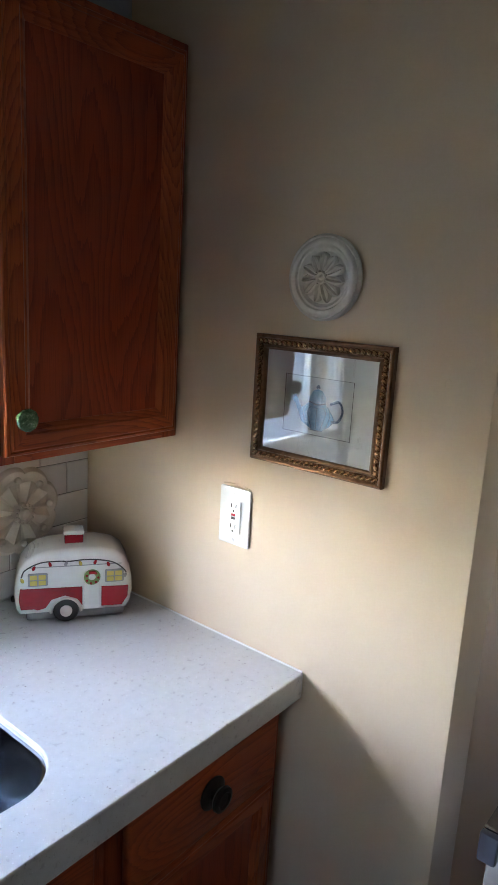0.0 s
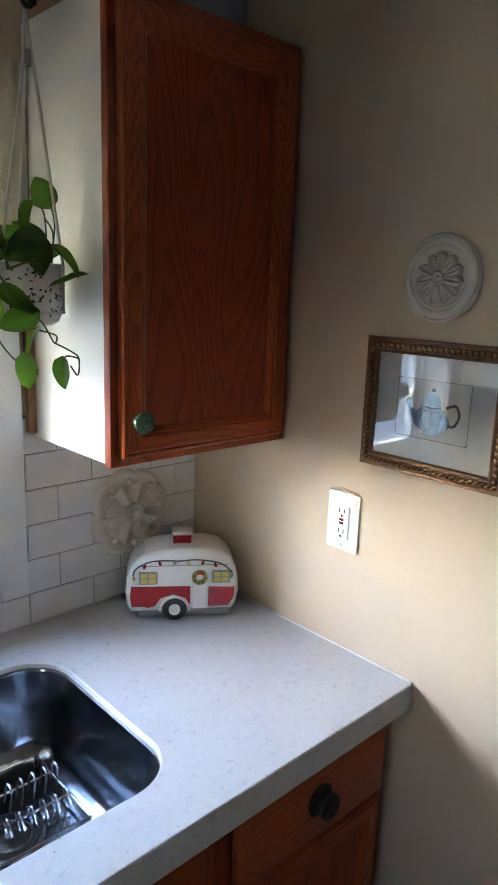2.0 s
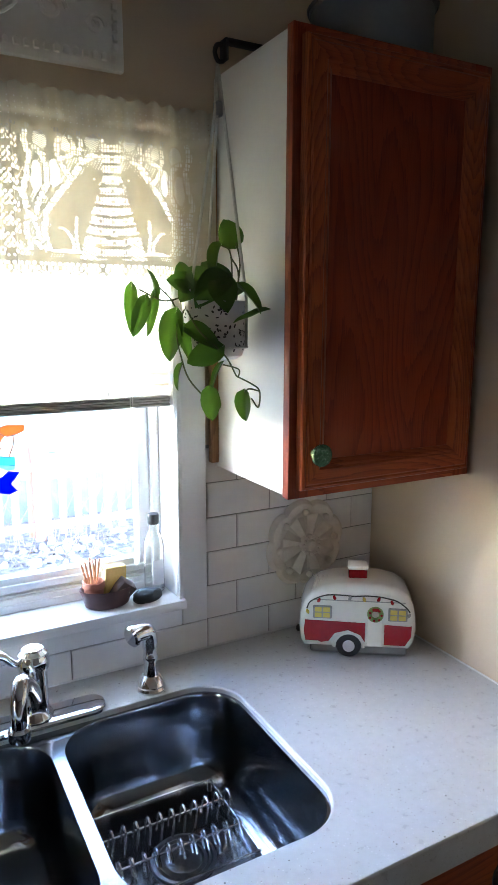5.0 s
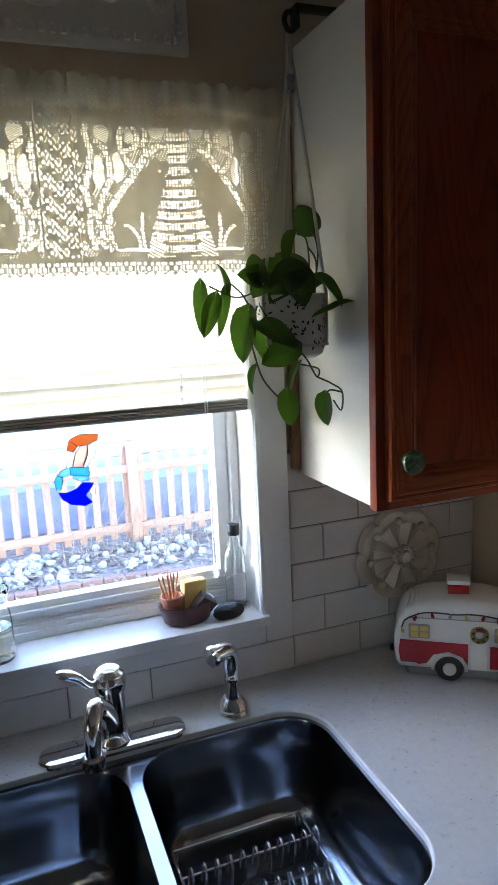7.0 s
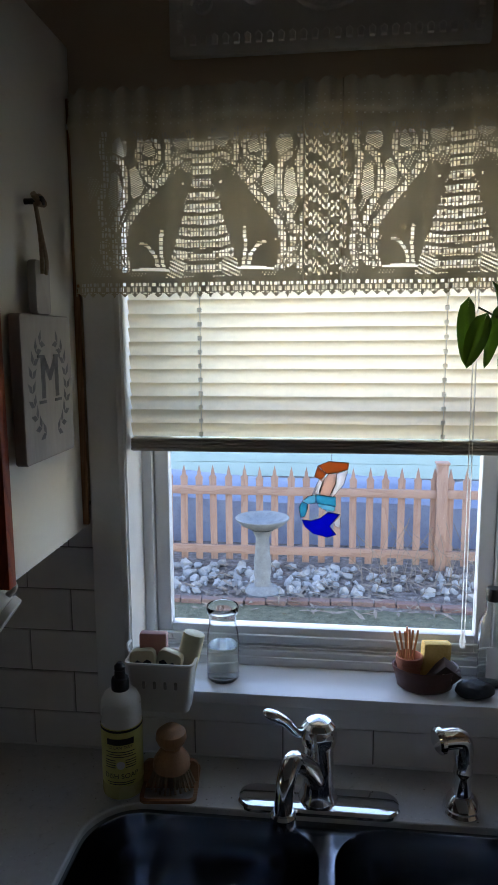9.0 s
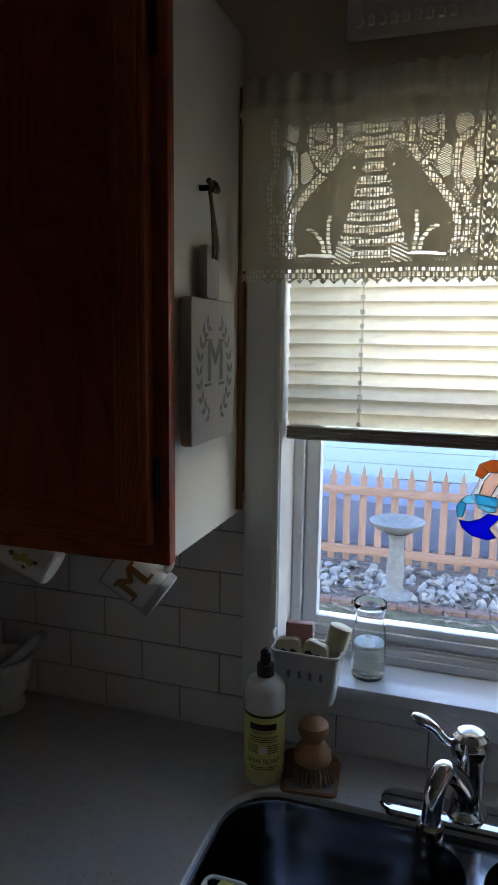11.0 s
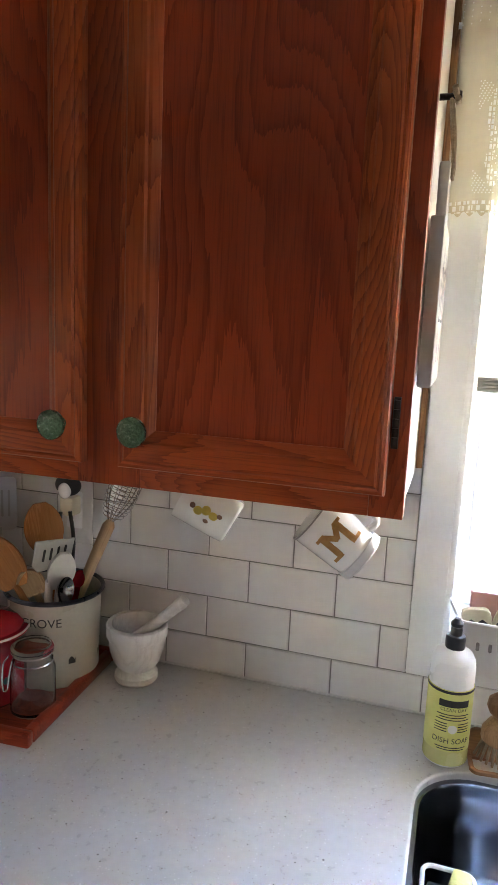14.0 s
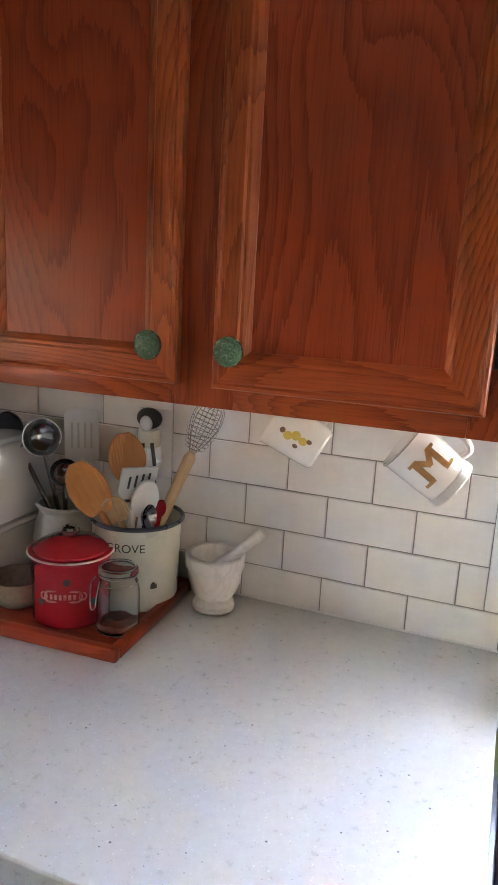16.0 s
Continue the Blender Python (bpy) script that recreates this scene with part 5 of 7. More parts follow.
BRONZE = surface("antique_bronze", (0.09, 0.042, 0.02), (0.19, 0.095, 0.045), 60, 0.34, 0.7, bump=0.25, fine=200)
GILT = surface("worn_gilt", (0.26, 0.14, 0.065), (0.5, 0.3, 0.15), 60, 0.24, 0.85, bump=0.15, fine=200)
PAPER = surface("white_mat_board", (0.72, 0.72, 0.7), (0.77, 0.77, 0.75), 8, 0.8, bump=0.05)
pic = thing("framed_picture", "small teapot watercolour in a beaded bronze frame", "picture", on_east(-0.51, 1.314))
PW, PH, PF = 0.286, 0.239, 0.027
prof = [(0, 0), (0, 0.0115), (0.003, 0.0145), (0.006, 0.014), (0.0075, 0.0122), (0.0195, 0.0115), (0.021, 0.0135), (0.0245, 0.0125), (PF, 0.01), (PF, 0)]
for side in range(4):
    bm = bmesh.new()
    ends = []
    for e in (0, 1):
        ring = []
        for u, d in prof:
            x = (u if e == 0 else PW - u) if side in (0, 2) else (u if side == 3 else PW - u)
            z = (u if side == 0 else PH - u) if side in (0, 2) else (u if e == 0 else PH - u)
            ring.append(bm.verts.new((x, -d, z)))
        ends.append(ring)
    for i in range(len(prof) - 1):
        bm.faces.new((ends[0][i], ends[0][i + 1], ends[1][i + 1], ends[1][i]))
    bm.faces.new(ends[0])
    bm.faces.new(ends[1][::-1])
    bmesh.ops.recalc_face_normals(bm, faces=bm.faces[:])
    part("frame_member", bm, BRONZE, pic, angle=25)
s = bmesh.new()
bmesh.ops.create_uvsphere(s, u_segments=10, v_segments=6, radius=1)
first = part("bead", s, GILT, pic, "worn gilt bead")
bead = Matrix.Diagonal((0.0046, 0.0055, 0.0072, 1))
n1, n2 = 24, 19
spots = [(0.0135 + (PW - 0.027) * i / n1, z, 58 if z < 0.1 else -58) for i in range(n1 + 1) for z in (0.0135, PH - 0.0135)]
spots += [(x, 0.0135 + (PH - 0.027) * i / n2, 32 if x < 0.1 else -32) for i in range(1, n2) for x in (0.0135, PW - 0.0135)]
for k, (x, z, a) in enumerate(spots):
    o = first if k == 0 else new("bead", first.data)
    o.parent = pic
    o.matrix_basis = pose(x, -0.0128, z, 0, a) @ bead
part("mat_board", box((PF - 0.003, -0.006, PF - 0.003), (PW - PF + 0.003, -0.001, PH - PF + 0.003)), PAPER, pic, "white mat board")
art = part("print", box((0.072, -0.0068, 0.069), (0.214, -0.0062, 0.171)), surface("cream_print_paper", (0.66, 0.67, 0.66), (0.72, 0.73, 0.72), 12, 0.8, bump=0.03), pic, "print with a thin ruled edge")
bm = bmesh.new()
for lo, hi in (((0.0712, 0.068), (0.072, 0.172)), ((0.0712, 0.068), (0.215, 0.0688)), ((0.0712, 0.1714), (0.215, 0.172)), ((0.2142, 0.068), (0.215, 0.172))):
    join(bm, box((lo[0], -0.0072, lo[1]), (hi[0], -0.0069, hi[1])))
part("ruled_edge", bm, INK, art)
WASH = surface("blue_watercolour", (0.035, 0.14, 0.3), (0.17, 0.38, 0.56), 60, 0.8, bump=0.02, fine=160)
WASH_DARK = surface("dark_blue_line", (0.02, 0.04, 0.08), (0.05, 0.09, 0.16), 60, 0.8, bump=0)


def at_art(pts):
    return [(0.09 + x, 0.078 + z) for x, z in pts]


pot = at_art([(0.044, 0.0), (0.066, 0.0), (0.08, 0.009), (0.09, 0.024), (0.086, 0.031), (0.074, 0.044), (0.07, 0.05), (0.036, 0.05), (0.03, 0.044), (0.02, 0.037), (0.014, 0.03), (0.022, 0.012)])
part("painted_pot", prism(pot, -0.0074, -0.0069), WASH, art, "blue watercolour teapot")
part("painted_lid", prism(at_art([(0.035, 0.0505), (0.071, 0.0505), (0.07, 0.06), (0.062, 0.071), (0.053, 0.074), (0.044, 0.071), (0.037, 0.06)]), -0.0074, -0.0069), WASH, art)
part("painted_spout", prism(at_art([(0.02, 0.037), (0.016, 0.024), (0.009, 0.038), (0.0, 0.05), (0.0, 0.056), (0.009, 0.056), (0.014, 0.046)]), -0.0074, -0.0069), WASH, art)
ln = bmesh.new()
for ctrl, r in (([(0.08, 0.05), (0.098, 0.056), (0.106, 0.04), (0.098, 0.022), (0.084, 0.02)], 0.0024), ([(0.035, 0.05), (0.053, 0.046), (0.071, 0.05)], 0.0014), ([(0.03, 0.044), (0.053, 0.039), (0.076, 0.044)], 0.0008), ([(0.044, 0.07), (0.042, 0.06), (0.043, 0.05)], 0.0007), ([(0.06, 0.07), (0.063, 0.06), (0.062, 0.05)], 0.0007), ([(0.028, 0.042), (0.024, 0.028), (0.032, 0.008)], 0.0009), ([(0.08, 0.038), (0.081, 0.026), (0.074, 0.008)], 0.0009), ([(0.0, 0.053), (0.006, 0.058), (0.01, 0.054)], 0.0018), ([(0.05, 0.075), (0.053, 0.079), (0.056, 0.075)], 0.0022), ([(0.04, 0.042), (0.034, 0.03), (0.044, 0.001)], 0.0009), ([(0.053, 0.04), (0.053, 0.03), (0.053, 0.001)], 0.0009), ([(0.066, 0.042), (0.072, 0.03), (0.062, 0.001)], 0.0009), ([(0.022, 0.012), (0.015, 0.028), (0.02, 0.037)], 0.0008), ([(0.08, 0.009), (0.089, 0.024), (0.076, 0.043)], 0.0008), ([(0.038, 0.0), (0.053, -0.001), (0.068, 0.0)], 0.0008)):
    line = curve_pts([(x, -0.0072, z) for x, z in at_art(ctrl)], 6)
    join(ln, tube(line, r, 6), Matrix.Translation((0, -0.0073 * 0.8, 0)) @ Matrix.Diagonal((1, 0.2, 1, 1)))
part("painted_outline", ln, WASH_DARK, art)
part("picture_glass", box((PF - 0.002, -0.0098, PF - 0.002), (PW - PF + 0.002, -0.0085, PH - PF + 0.002)), glass("picture_glass", (1, 1, 1), 0.0, 1.5), pic, "clear picture glass")

outlet = thing("wall_outlet", "white wall outlet plate with test buttons", "outlet", on_east(-0.435, 1.122))
part("cover_plate", prism(round_rect(0, 0.079, 0, 0.121, 0.004, 4), -0.006, -0.0003, 0.0025), WHITE_CERAMIC, outlet)
face = part("receptacle", prism(round_rect(0.022, 0.057, 0.026, 0.095, 0.002, 3), -0.0085, -0.006, 0.001), VINYL, outlet)
for z in (0.041, 0.0835):
    for x, hgt in ((0.0335, 0.009), (0.0455, 0.0075)):
        part("slot", box((x - 0.0011, -0.0088, z - hgt / 2), (x + 0.0011, -0.0083, z + hgt / 2)), BLACK, face)
    part("ground_hole", lathe([(0, 0), (0.0026, 0), (0.0026, 0.0004), (0, 0.0004)], 12), BLACK, face).matrix_basis = pose(0.0395, -0.0083, z - 0.0105, 90)
part("reset_button", box((0.0345, -0.0098, 0.0625), (0.0445, -0.008, 0.0675), 0.0006), RED_GLAZE, face, "red reset button")
part("test_button", box((0.0345, -0.0098, 0.0555), (0.0445, -0.008, 0.0605), 0.0006), BLACK, face, "black test button")
for z in (0.011, 0.11):
    part("screw", lathe([(0, 0), (0.003, 0), (0.0026, 0.0012), (0, 0.0014)], 12), WHITE_CERAMIC, outlet).matrix_basis = pose(0.0395, -0.006, z, 90)
part("caulk_bead", tube(curve_pts([(0.004, -0.001, 0.1225), (0.03, -0.001, 0.1262), (0.058, -0.001, 0.1243), (0.075, -0.001, 0.1222)], 4), 0.002, 6), PAINT, outlet, "paint bead along the top edge")
ring = tagged(part("nail_patch", tube([(0.0055 * math.cos(i * 0.524), 0, 0.0075 * math.sin(i * 0.524)) for i in range(12)], 0.0009, 6, True), PAINT), "small round paint patch on the wall", "patch", kind="structure")
ring.matrix_basis = on_east(-0.886, 1.504)

# ---- plaster flower on the tiles ----
flower = thing("plaster_rosette", "antique white plaster rosette on the tiled wall", "rosette", pose(0.887, -0.002, 1.118, 0, 8))
ROSETTE = surface("antique_plaster", (0.62, 0.56, 0.48), (0.74, 0.69, 0.61), 30, 0.7, bump=0.3, fine=100)
bm = lathe([(0, 0), (0.098, 0), (0.1005, 0.005), (0.098, 0.011), (0.092, 0.016), (0.08, 0.014), (0.07, 0.008), (0.05, 0.01), (0, 0.012)], 96, lambda a, z: 0.94 + 0.1 * abs(math.sin(4 * a)) ** 0.6)
part("scalloped_base", bm, ROSETTE, flower).matrix_basis = pose(0, 0, 0, 90)
bm = bmesh.new()
vs = [(-0.006, -0.014, 0.014), (0.006, -0.014, 0.014), (0.021, -0.014, 0.062), (-0.021, -0.014, 0.062), (0, -0.025, 0.018), (0, -0.0235, 0.074)]
grow(bm, vs, [(0, 3, 5, 4), (4, 5, 2, 1), (3, 2, 5), (0, 4, 1)])
first = part("petal", bm, ROSETTE, flower, angle=10)
for i in range(8):
    o = first if i == 0 else new("petal", first.data)
    o.parent = flower
    o.matrix_basis = pose(0, 0, 0, 0, i * 45 + 10)
s = bmesh.new()
bmesh.ops.create_uvsphere(s, u_segments=12, v_segments=8, radius=0.008)
first = part("bead", s, ROSETTE, flower)
for i in range(8):
    a = radians(i * 45 + 32)
    o = first if i == 0 else new("bead", first.data)
    o.parent = flower
    o.matrix_basis = pose(0.075 * math.sin(a), -0.018, 0.075 * math.cos(a))
ctr = lathe([(0.0235, 0), (0.0235, 0.012), (0.018, 0.016), (0.014, 0.012), (0.011, 0.019), (0, 0.022)], 24)
for i in range(14):
    a = i * 0.4488
    q = bmesh.new()
    bmesh.ops.create_uvsphere(q, u_segments=8, v_segments=6, radius=0.0042)
    join(ctr, q, pose(0.021 * math.cos(a), 0.021 * math.sin(a), 0.0145))
part("centre_boss", ctr, ROSETTE, flower).matrix_basis = pose(0, -0.018, 0, 90)

# ---- trailer-shaped jar ----
jar = thing("trailer_cookie_jar", "ceramic cookie jar like a red and white camper trailer", "cookie jar", pose(0.939, -0.139, COUNTER, 0, 0, -34.5))
L, DP = 0.124, 0.062
side = [(-0.115, 0.018), (-0.121, 0.03), (-0.124, 0.06), (-0.122, 0.09), (-0.113, 0.118), (-0.1, 0.136), (-0.08, 0.15), (-0.05, 0.158), (0.0, 0.161), (0.05, 0.16), (0.083, 0.153), (0.105, 0.138), (0.117, 0.115), (0.122, 0.09), (0.124, 0.06), (0.119, 0.032), (0.112, 0.019)]


def shell(poly, half, round_by=0.02, n=5):
    """The side outline made into a body with rounded long edges."""
    bm = bmesh.new()
    cx, cz = 0.0, 0.085
    rows = []
    for sgn in (-1, 1):
        for i in range(n + 1) if sgn < 0 else range(n, -1, -1):
            a = math.pi / 2 * i / n
            y = sgn * (half - round_by + round_by * math.cos(a))
            inset = round_by * (1 - math.sin(a))
            row = []
            for x, z in poly:
                d = Vector((cx - x, cz - z))
                k = inset / max(d.length, 1e-6)
                row.append(bm.verts.new((x + d.x * k, y, z + d.y * k)))
            rows.append(row)
    for a, b in zip(rows, rows[1:]):
        for i in range(len(a)):
            j = (i + 1) % len(a)
            bm.faces.new((a[i], a[j], b[j], b[i]))
    bm.faces.new(rows[0][::-1])
    bm.faces.new(rows[-1])
    bmesh.ops.recalc_face_normals(bm, faces=bm.faces[:])
    return bm


body = part("body", shell(side, DP), WHITE_CERAMIC, jar, angle=60)
part("chassis", box((-0.1, -0.05, 0.0), (0.106, 0.05, 0.024), 0.006), GREY_GLAZE, jar, "grey glazed base")
YF = -DP - 0.0004
part("red_panel", prism([(-0.11, 0.033), (-0.083, 0.033), (-0.076, 0.03), (-0.06, 0.034), (-0.048, 0.052), (-0.02, 0.06), (0.006, 0.05), (0.016, 0.034), (0.016, 0.078), (-0.111, 0.08), (-0.114, 0.056)], YF - 0.001, YF + 0.004, 0.0008, 1), RED_GLAZE, body, "red lower panel")
part("red_panel", prism([(0.056, 0.03), (0.1, 0.03), (0.112, 0.05), (0.113, 0.074), (0.056, 0.076)], YF - 0.001, YF + 0.004, 0.0008, 1), RED_GLAZE, body, "red lower panel")
part("door_panel", prism(round_rect(0.02, 0.052, 0.026, 0.112, 0.004, 3), YF - 0.002, YF + 0.004, 0.001, 1), WHITE_CERAMIC, body, "white door")
part("wheel_arch", tube([(-0.018 + 0.031 * math.cos(a), YF, 0.022 + 0.031 * math.sin(a)) for a in np.linspace(0, math.pi, 14)], 0.0035, 8), WHITE_CERAMIC, body)
wheel = part("tyre", lathe([(0, 0), (0.025, 0), (0.0265, 0.003), (0.0265, 0.013), (0.024, 0.016), (0.014, 0.0165), (0, 0.0165)], 32), BLACK, jar, "black glazed tyre")
wheel.matrix_basis = pose(-0.018, -DP + 0.011, 0.0267, 90)
part("hub_cap", lathe([(0.013, 0.0165), (0.0125, 0.019), (0.006, 0.0215), (0, 0.022)], 20), WHITE_CERAMIC, wheel, "white hub cap")
YELLOW = surface("yellow_glaze", (0.6, 0.45, 0.1), (0.7, 0.55, 0.16), 20, 0.25, bump=0, coat=0.3)
for x in (-0.075, 0.083):
    w_ = part("window", prism(round_rect(x - 0.02, x + 0.02, 0.085, 0.114, 0.003, 3), YF - 0.0025, YF + 0.004, 0.001, 1), GREY_GLAZE, body, "grey window frame")
    for dx in (-0.0088, 0.0088):
        for dz in (-0.0062, 0.0062):
            part("pane", prism(round_rect(x + dx - 0.0072, x + dx + 0.0072, 0.0995 + dz - 0.005, 0.0995 + dz + 0.005, 0.0012, 2), YF - 0.0036, YF - 0.0024), YELLOW, w_, "yellow painted pane")
GREEN = surface("green_glaze", (0.12, 0.17, 0.04), (0.24, 0.3, 0.09), 60, 0.35, bump=0.4, fine=160)
wr = tube([(0.036 + 0.0125 * math.cos(a), YF - 0.004, 0.1 + 0.0125 * math.sin(a)) for a in np.linspace(0, 6.283, 20)[:-1]], 0.005, 8, True)
wr = part("wreath", wr, GREEN, body, "green wreath")
for k in range(7):
    q = bmesh.new()
    bmesh.ops.create_uvsphere(q, u_segments=8, v_segments=6, radius=0.0026)
    part("berry", q, RED_GLAZE, wr).matrix_basis = pose(0.036 + 0.0125 * math.cos(k * 0.9), YF - 0.0085, 0.1 + 0.0125 * math.sin(k * 0.9))
part("bow", box((-0.007, -0.003, -0.003), (0.007, 0.003, 0.003), 0.0015), RED_GLAZE, wr, "red bow").matrix_basis = pose(0.036, YF - 0.0085, 0.112)
part("lid_seam", tube([(x, YF + 0.0004, 0.1265) for x in np.linspace(-0.096, 0.098, 10)], 0.0011, 6), GREY_GLAZE, body)
gar = part("garland_wire", tube(curve_pts([(-0.108, YF - 0.0005, 0.106), (-0.1, YF + 0.0, 0.122), (-0.07, YF - 0.001, 0.137), (-0.035, YF, 0.1385), (-0.01, YF - 0.001, 0.1375), (0.02, YF, 0.139), (0.05, YF - 0.001, 0.1375), (0.08, YF, 0.13), (0.1, YF, 0.116), (0.108, YF - 0.0005, 0.106)], 5), 0.0014, 6), INK, body, "dark painted light string")
for k, (x, z) in enumerate(((-0.106, 0.1), (-0.083, 0.126), (-0.05, 0.133), (-0.018, 0.133), (0.012, 0.132), (0.042, 0.133), (0.07, 0.127), (0.106, 0.1))):
    part("bulb", lathe([(0, -0.006), (0.003, -0.003), (0.0034, 0.001), (0.002, 0.005), (0, 0.006)], 10), (YELLOW, RED_GLAZE, RED_GLAZE, GREY_GLAZE)[k % 4], gar).matrix_basis = pose(x, YF - 0.003, z, 0, (-20, 25)[k % 2])
for k in range(9):
    part("roof_rib", tube(curve_pts([(-0.098 + k * 0.009, -0.045, 0.1415 + 0.013 * math.sin(k / 9)), (-0.092 + k * 0.009, 0.0, 0.1475 + 0.012 * math.sin(k / 9 * 1.5)), (-0.098 + k * 0.009, 0.045, 0.1415 + 0.013 * math.sin(k / 9))], 4), 0.0016, 6), WHITE_CERAMIC, body)
vent = part("roof_vent", box((-0.02, -0.018, 0.158), (0.02, 0.018, 0.178), 0.003), RED_GLAZE, jar, "red roof vent")
part("vent_cap", box((-0.0225, -0.0205, 0.1785), (0.0225, 0.0205, 0.189), 0.004), WHITE_CERAMIC, vent, "white vent cap")
part("hitch_light", lathe([(0, 0), (0.007, 0.002), (0.0075, 0.007), (0.004, 0.01), (0, 0.01)], 14), DARK_METAL, jar).matrix_basis = pose(-0.121, -0.03, 0.045, 0, -90)

# ---- hanging plant ----
hook = thing("plant_hook", "dark metal bracket over the cabinet top", "hook", pose(0.617, -0.165, 2.05))
part("bar", box((-0.008, -0.011, 0.0255), (0.13, 0.011, 0.031), 0.001), DARK_METAL, hook)
part("clamp", box((-0.014, -0.012, -0.004), (-0.0075, 0.012, 0.031), 0.002), DARK_METAL, hook)
part("curl", tube(curve_pts([(-0.014, 0, 0.022), (-0.024, 0, 0.02), (-0.028, 0, 0.008), (-0.022, 0, -0.004), (-0.012, 0, -0.003)], 5), 0.004, 8), DARK_METAL, hook)
PX, PY, PZ = 0.585, -0.162, 1.556
plant = thing("hanging_plant", "heart-leaf vine in a patterned white hanging pot", "houseplant", pose(PX, PY, PZ))
part("pot", lathe([(0, 0), (0.04, 0), (0.05, 0.006), (0.0545, 0.02), (0.056, 0.094), (0.0575, 0.1), (0.055, 0.101), (0.0525, 0.094), (0.05, 0.08), (0, 0.08)], 40), surface("speckled_pot_glaze", (0.6, 0.58, 0.54), (0.7, 0.68, 0.64), 25, 0.4, bump=0.05), plant, "white ceramic pot")
bm = bmesh.new()
for k in range(330):
    a = rng.uniform(0, 6.283)
    z = rng.uniform(0.014, 0.062) if rng.random() < 0.8 else rng.uniform(0.07, 0.092)
    if rng.random() < 0.35 and math.sin(a * 3) > 0:
        continue
    r = 0.0546 + 0.0017 * (z - 0.02) / 0.074 + 0.0006
    l, wd, t = rng.uniform(0.0024, 0.0042), rng.uniform(0.0012, 0.002), rng.uniform(0, 3.14)
    pts = []
    for q in range(6):
        e = q * 1.047
        u, v = l * math.cos(e), wd * math.sin(e)
        du, dv = u * math.cos(t) - v * math.sin(t), u * math.sin(t) + v * math.cos(t)
        pts.append((r * math.cos(a + du / r), r * math.sin(a + du / r), z + dv))
    grow(bm, pts, [(0, 1, 2, 3, 4, 5)])
part("leaf_print", bm, INK, plant, "dark leaf pattern on the pot")
part("soil", lathe([(0, 0.085), (0.03, 0.084), (0.0505, 0.081)], 24), surface("potting_soil", (0.02, 0.014, 0.01), (0.06, 0.042, 0.03), 60, 0.95, bump=1.0), plant)
CORD = surface("cotton_cord", (0.55, 0.53, 0.47), (0.66, 0.64, 0.58), 200, 0.9, bump=0.5, fine=400)
for a in (200, 320, 80):
    c, sn = math.cos(radians(a)), math.sin(radians(a))
    part("cord", tube([(0.0585 * c, 0.0585 * sn, 0.02), (0.0592 * c, 0.0592 * sn, 0.098), (0.008 * c + 0.012, 0.008 * sn, 0.415), (0.01, 0, 0.49)], 0.0028, 8), CORD, plant)
part("cord_ring", tube([(0.0588 * math.cos(i * 0.2618), 0.0588 * math.sin(i * 0.2618), 0.021) for i in range(24)], 0.0024, 6, True), CORD, plant)
part("cord_wrap", lathe([(0.007, 0.405), (0.0085, 0.408), (0.0085, 0.425), (0.007, 0.428)], 14), GREY_GLAZE, plant, "grey thread wrap").matrix_basis = pose(0.011, 0, 0)
LEAF = thin_cloth("glossy_green_leaf", (0.026, 0.062, 0.02), (0.12, 0.27, 0.02), 0.4, 0.35)
STEM = surface("green_brown_stem", (0.06, 0.08, 0.03), (0.12, 0.13, 0.05), 40, 0.6, bump=0.1)


def leaf_mesh(fold, droop):
    """A heart-shaped leaf, 1 long, from its stalk at the origin along x."""
    bm = bmesh.new()
    rows, cols, vs = 10, 6, []
    for i in range(rows + 1):
        t = i / rows
        half = 0.5 * (math.sin(math.pi * t ** 0.7) ** 0.62) * (1 - 0.08 * t) if 0 < t < 1 else 0.004
        for j in range(cols + 1):
            u = 2 * j / cols - 1
            back = -0.16 * (abs(u) ** 1.6) * max(0, 1 - t * 3.2)
            vs.append((t + back, u * half, fold * abs(u) * half - droop * t * t + 0.02 * math.sin(9 * t) * abs(u)))
    grow(bm, vs, [(i * (cols + 1) + j, i * (cols + 1) + j + 1, (i + 1) * (cols + 1) + j + 1, (i + 1) * (cols + 1) + j) for i in range(rows) for j in range(cols)])
    return bm


shapes = []
for k, (fold, droop) in enumerate(((0.35, 0.25), (0.15, 0.1), (0.5, 0.35))):
    me = bpy.data.meshes.new("leaf")
    b_ = leaf_mesh(fold, droop)
    b_.to_mesh(me)
    b_.free()
    for p in me.polygons:
        p.use_smooth = True
    me.materials.append(LEAF)
    shapes.append(me)


def add_leaf(at, tip, size=None, up=(0, -1, 0.25), kind=0):
    """A leaf from its stalk end to its tip, facing up."""
    a, d = Vector(at), Vector(tip) - Vector(at)
    x = d.normalized()
    z = Vector(up) - x * Vector(up).dot(x)
    z.normalize()
    y = z.cross(x)
    ob = new("leaf", shapes[kind % 3])
    ob.parent = plant
    m = Matrix((x, y, z)).transposed().to_4x4()
    m.translation = a - Vector((0, 0, 0))
    s = d.length
    ob.matrix_basis = m @ Matrix.Diagonal((s, (size or s) * 0.68, s, 1))


def vine(pts, r=0.0016):
    part("vine", tube(curve_pts(pts, 6), r, 6), STEM, plant)


def spray_at(u, z, d=0.02):
    """A place beside the pot: u across, z up, d out towards the room."""
    return (0.897 * u - 0.44 * d, -0.44 * u - 0.897 * d, z)


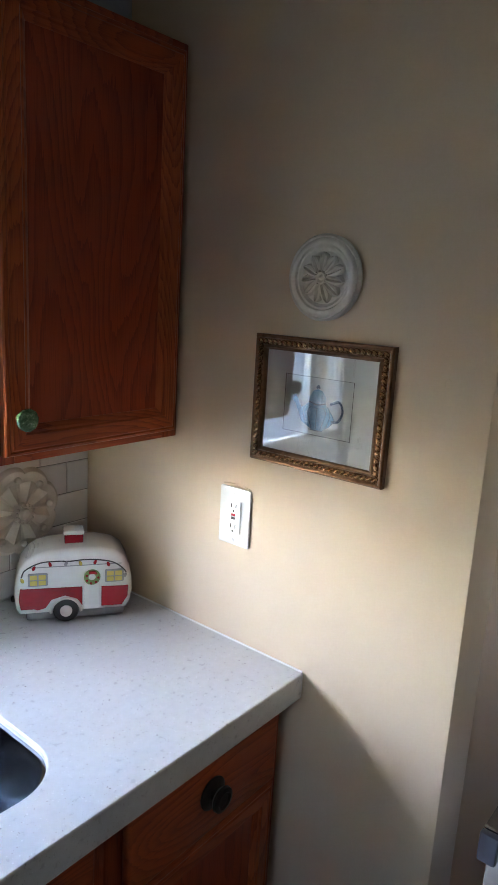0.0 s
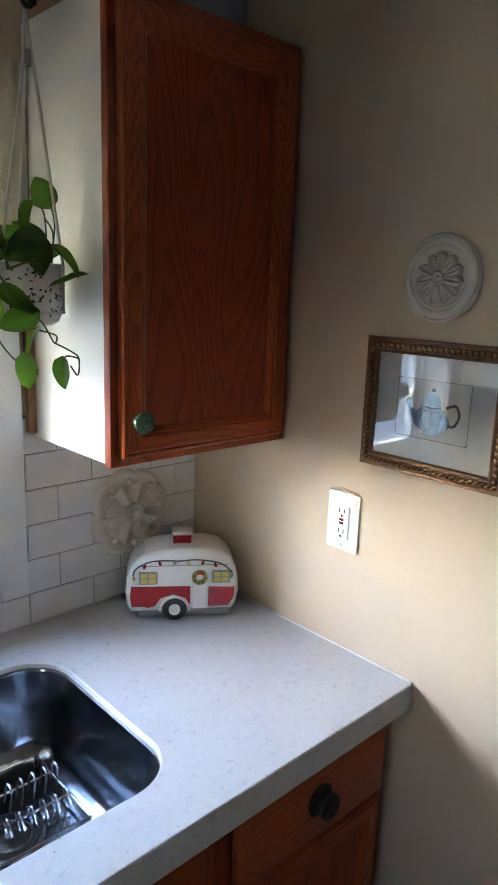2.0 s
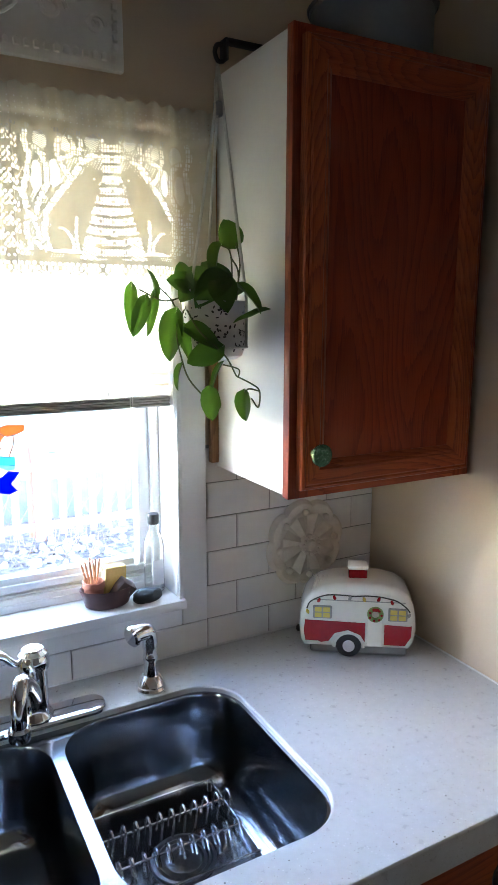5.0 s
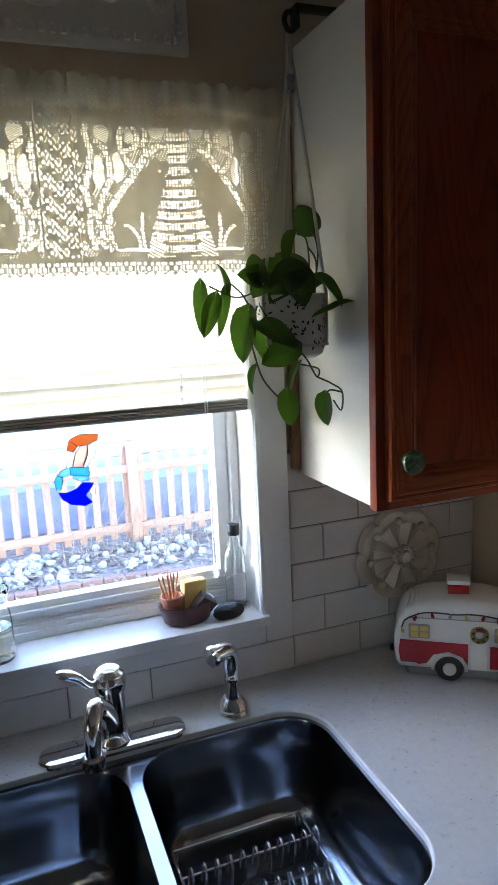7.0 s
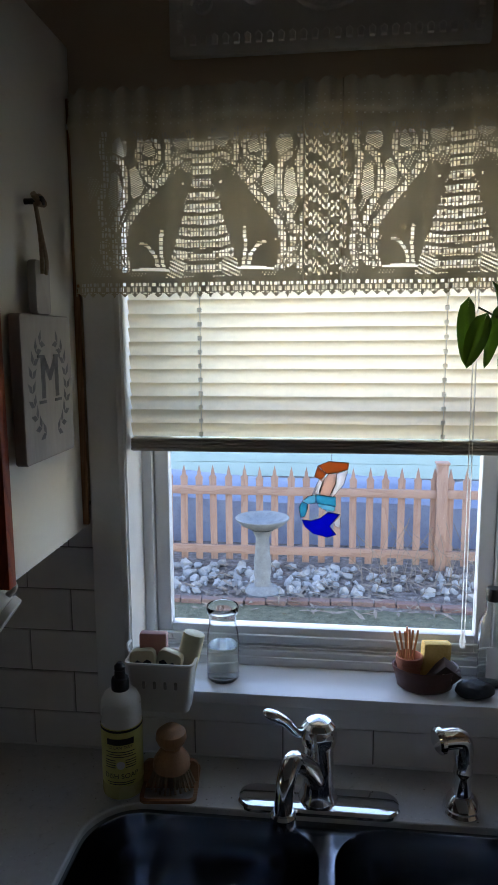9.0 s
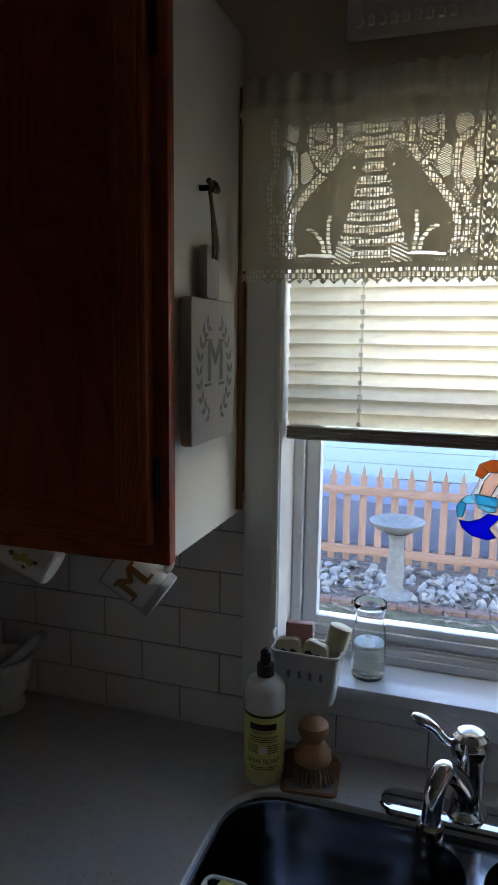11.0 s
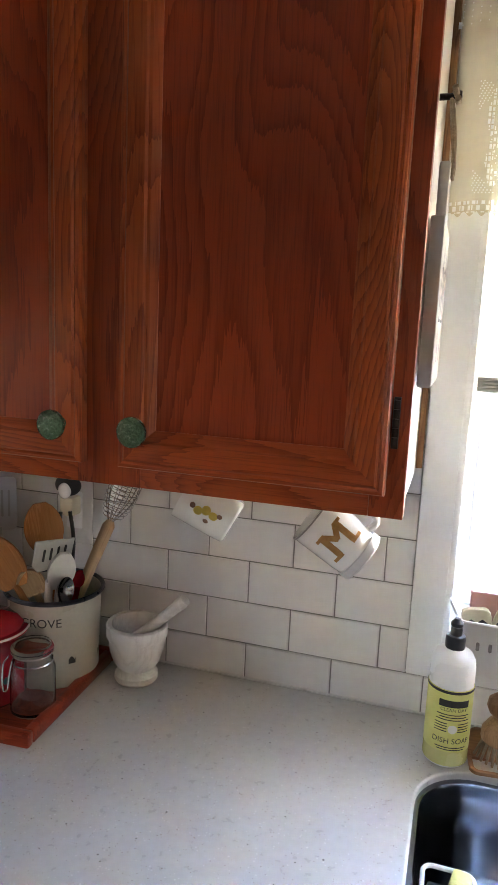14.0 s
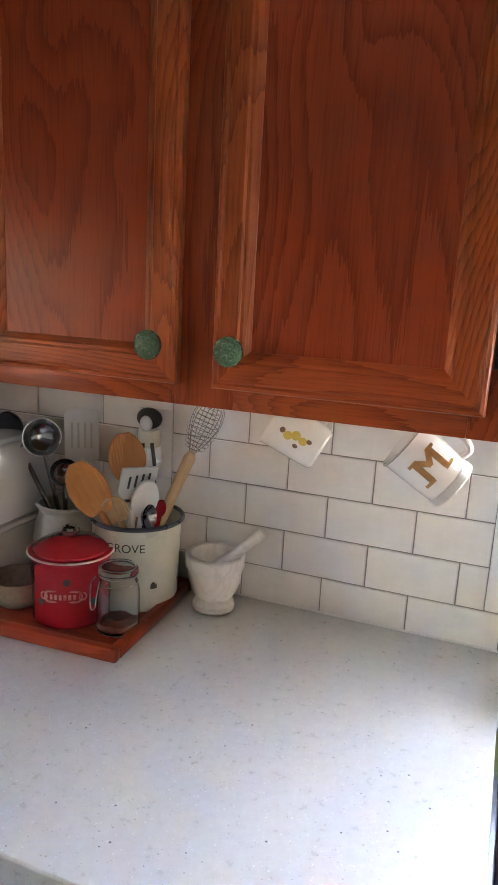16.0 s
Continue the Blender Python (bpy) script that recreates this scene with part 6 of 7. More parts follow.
for line in (
    ((-0.05, 0.107, 0.04), (-0.085, 0.1, 0.04), (-0.126, 0.119, 0.035)), ((-0.065, 0.09, 0.045), (-0.075, 0.106, 0.04), (-0.093, 0.123, 0.035)),
    ((-0.05, 0.085, 0.05), (-0.062, 0.046, 0.06), (-0.055, 0.006, 0.06), (-0.043, -0.03, 0.06), (-0.016, -0.062, 0.06), (0.009, -0.08, 0.06), (0.008, -0.062, 0.06), (-0.003, -0.05, 0.06)),
    ((-0.045, 0.085, 0.055), (-0.024, 0.05, 0.065), (0.006, 0.022, 0.065), (0.024, 0.002, 0.065), (0.039, -0.026, 0.065), (0.042, -0.014, 0.065), (0.015, -0.006, 0.065)),
    ((0.039, -0.026, 0.065), (0.065, -0.04, 0.06), (0.078, -0.052, 0.06), (0.076, -0.08, 0.06), (0.064, -0.064, 0.06)),
    ((0.078, -0.052, 0.06), (0.06, -0.048, 0.06), (0.052, -0.055, 0.06)),
    ((0.035, 0.09, 0.0), (0.046, 0.159, 0.0), (0.04, 0.2, 0.0)), ((0.033, 0.09, 0.0), (0.03, 0.178, 0.01), (0.014, 0.194, 0.015)), ((0.04, 0.1, 0.0), (0.043, 0.15, 0.0), (0.03, 0.175, 0.005)),
):
    vine([spray_at(*q) for q in line], 0.0014)
FACE = (-0.44, -0.9, 0.25)
for at, tip, size, up, k in (
    ((-0.139, 0.121, 0.035), (-0.139, 0.042, 0.045), 0.038, FACE, 1), ((-0.116, 0.102, 0.04), (-0.136, 0.04, 0.05), 0.044, (-0.3, -1, 0.1), 0),
    ((-0.101, 0.112, 0.035), (-0.111, 0.039, 0.045), 0.03, (0.1, -1, 0.2), 1), ((-0.102, 0.108, 0.03), (-0.102, 0.154, 0.03), 0.018, (0.4, -1, 0), 2),
    ((-0.064, 0.078, 0.05), (-0.08, 0.0, 0.06), 0.066, (-0.6, -0.8, 0.2), 0), ((-0.058, 0.06, 0.06), (-0.038, 0.002, 0.07), 0.042, (0.3, -1, 0.2), 1),
    ((-0.044, 0.054, 0.06), (0.013, 0.026, 0.075), 0.055, (-0.3, -0.8, 0.6), 0), ((0.01, 0.022, 0.065), (-0.045, -0.002, 0.075), 0.066, FACE, 1),
    ((-0.042, 0.124, 0.03), (-0.072, 0.138, 0.05), 0.06, (-0.3, -0.9, 0.4), 2), ((-0.042, 0.12, 0.04), (-0.06, 0.168, 0.03), 0.05, (-0.6, -0.8, 0.2), 0),
    ((-0.01, 0.125, 0.03), (-0.045, 0.158, 0.03), 0.07, (-0.3, -0.8, 0.5), 0), ((0.02, 0.125, 0.02), (-0.02, 0.168, 0.01), 0.075, (-0.4, -0.8, 0.5), 1),
    ((0.02, 0.14, 0.03), (-0.03, 0.098, 0.065), 0.085, (-0.4, -0.8, 0.6), 0), ((0.012, 0.13, 0.04), (0.024, 0.09, 0.07), 0.075, (-0.4, -0.8, 0.6), 2),
    ((-0.03, 0.13, 0.03), (-0.055, 0.1, 0.06), 0.06, (-0.5, -0.8, 0.5), 1), ((0.013, 0.193, 0.015), (-0.009, 0.141, 0.025), 0.042, (-0.9, -0.4, 0.3), 2),
    ((0.037, 0.196, 0.0), (0.018, 0.238, 0.005), 0.066, FACE, 1), ((0.04, 0.125, 0.03), (0.088, 0.09, 0.05), 0.062, (0.4, -0.6, 0.8), 0),
    ((0.09, 0.084, 0.045), (0.032, 0.068, 0.06), 0.03, (0.1, -0.4, 1), 1), ((-0.008, -0.05, 0.06), (-0.003, -0.103, 0.065), 0.052, FACE, 1),
    ((0.052, -0.055, 0.06), (0.05, -0.103, 0.068), 0.046, (-0.8, -0.6, 0.2), 0), ((-0.054, -0.008, 0.06), (-0.07, -0.05, 0.06), 0.016, (-0.9, -0.5, 0.1), 2),
    ((0.014, -0.006, 0.065), (-0.012, -0.052, 0.06), 0.01, (-0.9, -0.5, 0.1), 2), ((0.03, 0.11, -0.03), (0.06, 0.14, -0.05), 0.07, (0.1, -0.3, 1), 0),
    ((-0.03, 0.11, -0.03), (-0.055, 0.13, -0.05), 0.07, (-0.2, -0.3, 1), 1),
):
    add_leaf(spray_at(*at), spray_at(*tip), size, up, k)

# ---- board hung on the left cabinet's side ----
SIGN = surface("grey_washed_board", (0.34, 0.31, 0.29), (0.45, 0.42, 0.39), 8, 0.7, bump=0.2, stretch=(1, 1, 0.2))
sign = thing("monogram_board", "grey-washed cutting board with a painted letter M", "wall sign", Matrix.Translation((-0.1445, -0.182, 1.473)) @ Euler((0, 0, radians(90))).to_matrix().to_4x4())
part("board", prism(round_rect(-0.083, 0.083, 0, 0.196, 0.006, 3), -0.023, -0.006, 0.003), SIGN, sign)
part("handle", prism(round_rect(-0.024, 0.024, 0.1965, 0.268, 0.008, 4), -0.021, -0.008, 0.003), SIGN, sign)
ROPE = surface("jute_rope", (0.22, 0.16, 0.1), (0.35, 0.26, 0.17), 200, 0.95, bump=0.8, fine=300)
part("rope", tube(curve_pts([(-0.006, -0.022, 0.25), (-0.007, -0.023, 0.27), (-0.004, -0.02, 0.31), (0, -0.014, 0.345), (0.004, -0.018, 0.31), (0.008, -0.023, 0.27), (0.006, -0.022, 0.25)], 5), 0.0028, 8), ROPE, sign, "jute hanging loop")
part("bow_knot", tube(curve_pts([(-0.014, -0.018, 0.352), (-0.004, -0.02, 0.346), (0.006, -0.018, 0.352), (0.012, -0.022, 0.343), (-0.01, -0.022, 0.34)], 5), 0.004, 8), ROPE, sign, "jute knot")
part("peg", lathe([(0, 0), (0.004, 0), (0.004, 0.02), (0.007, 0.021), (0.006, 0.026), (0, 0.027)], 12), DARK_METAL, sign).matrix_basis = pose(0, 0, 0.345, 90)
bm = bmesh.new()
flat_text(bm, "M", 0.085, pose(0, -0.0236, 0.11, 90))
for dx in (-0.0025, 0.0025):
    flat_text(bm, "M", 0.085, pose(dx, -0.0236 - abs(dx) * 0.06, 0.11, 90))
for sx in (-1, 1):
    for z in (0.0795, 0.1405):
        join(bm, box((sx * 0.0265 - 0.011, -0.0239, z - 0.002), (sx * 0.0265 + 0.011, -0.0232, z + 0.002)))
for sx in (-1, 1):
    for k in range(9):
        a = radians(-70 + k * 16)
        c = Vector((sx * 0.058 * math.cos(a), 0, 0.1 + 0.068 * math.sin(a)))
        t = Vector((-sx * math.sin(a), 0, math.cos(a)))
        n = Vector((sx * math.cos(a), 0, math.sin(a)))
        for dl in (-1, 1):
            d = (t + dl * n * 0.8).normalized()
            side = Vector((d.z, 0, -d.x)) * 0.0046
            p = [c, c + d * 0.008 + side, c + d * 0.02, c + d * 0.008 - side]
            grow(bm, [(q.x, -0.0236, q.z) for q in p], [(0, 1, 2, 3)])
part("painted_letter", bm, surface("faded_grey_paint", (0.12, 0.12, 0.13), (0.2, 0.2, 0.21), 60, 0.7, bump=0), sign, "faded dark painted letter and leaves")

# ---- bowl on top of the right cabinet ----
# A pale pot; its enamel colours are darkened for the dimness up there.
top_pot = thing("enamel_pot", "pale lidded pot on the wall cabinet, its shade put into the colour", "pot", pose(0.91, -0.165, 2.0735))
part("pot", lathe([(0, 0), (0.105, 0), (0.112, 0.008), (0.112, 0.1), (0.116, 0.104), (0, 0.104)], 40), surface("shade_darkened_blue_enamel", (0.15, 0.165, 0.18), (0.19, 0.205, 0.22), 10, 0.35, bump=0.03), top_pot)
part("lid", lathe([(0.118, 0.1045), (0.12, 0.108), (0.11, 0.118), (0.07, 0.132), (0.02, 0.138), (0, 0.138)], 40), surface("shade_darkened_grey_enamel", (0.13, 0.135, 0.14), (0.17, 0.175, 0.18), 10, 0.35, bump=0.03), top_pot)


# ---- tray with crocks, left of the sink ----
CHERRY = wood("red_brown_tray_wood", (0.3, 0.042, 0.016), (0.18, 0.024, 0.009), "x", 0.32, 8, 0.1, 0.2)
TRAY_Z = COUNTER + 0.011
tray = thing("wooden_tray", "red-brown wooden tray holding crocks and jars", "tray", pose(-0.645, -0.313, COUNTER, 0, 0, 3))
part("base", box((-0.5, 0.0, 0.001), (0.0, 0.285, 0.01), 0.002), CHERRY, tray)
for lo, hi in (((-0.5, -0.003, 0.0), (0.003, 0.012, 0.023)), ((-0.5, 0.275, 0.0), (0.003, 0.29, 0.023)), ((-0.012, 0.0125, 0.0), (0.003, 0.2745, 0.023)), ((-0.515, -0.003, 0.0), (-0.5005, 0.29, 0.023))):
    part("rim", box(lo, hi, 0.003), CHERRY, tray)

CREAM_ENAMEL = surface("cream_enamel", (0.42, 0.4, 0.33), (0.5, 0.48, 0.4), 10, 0.3, bump=0.04)
NAVY = surface("navy_enamel", (0.02, 0.025, 0.04), (0.05, 0.055, 0.075), 20, 0.3, bump=0.04)
CROCK = (-0.728, -0.113)
crock = thing("utensil_crock", "cream enamel crock with a dark rim and lettering", "crock", pose(*CROCK, TRAY_Z))
part("body", lathe([(0, 0), (0.072, 0), (0.0745, 0.004), (0.079, 0.15), (0.0805, 0.152), (0.0765, 0.152), (0.072, 0.006), (0, 0.005)], 44), CREAM_ENAMEL, crock)
part("rim", tube([(0.0815 * math.cos(i * 0.1309), 0.0815 * math.sin(i * 0.1309), 0.153) for i in range(48)], 0.0042, 8, True), NAVY, crock, "dark blue rolled rim")
bm = bmesh.new()
wrap_text(bm, "GROVE", 0.021, 0.0785, 0.118, radians(-74))
part("lettering", bm, INK, crock, "black lettering")
bm = bmesh.new()
wrap_bar(bm, 0.012, 0.014, 0.0755, 0.05, radians(-36))
part("printed_mark", bm, INK, crock, "small black mark")

can = thing("red_canister", "bright red ceramic canister with a lid and vent holes", "canister", pose(-0.788, -0.224, TRAY_Z))
part("body", lathe([(0, 0), (0.06, 0), (0.0635, 0.004), (0.0645, 0.1), (0.067, 0.108), (0.0705, 0.112), (0.0705, 0.117), (0.064, 0.118), (0, 0.116)], 44), RED_GLAZE, can)
part("pale_rim", tube([(0.0705 * math.cos(i * 0.1309), 0.0705 * math.sin(i * 0.1309), 0.1165) for i in range(48)], 0.0017, 6, True), surface("worn_rim", (0.55, 0.35, 0.33), (0.66, 0.48, 0.45), 30, 0.3, bump=0), can, "worn pale rim")
lid = part("lid", lathe([(0.062, 0.1185), (0.062, 0.122), (0.052, 0.13), (0.03, 0.1365), (0.01, 0.1385), (0.0085, 0.141), (0.0, 0.141)], 40), RED_GLAZE, can)
part("lid_knob", lathe([(0, 0.1405), (0.008, 0.141), (0.0145, 0.146), (0.0155, 0.151), (0.0125, 0.1555), (0, 0.157)], 24), CHROME, lid, "shiny round metal knob")
for a, z in ((-60, 0.083), (-22, 0.045), (-100, 0.045), (-140, 0.083)):
    part("vent_hole", lathe([(0, 0), (0.0058, 0), (0.0058, 0.0008), (0, 0.0008)], 16), BLACK, can, "dark vent hole").matrix_basis = Matrix.Translation((0.0644 * math.cos(radians(a)), 0.0644 * math.sin(radians(a)), z)) @ Euler((0, radians(90), radians(a))).to_matrix().to_4x4()
bm = bmesh.new()
A = radians(-66)
ol = [(u, v) for u, v in round_rect(-0.03, 0.03, -0.009, 0.009, 0.008, 4)]
join(bm, tube([(0.0655 * math.cos(A + u / 0.065), 0.0655 * math.sin(A + u / 0.065), 0.058 + v) for u, v in ol], 0.0016, 6, True))
for sx in (-1, 1):
    join(bm, tube([(0.0655 * math.cos(A + u / 0.065), 0.0655 * math.sin(A + u / 0.065), 0.058 + v) for u, v in [(sx * (0.032 + 0.006 * math.sin(t)), 0.006 * math.cos(t)) for t in np.linspace(0, 5.5, 10)]], 0.0013, 6))
for i in range(6):
    wrap_bar(bm, 0.0045, 0.009, 0.0648, 0.058, A + (i - 2.5) * 0.115, 0.0008)
part("embossed_label", bm, surface("worn_red_relief", (0.5, 0.12, 0.1), (0.62, 0.3, 0.26), 60, 0.3, bump=0.1), can, "worn embossed label band")

cj = thing("clip_top_jar", "small clear glass jar with wire clip lid", "jar", pose(-0.688, -0.236, TRAY_Z))
part("glass", lathe([(0, 0), (0.031, 0), (0.0345, 0.004), (0.035, 0.01), (0.035, 0.07), (0.0315, 0.083), (0.0285, 0.088), (0.0285, 0.095), (0.0265, 0.095), (0.0265, 0.087), (0.0295, 0.081), (0.0325, 0.07), (0.0325, 0.008), (0, 0.006)], 36), CLEAR, cj)
part("lid", lathe([(0.0305, 0.097), (0.0325, 0.099), (0.0325, 0.107), (0.028, 0.111), (0.015, 0.112), (0, 0.111), (0, 0.106), (0.026, 0.105), (0.028, 0.098)], 36), CLEAR, cj, "clear glass lid")
part("seal", tube([(0.0292 * math.cos(i * 0.2618), 0.0292 * math.sin(i * 0.2618), 0.096) for i in range(24)], 0.0014, 6, True), surface("pale_rubber", (0.5, 0.47, 0.42), (0.58, 0.55, 0.5), 20, 0.6, bump=0), cj)
part("neck_wire", tube([(0.0315 * math.cos(i * 0.2618), 0.0315 * math.sin(i * 0.2618), 0.084) for i in range(24)], 0.0012, 6, True), WIRE, cj, "steel neck wire")
part("clip", tube(curve_pts([(-0.02, -0.0325, 0.1), (-0.03, -0.032, 0.085), (-0.031, -0.0345, 0.06), (-0.026, -0.038, 0.045), (-0.018, -0.04, 0.05), (-0.016, -0.038, 0.07), (-0.012, -0.036, 0.095)], 5), 0.0013, 6), WIRE, cj, "steel wire clip")
part("dried_peppers", lathe([(0, 0.0065), (0.03, 0.0085), (0.03, 0.016), (0.018, 0.024), (0, 0.02)], 20, lambda a, z: 1 + 0.06 * math.sin(5 * a)), surface("red_brown_spice", (0.1, 0.02, 0.012), (0.24, 0.05, 0.03), 120, 0.8, bump=0.9), cj, "red-brown spice in the bottom")

bowl = tagged(part("stoneware_bowl", lathe([(0, 0), (0.03, 0), (0.034, 0.004), (0.046, 0.025), (0.05, 0.05), (0.047, 0.05), (0.042, 0.026), (0.028, 0.008), (0, 0.007)], 36), surface("brown_stoneware", (0.13, 0.1, 0.075), (0.32, 0.27, 0.2), 14, 0.45, bump=0.15)), "brown speckled stoneware bowl on the tray", "bowl")
bowl.matrix_basis = pose(-0.893, -0.232, TRAY_Z)

gj = tagged(part("grey_crock", lathe([(0, 0), (0.056, 0), (0.061, 0.005), (0.064, 0.06), (0.062, 0.1), (0.053, 0.125), (0.052, 0.132), (0.0585, 0.142), (0.057, 0.146), (0.052, 0.145), (0.0475, 0.13), (0.055, 0.1), (0.056, 0.008), (0, 0.007)], 40), surface("grey_salt_glaze", (0.26, 0.25, 0.24), (0.36, 0.35, 0.33), 14, 0.35, bump=0.1)), "grey salt-glazed crock holding metal ladles", "crock")
gj.matrix_basis = pose(-0.893, -0.09, TRAY_Z)

for z, h in ((COUNTER + 0.0245, 0.1), (COUNTER + 0.126, 0.16)):
    bb = thing("white_canister", "square white ceramic canister, stacked beside the crocks", "canister", pose(-1.045, -0.12, z), "stacked canisters")
    part("body", box((-0.085, -0.085, 0), (0.085, 0.085, h - 0.012), 0.008, 3), WHITE_CERAMIC, bb)
    part("lid", box((-0.087, -0.087, h - 0.0115), (0.087, 0.087, h), 0.005, 2), WHITE_CERAMIC, bb)

# ---- utensils in the crocks ----
SPOONWOOD = wood("orange_beech", (0.46, 0.2, 0.07), (0.36, 0.145, 0.045), "z", 0.5, 5, 0.15, 0.0)
PALEHANDLE = wood("pale_ash", (0.6, 0.42, 0.25), (0.46, 0.3, 0.17), "z", 0.5, 5, 0.15, 0.0)
GREYPLASTIC = surface("grey_silicone", (0.4, 0.39, 0.35), (0.47, 0.46, 0.42), 20, 0.5, bump=0.05)
WHITEPLASTIC = surface("cream_silicone", (0.62, 0.6, 0.54), (0.69, 0.67, 0.61), 20, 0.5, bump=0.05)


def aim(foot, head, turn=0.0):
    """A frame at foot whose z points to head and whose -y looks at the room."""
    a, z = Vector(foot), (Vector(head) - Vector(foot)).normalized()
    y = Vector((-0.5, 0.87, 0))
    y = (y - z * y.dot(z)).normalized()
    x = y.cross(z)
    m = Matrix((x, y, z)).transposed().to_4x4()
    m.translation = a
    return m @ Matrix.Rotation(radians(turn), 4, "Z"), (Vector(head) - a).length


def paddle(w, h, t, dish=0.0, n=10):
    """A rounded blade from z = 0 to h, hollowed on its front."""
    bm = bmesh.new()
    front, back = [], []
    for i in range(n + 1):
        v = i / n
        half = w * 0.5 * (math.sin(math.pi * min(0.97, 0.1 + 0.87 * v)) ** 0.5)
        rf, rb = [], []
        for j in range(7):
            u = j / 3 - 1
            cup = dish * (1 - u * u) * math.sin(math.pi * v)
            rf.append(bm.verts.new((u * half, -t / 2 + cup, v * h)))
            rb.append(bm.verts.new((u * half * 0.98, t / 2 + cup, v * h)))
        front.append(rf)
        back.append(rb)
    for i in range(n):
        for j in range(6):
            bm.faces.new((front[i][j], front[i][j + 1], front[i + 1][j + 1], front[i + 1][j]))
            bm.faces.new((back[i][j], back[i + 1][j], back[i + 1][j + 1], back[i][j + 1]))
        bm.faces.new((front[i][0], front[i + 1][0], back[i + 1][0], back[i][0]))
        bm.faces.new((front[i][6], back[i][6], back[i + 1][6], front[i + 1][6]))
    bm.faces.new([*front[0], *back[0][::-1]])
    bm.faces.new([*front[-1][::-1], *back[-1]])
    bmesh.ops.recalc_face_normals(bm, faces=bm.faces[:])
    return bm


CX, CY = CROCK
IN = TRAY_Z + 0.008


def spoon(label, foot, head, w, h, mat_, turn=0, dish=0.006, name="wooden_spoon", handle=None, r=0.006):
    m, l = aim(foot, head, turn)
    sp_ = thing(name, label, "spoon", m, "utensils in the crock")
    part("handle", tube([(0, 0, 0), (0, 0, l - h * 0.95)], r, 10), handle or mat_, sp_)
    part("bowl", paddle(w, h, 0.006, dish), mat_, sp_).matrix_basis = pose(0, 0, l - h)
    return sp_


spoon("orange beech spoon with a wide oval head", (CX + 0.03, CY - 0.01, IN), (CX - 0.068, CY - 0.09, 1.182), 0.07, 0.1, SPOONWOOD, -10)
spoon("orange beech turner with a squared head", (CX + 0.01, CY + 0.02, IN), (CX - 0.03, CY - 0.0, 1.222), 0.066, 0.085, SPOONWOOD, 8, 0.002)
spoon("cream silicone spatula with a flat head", (CX - 0.02, CY + 0.01, IN), (CX + 0.05, CY - 0.05, 1.16), 0.046, 0.075, WHITEPLASTIC, 20, 0.0, "silicone_spatula")
spoon("pale ash spoon with a round head", (CX + 0.02, CY + 0.02, IN), (CX - 0.018, CY - 0.06, 1.122), 0.046, 0.05, PALEHANDLE, 0, 0.005, "pale_spoon")
spoon("small red-handled plastic measuring spoon", (CX + 0.0, CY + 0.02, IN), (CX + 0.05, CY + 0.0, 1.112), 0.02, 0.03, RED_GLAZE, 0, 0.004, "red_spoon")
m, l = aim((CX - 0.022, CY + 0.0, IN), (CX + 0.03, CY - 0.055, 1.183), 28)
tn = thing("slotted_turner", "grey slotted turner with a cream handle", "spatula", m, "utensils in the crock")
part("handle", tube([(0, 0, 0), (0, 0, l - 0.085)], 0.0065, 10), WHITEPLASTIC, tn)
part("neck", tube([(0, 0, l - 0.09), (0, -0.004, l - 0.07), (0, 0, l - 0.056)], 0.005, 10), GREYPLASTIC, tn)
blade = prism([(-0.022, 0.0), (0.022, 0.0), (0.034, 0.02), (0.034, 0.062), (-0.034, 0.074), (-0.034, 0.02)], -0.0016, 0.0016, 0.0008, 1)
bl = part("blade", blade, GREYPLASTIC, tn)
bl.matrix_basis = pose(0, 0, l - 0.06, 12)
for x in (-0.016, -0.004, 0.008, 0.02):
    part("slot", prism(round_rect(x - 0.002, x + 0.002, 0.024, 0.052, 0.0018, 3), -0.0022, -0.0015), BLACK, bl, "dark slot")
m, l = aim((CX - 0.02, CY + 0.02, IN), (-0.606, -0.062, 1.292), 0)
wk = thing("wire_whisk", "spiral wire whisk with a pale wooden handle", "whisk", m, "utensils in the crock")
part("handle", lathe([(0, 0), (0.007, 0.001), (0.0085, 0.05), (0.0095, 0.14), (0.011, l - 0.115), (0.006, l - 0.105), (0, l - 0.104)], 16), PALEHANDLE, wk)
for k in range(5):
    a = math.pi * k / 5
    c, sn = math.cos(a), math.sin(a)
    part("loop", tube(curve_pts([(0.004 * c, 0.004 * sn, l - 0.108), (0.021 * c, 0.021 * sn, l - 0.07), (0.027 * c, 0.027 * sn, l - 0.035), (0.018 * c, 0.018 * sn, l - 0.006), (0, 0, l), (-0.018 * c, -0.018 * sn, l - 0.006), (-0.027 * c, -0.027 * sn, l - 0.035), (-0.021 * c, -0.021 * sn, l - 0.07), (-0.004 * c, -0.004 * sn, l - 0.108)], 4), 0.0008, 5), WIRE, wk)
coil = [((0.008 + 0.0195 * math.sin(math.pi * (0.12 + 0.8 * t))) * math.cos(t * 75), (0.008 + 0.0195 * math.sin(math.pi * (0.12 + 0.8 * t))) * math.sin(t * 75), l - 0.1 + 0.095 * t) for t in np.linspace(0, 1, 200)]
part("coil", tube(coil, 0.0007, 4), WIRE, wk, "fine spiral wire")
m, l = aim((CX + 0.015, CY + 0.03, IN), (CX - 0.005, CY + 0.04, 1.2), 0)
tg = thing("black_tongs", "black slotted serving tongs", "tongs", m, "utensils in the crock")
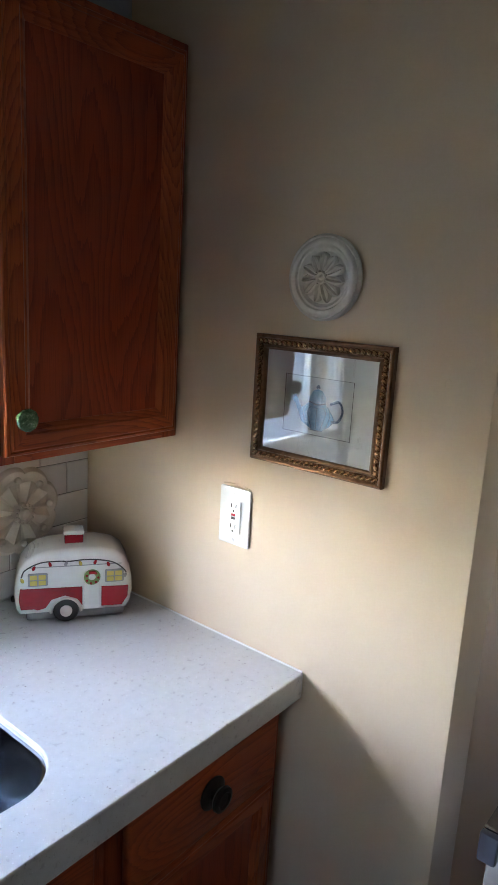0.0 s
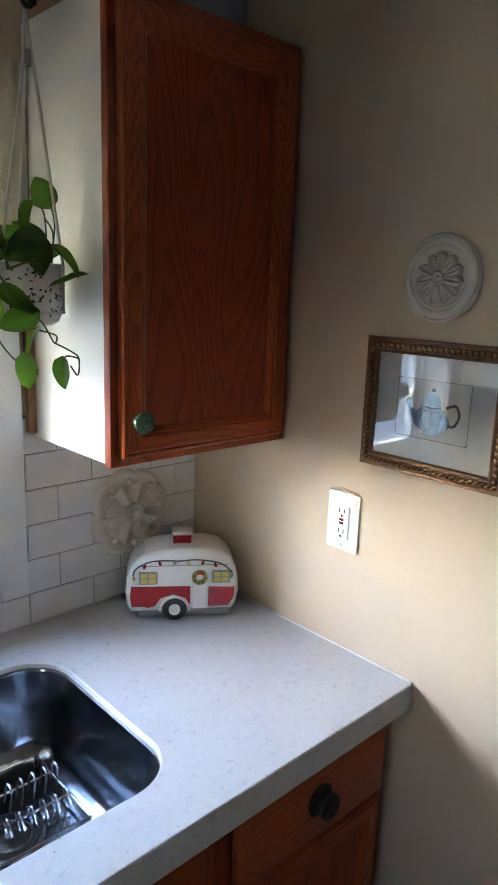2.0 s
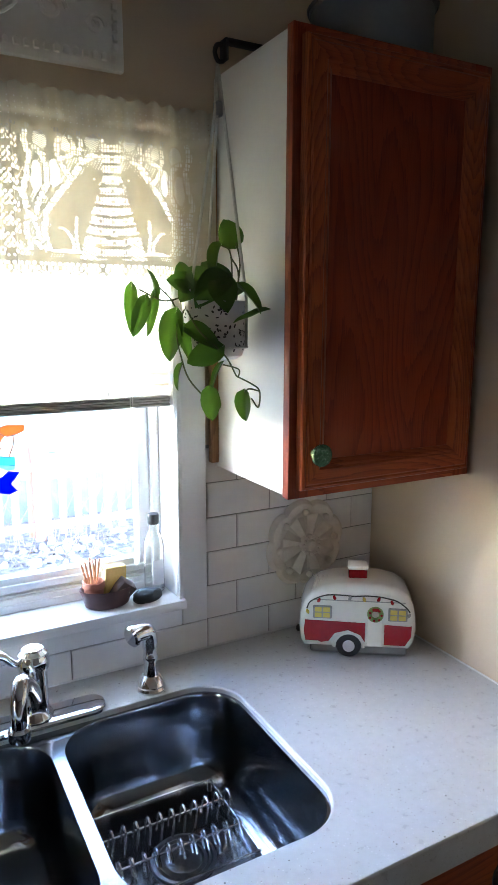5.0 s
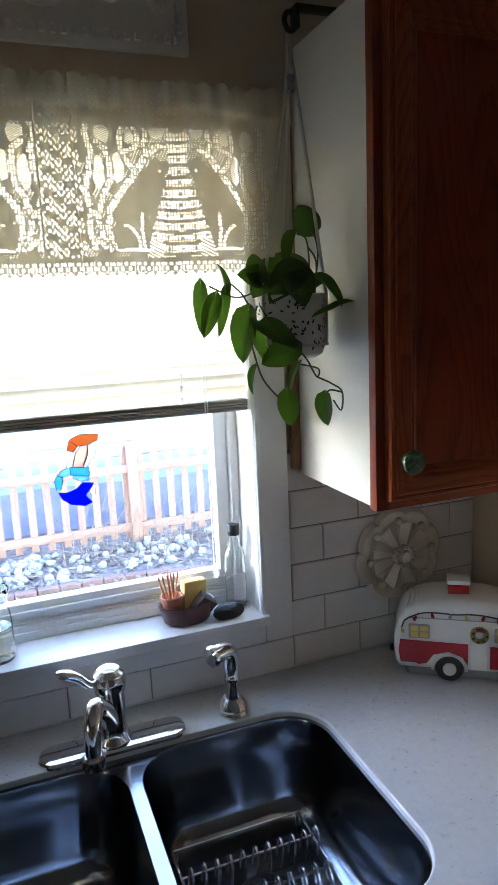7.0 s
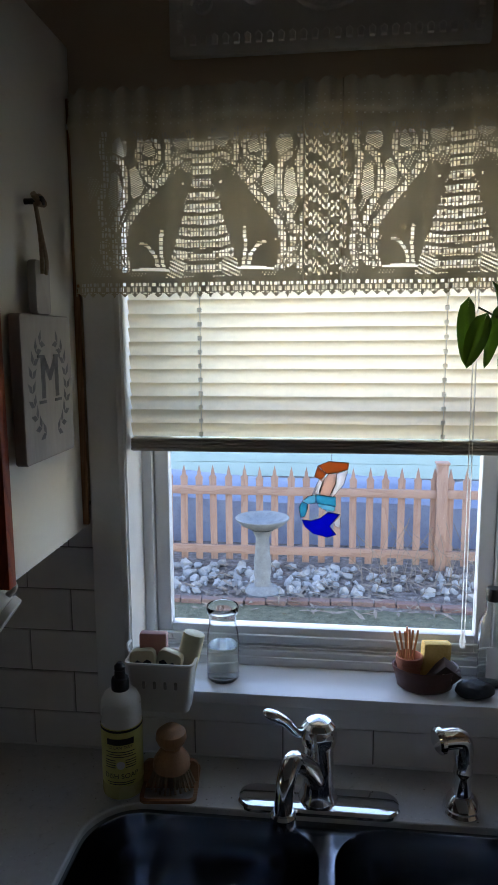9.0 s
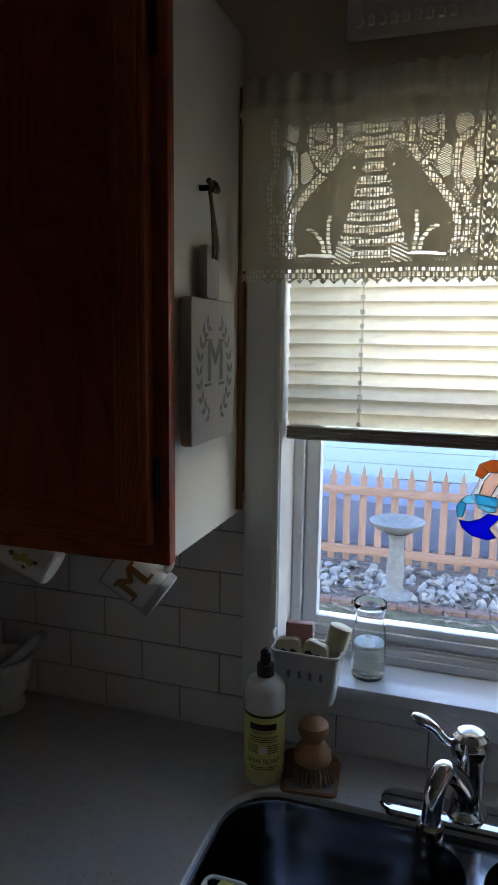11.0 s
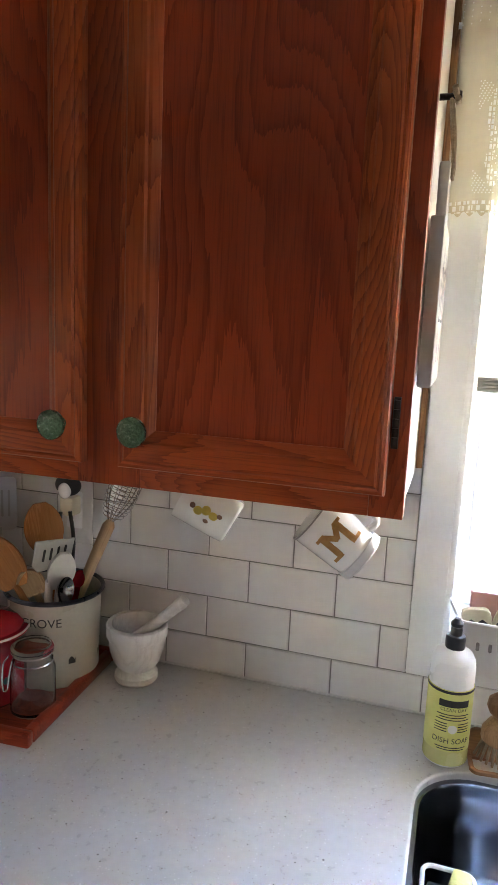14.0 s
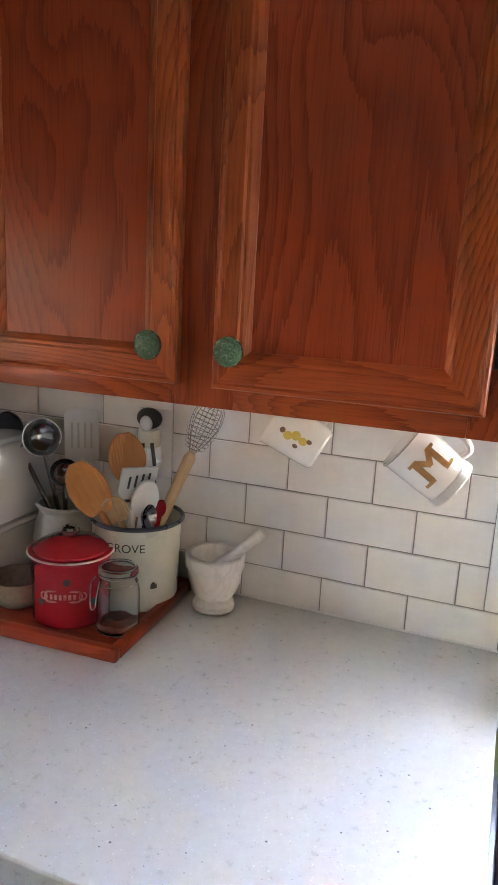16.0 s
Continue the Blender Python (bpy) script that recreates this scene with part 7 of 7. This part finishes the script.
for sx in (-1, 1):
    part("arm", tube(curve_pts([(sx * 0.004, 0, 0), (sx * 0.008, 0, l * 0.6), (sx * 0.012, 0, l - 0.05), (sx * 0.008, 0, l)], 5), 0.0035, 8), BLACK, tg)
m, l = aim((CX + 0.01, CY - 0.02, IN), (CX + 0.045, CY - 0.05, 1.098), 60)
ms = thing("measuring_spoon", "steel measuring spoon lying across the crock", "spoon", m, "utensils in the crock")
part("handle", tube([(0, 0, 0), (0, 0, l)], 0.003, 8), STEEL, ms)
q = lathe([(0, -0.011), (0.014, -0.008), (0.021, 0.0), (0.022, 0.001), (0.013, -0.006), (0, -0.009)], 24)
part("bowl", q, STEEL, ms).matrix_basis = pose(0, -0.008, l, 70)
GX, GYY = -0.893, -0.09
for k, (dx, dy, hz, rb, tn_) in enumerate(((-0.01, -0.055, 1.2, 0.034, 20), (-0.085, -0.03, 1.19, 0.04, -30), (0.03, -0.05, 1.15, 0.026, 10))):
    m, l = aim((GX - dx * 0.3, GYY - dy * 0.2, IN), (GX + dx, GYY + dy, hz - 0.02), tn_)
    ld = thing("steel_ladle", "polished steel ladle standing in the grey crock", "ladle", m, "ladles in the crock")
    part("handle", tube([(0, 0, 0), (0, 0, l)], 0.0045, 8), STEEL, ld)
    q = lathe([(0, -rb * 0.7), (rb * 0.6, -rb * 0.55), (rb * 0.92, -rb * 0.2), (rb, 0), (rb * 0.96, 0), (rb * 0.86, -rb * 0.2), (rb * 0.55, -rb * 0.48), (0, -rb * 0.62)], 28)
    part("bowl", q, STEEL, ld).matrix_basis = pose(0, -0.01, l + rb * 0.8, 75)
m, l = aim((GX + 0.02, GYY + 0.02, IN), (GX + 0.0, GYY + 0.045, 1.235), 0)
tr_ = thing("clear_turner", "translucent slotted turner in the grey crock", "spatula", m, "ladles in the crock")
part("handle", tube([(0, 0, 0), (0, 0, l - 0.09)], 0.005, 8), GREYPLASTIC, tr_)
bl = part("blade", prism(round_rect(-0.032, 0.032, 0, 0.1, 0.01, 4), -0.0012, 0.0012), surface("translucent_grey_plastic", (0.6, 0.6, 0.6), (0.66, 0.66, 0.66), 10, 0.15, bump=0), tr_)
bl.matrix_basis = pose(0, 0, l - 0.095)
for x in (-0.018, -0.006, 0.006, 0.018):
    part("slot", prism(round_rect(x - 0.002, x + 0.002, 0.025, 0.075, 0.0018, 3), -0.0018, -0.0011), GREYPLASTIC, bl)

# ---- mortar and pestle ----
def marble():
    m, nt, b, _ = blank("white_marble")
    v = coords(nt)
    n1 = noise_node(nt, v, 14, 6, 0.6, 1.6)
    vein = calc(nt, "POWER", calc(nt, "SUBTRACT", 1.0, calc(nt, "ABSOLUTE", calc(nt, "MULTIPLY_ADD", n1, 2.0, -1.0))), 7.0)
    nt.links.new(blend(nt, calc(nt, "MULTIPLY", vein, 0.5), (0.74, 0.72, 0.69), (0.5, 0.47, 0.44)), b.inputs["Base Color"])
    b.inputs["Roughness"].default_value = 0.35
    relief(nt, b, n1, 0.04)
    return m


MARBLE = marble()
mort = tagged(part("mortar", lathe([(0, 0), (0.036, 0), (0.0385, 0.004), (0.038, 0.012), (0.033, 0.018), (0.0325, 0.024), (0.041, 0.036), (0.047, 0.055), (0.0495, 0.08), (0.053, 0.082), (0.0535, 0.102), (0.051, 0.105), (0.044, 0.104), (0.041, 0.08), (0.03, 0.05), (0, 0.042)], 44), MARBLE), "white veined marble mortar beside the tray", "mortar")
mort.matrix_basis = pose(-0.591, -0.07, COUNTER)
pest = tagged(part("pestle", lathe([(0, 0), (0.011, 0.002), (0.015, 0.012), (0.0135, 0.04), (0.0105, 0.08), (0.011, 0.125), (0.0135, 0.146), (0.011, 0.156), (0, 0.159)], 24), MARBLE), "white marble pestle resting in the mortar", "pestle")
pest.matrix_basis = pose(-0.607, -0.07, COUNTER + 0.058, 0, 46, 0) @ Matrix.Diagonal((0.85, 0.85, 0.94, 1))

# ---- cups hung under the left cabinet ----
GOLD = surface("bronze_gold_print", (0.35, 0.17, 0.05), (0.5, 0.28, 0.1), 60, 0.4, 0.3, bump=0)
CUP_GLAZE = surface("cup_glaze", (0.78, 0.77, 0.75), (0.84, 0.83, 0.81), 10, 0.2, bump=0.02, coat=0.3)


def hung_cup(label, at, turn, r, h):
    cup_ = thing("hanging_cup", label, "cup", pose(*at) @ turn, "cups under the cabinet")
    part("body", lathe([(0, 0), (r * 0.8, 0), (r * 0.88, 0.003), (r * 0.94, h * 0.3), (r, h * 0.95), (r * 1.02, h), (r * 0.97, h), (r * 0.9, h * 0.3), (r * 0.8, 0.006), (0, 0.005)], 40), CUP_GLAZE, cup_)
    part("handle", tube(curve_pts([(r * 0.93, 0, h * 0.22), (r * 1.35, 0, h * 0.22), (r * 1.55, 0, h * 0.5), (r * 1.4, 0, h * 0.78), (r * 0.95, 0, h * 0.8)], 5), 0.0048, 10), CUP_GLAZE, cup_)
    return cup_


cup_m = hung_cup("white cup with a bronze letter M, hung by its handle", (-0.192, -0.21, 1.238), Matrix.Rotation(radians(8), 4, "Z") @ Matrix.Rotation(radians(-54), 4, "Y"), 0.038, 0.088)
part("foot_band", lathe([(0.0295, 0.0), (0.0335, -0.001), (0.036, 0.001), (0.0362, 0.012), (0.034, 0.0125)], 40), surface("silver_band", (0.5, 0.5, 0.5), (0.6, 0.6, 0.6), 20, 0.35, 0.3, bump=0.03), cup_m, "silver foot band")
part("rim_line", tube([(0.0389 * math.cos(i * 0.1309), 0.0389 * math.sin(i * 0.1309), 0.086) for i in range(48)], 0.0012, 6, True), surface("silver_line", (0.3, 0.29, 0.28), (0.4, 0.39, 0.38), 20, 0.3, 0.8, bump=0), cup_m, "silver rim line")
bm = bmesh.new()
for lean in (-0.055, 0.0, 0.055):
    wrap_text(bm, "M", 0.05, 0.0372, 0.047, radians(-78) + lean, 0.0008 + abs(lean) * 0.004)
for a in (-0.42, 0.42):
    wrap_bar(bm, 0.017, 0.0045, 0.0372, 0.0305, radians(-78) + a * 1.15, 0.0013)
    wrap_bar(bm, 0.015, 0.0045, 0.0372, 0.0635, radians(-78) + a, 0.0013)
part("letter", bm, GOLD, cup_m, "bronze letter")
cup_p = hung_cup("pale cup with a small yellow and brown print", (-0.375, -0.21, 1.262), Matrix.Rotation(radians(8), 4, "Z") @ Matrix.Rotation(radians(-62), 4, "Y"), 0.036, 0.08)
bm = bmesh.new()
for u, v, w_ in ((-0.012, 0.004, 0.01), (0.0, 0.006, 0.012), (0.01, 0.0, 0.011)):
    wrap_disc(bm, w_ * 1.1, 0.013, 0.0352, 0.04 + u, radians(-88) + v / 0.038, 0.0008)
part("print", bm, surface("yellow_print", (0.55, 0.42, 0.06), (0.65, 0.5, 0.12), 60, 0.4, bump=0), cup_p, "yellow printed patch")
bm = bmesh.new()
for u, v, w_ in ((0.02, 0.003, 0.008), (-0.02, 0.008, 0.006), (-0.006, -0.008, 0.006)):
    wrap_disc(bm, w_, 0.008, 0.0352, 0.04 + u, radians(-88) + v / 0.038, 0.0012)
part("print_dark", bm, surface("brown_print", (0.16, 0.08, 0.05), (0.24, 0.13, 0.08), 60, 0.4, bump=0), cup_p, "brown printed patch")
for x, y in ((-0.215, -0.213), (-0.405, -0.213)):
    hk = tagged(part("cup_hook", tube(curve_pts([(0, 0, 0.022), (0, 0, 0.004), (0.006, 0, -0.008), (0.014, 0, -0.008), (0.017, 0, 0.0)], 5), 0.0016, 8), CHROME), "small steel cup hook under the cabinet", "hook", "cup hooks")
    hk.matrix_basis = pose(x, y, 1.318)

# ---- outlet with a plug-in night light ----
plate_ = thing("wall_outlet", "white double outlet plate on the tiles", "outlet", pose(-0.79, -0.001, 1.12))
part("cover_plate", prism(round_rect(0, 0.072, 0, 0.13, 0.004, 4), -0.006, -0.0003, 0.0025), WHITE_CERAMIC, plate_)
part("receptacle", prism(round_rect(0.02, 0.052, 0.03, 0.1, 0.002, 3), -0.0085, -0.006, 0.001), VINYL, plate_)
nl = thing("night_light", "plug-in night light with a dark and white shade", "night light", pose(-0.753, -0.0095, 1.225))
part("plug", box((-0.014, -0.03, -0.045), (0.014, 0.0, -0.01), 0.004), surface("ivory_plastic", (0.6, 0.55, 0.42), (0.66, 0.61, 0.48), 20, 0.4, bump=0), nl)
q = bmesh.new()
bmesh.ops.create_uvsphere(q, u_segments=20, v_segments=12, radius=1)
part("shade", q, INK, nl, "dark rounded shade").matrix_basis = pose(0, -0.022, 0.012) @ Matrix.Diagonal((0.026, 0.014, 0.02, 1))
q = bmesh.new()
bmesh.ops.create_uvsphere(q, u_segments=16, v_segments=10, radius=1)
part("pale_patch", q, WHITE_CERAMIC, nl, "white patch").matrix_basis = pose(0, -0.034, 0.004) @ Matrix.Diagonal((0.013, 0.009, 0.015, 1))

# ---- cooker corner by the opening ----
APPL = surface("grey_enamel_panel", (0.2, 0.19, 0.19), (0.26, 0.25, 0.25), 8, 0.35, bump=0.03)
stove = thing("cooker", "dark grey cooker with a steel edge beside the opening", "cooker", pose(1.0, -1.075, 0))
part("body", box((-0.02, -0.62, 0.0), (0.6, 0.0, 0.86), 0.006), APPL, stove)
part("top", box((-0.03, -0.63, 0.861), (0.6, 0.008, 0.888), 0.006), STEEL, stove)
part("end_cap", box((-0.045, -0.02, 0.84), (-0.031, 0.008, 0.888), 0.004), surface("dark_blue_cap", (0.03, 0.034, 0.05), (0.05, 0.055, 0.075), 20, 0.3, bump=0), stove, "dark blue end cap")


# ---- wall tiles, one by one ----
P, TL, GAP = 0.0762, 0.1542, 0.0019
Z1 = 0.979
tile_mesh = {}


def tile(xa, xb, za, zb):
    """A glazed tile with eased edges; alike sizes share a mesh."""
    w, h = round(xb - xa - GAP, 4), round(zb - za - GAP, 4)
    if w < 0.004 or h < 0.004:
        return
    if (w, h) not in tile_mesh:
        bm = bmesh.new()
        e = 0.0016
        pts = []
        for inset, y in ((0.0, 0.0), (0.0, -0.0058), (e * 0.4, -0.0072), (e, -0.0078)):
            pts += [(inset, y, inset), (w - inset, y, inset), (w - inset, y, h - inset), (inset, y, h - inset)]
        grow(bm, pts, [(4 * k + i, 4 * k + (i + 1) % 4, 4 * k + 4 + (i + 1) % 4, 4 * k + 4 + i) for k in range(3) for i in range(4)] + [(12, 13, 14, 15)])
        bmesh.ops.recalc_face_normals(bm, faces=bm.faces[:])
        me = bpy.data.meshes.new("tile")
        bm.to_mesh(me)
        bm.free()
        me.materials.append(TILE)
        tile_mesh[(w, h)] = me
    o = new("tile", tile_mesh[(w, h)])
    o.parent = backsplash
    o.matrix_basis = pose(xa + GAP / 2, 0.0068 + rng.uniform(-0.0004, 0.0004), za + GAP / 2, rng.uniform(-0.25, 0.25), 0, rng.uniform(-0.2, 0.2))


bm = bmesh.new()
for lo, hi in (((LEFT, 0.002, COUNTER), (-0.131, 0.0076, 1.365)), ((0.634, 0.002, COUNTER), (RIGHT - 0.001, 0.0076, 1.365)), ((-0.131, 0.002, COUNTER), (0.634, 0.0076, 0.988))):
    join(bm, box(lo, hi))
backsplash = setting("backsplash", bm, GROUT, "white glazed subway tiles with dark grey joints", "tiles")


def courses(xa, xb, odd, even, rows, start=0):
    for row in range(start, rows):
        za = COUNTER if row == 0 else Z1 + (row - 1) * P
        zb = Z1 + row * P
        ph = odd if row % 2 == 0 else even
        x = ph - TL * math.ceil((ph - xa) / TL)
        while x < xb:
            tile(max(x, xa), min(x + TL, xb), za, zb)
            x += TL


courses(-1.3, -0.104, -0.258, -0.18, 1)
courses(-1.3, -0.133, -0.258, -0.18, 6, 1)
courses(0.642, RIGHT - 0.001, 0.642, 0.714, 1)
courses(0.636, RIGHT - 0.001, 0.642, 0.714, 6, 1)
courses(-0.104, 0.642, 0.652, 0.714, 1)
bead = tube([(LEFT + 0.1, -0.0015, COUNTER + 0.0008), (RIGHT - 0.004, -0.0015, COUNTER + 0.0008)], 0.0022, 6)
join(bead, tube([(RIGHT - 0.003, -0.003, COUNTER + 0.0008), (RIGHT - 0.003, FRONT + 0.004, COUNTER + 0.0008)], 0.0022, 6))
setting("sealant", bead, TRIM, "white sealant line round the worktop", "trim")
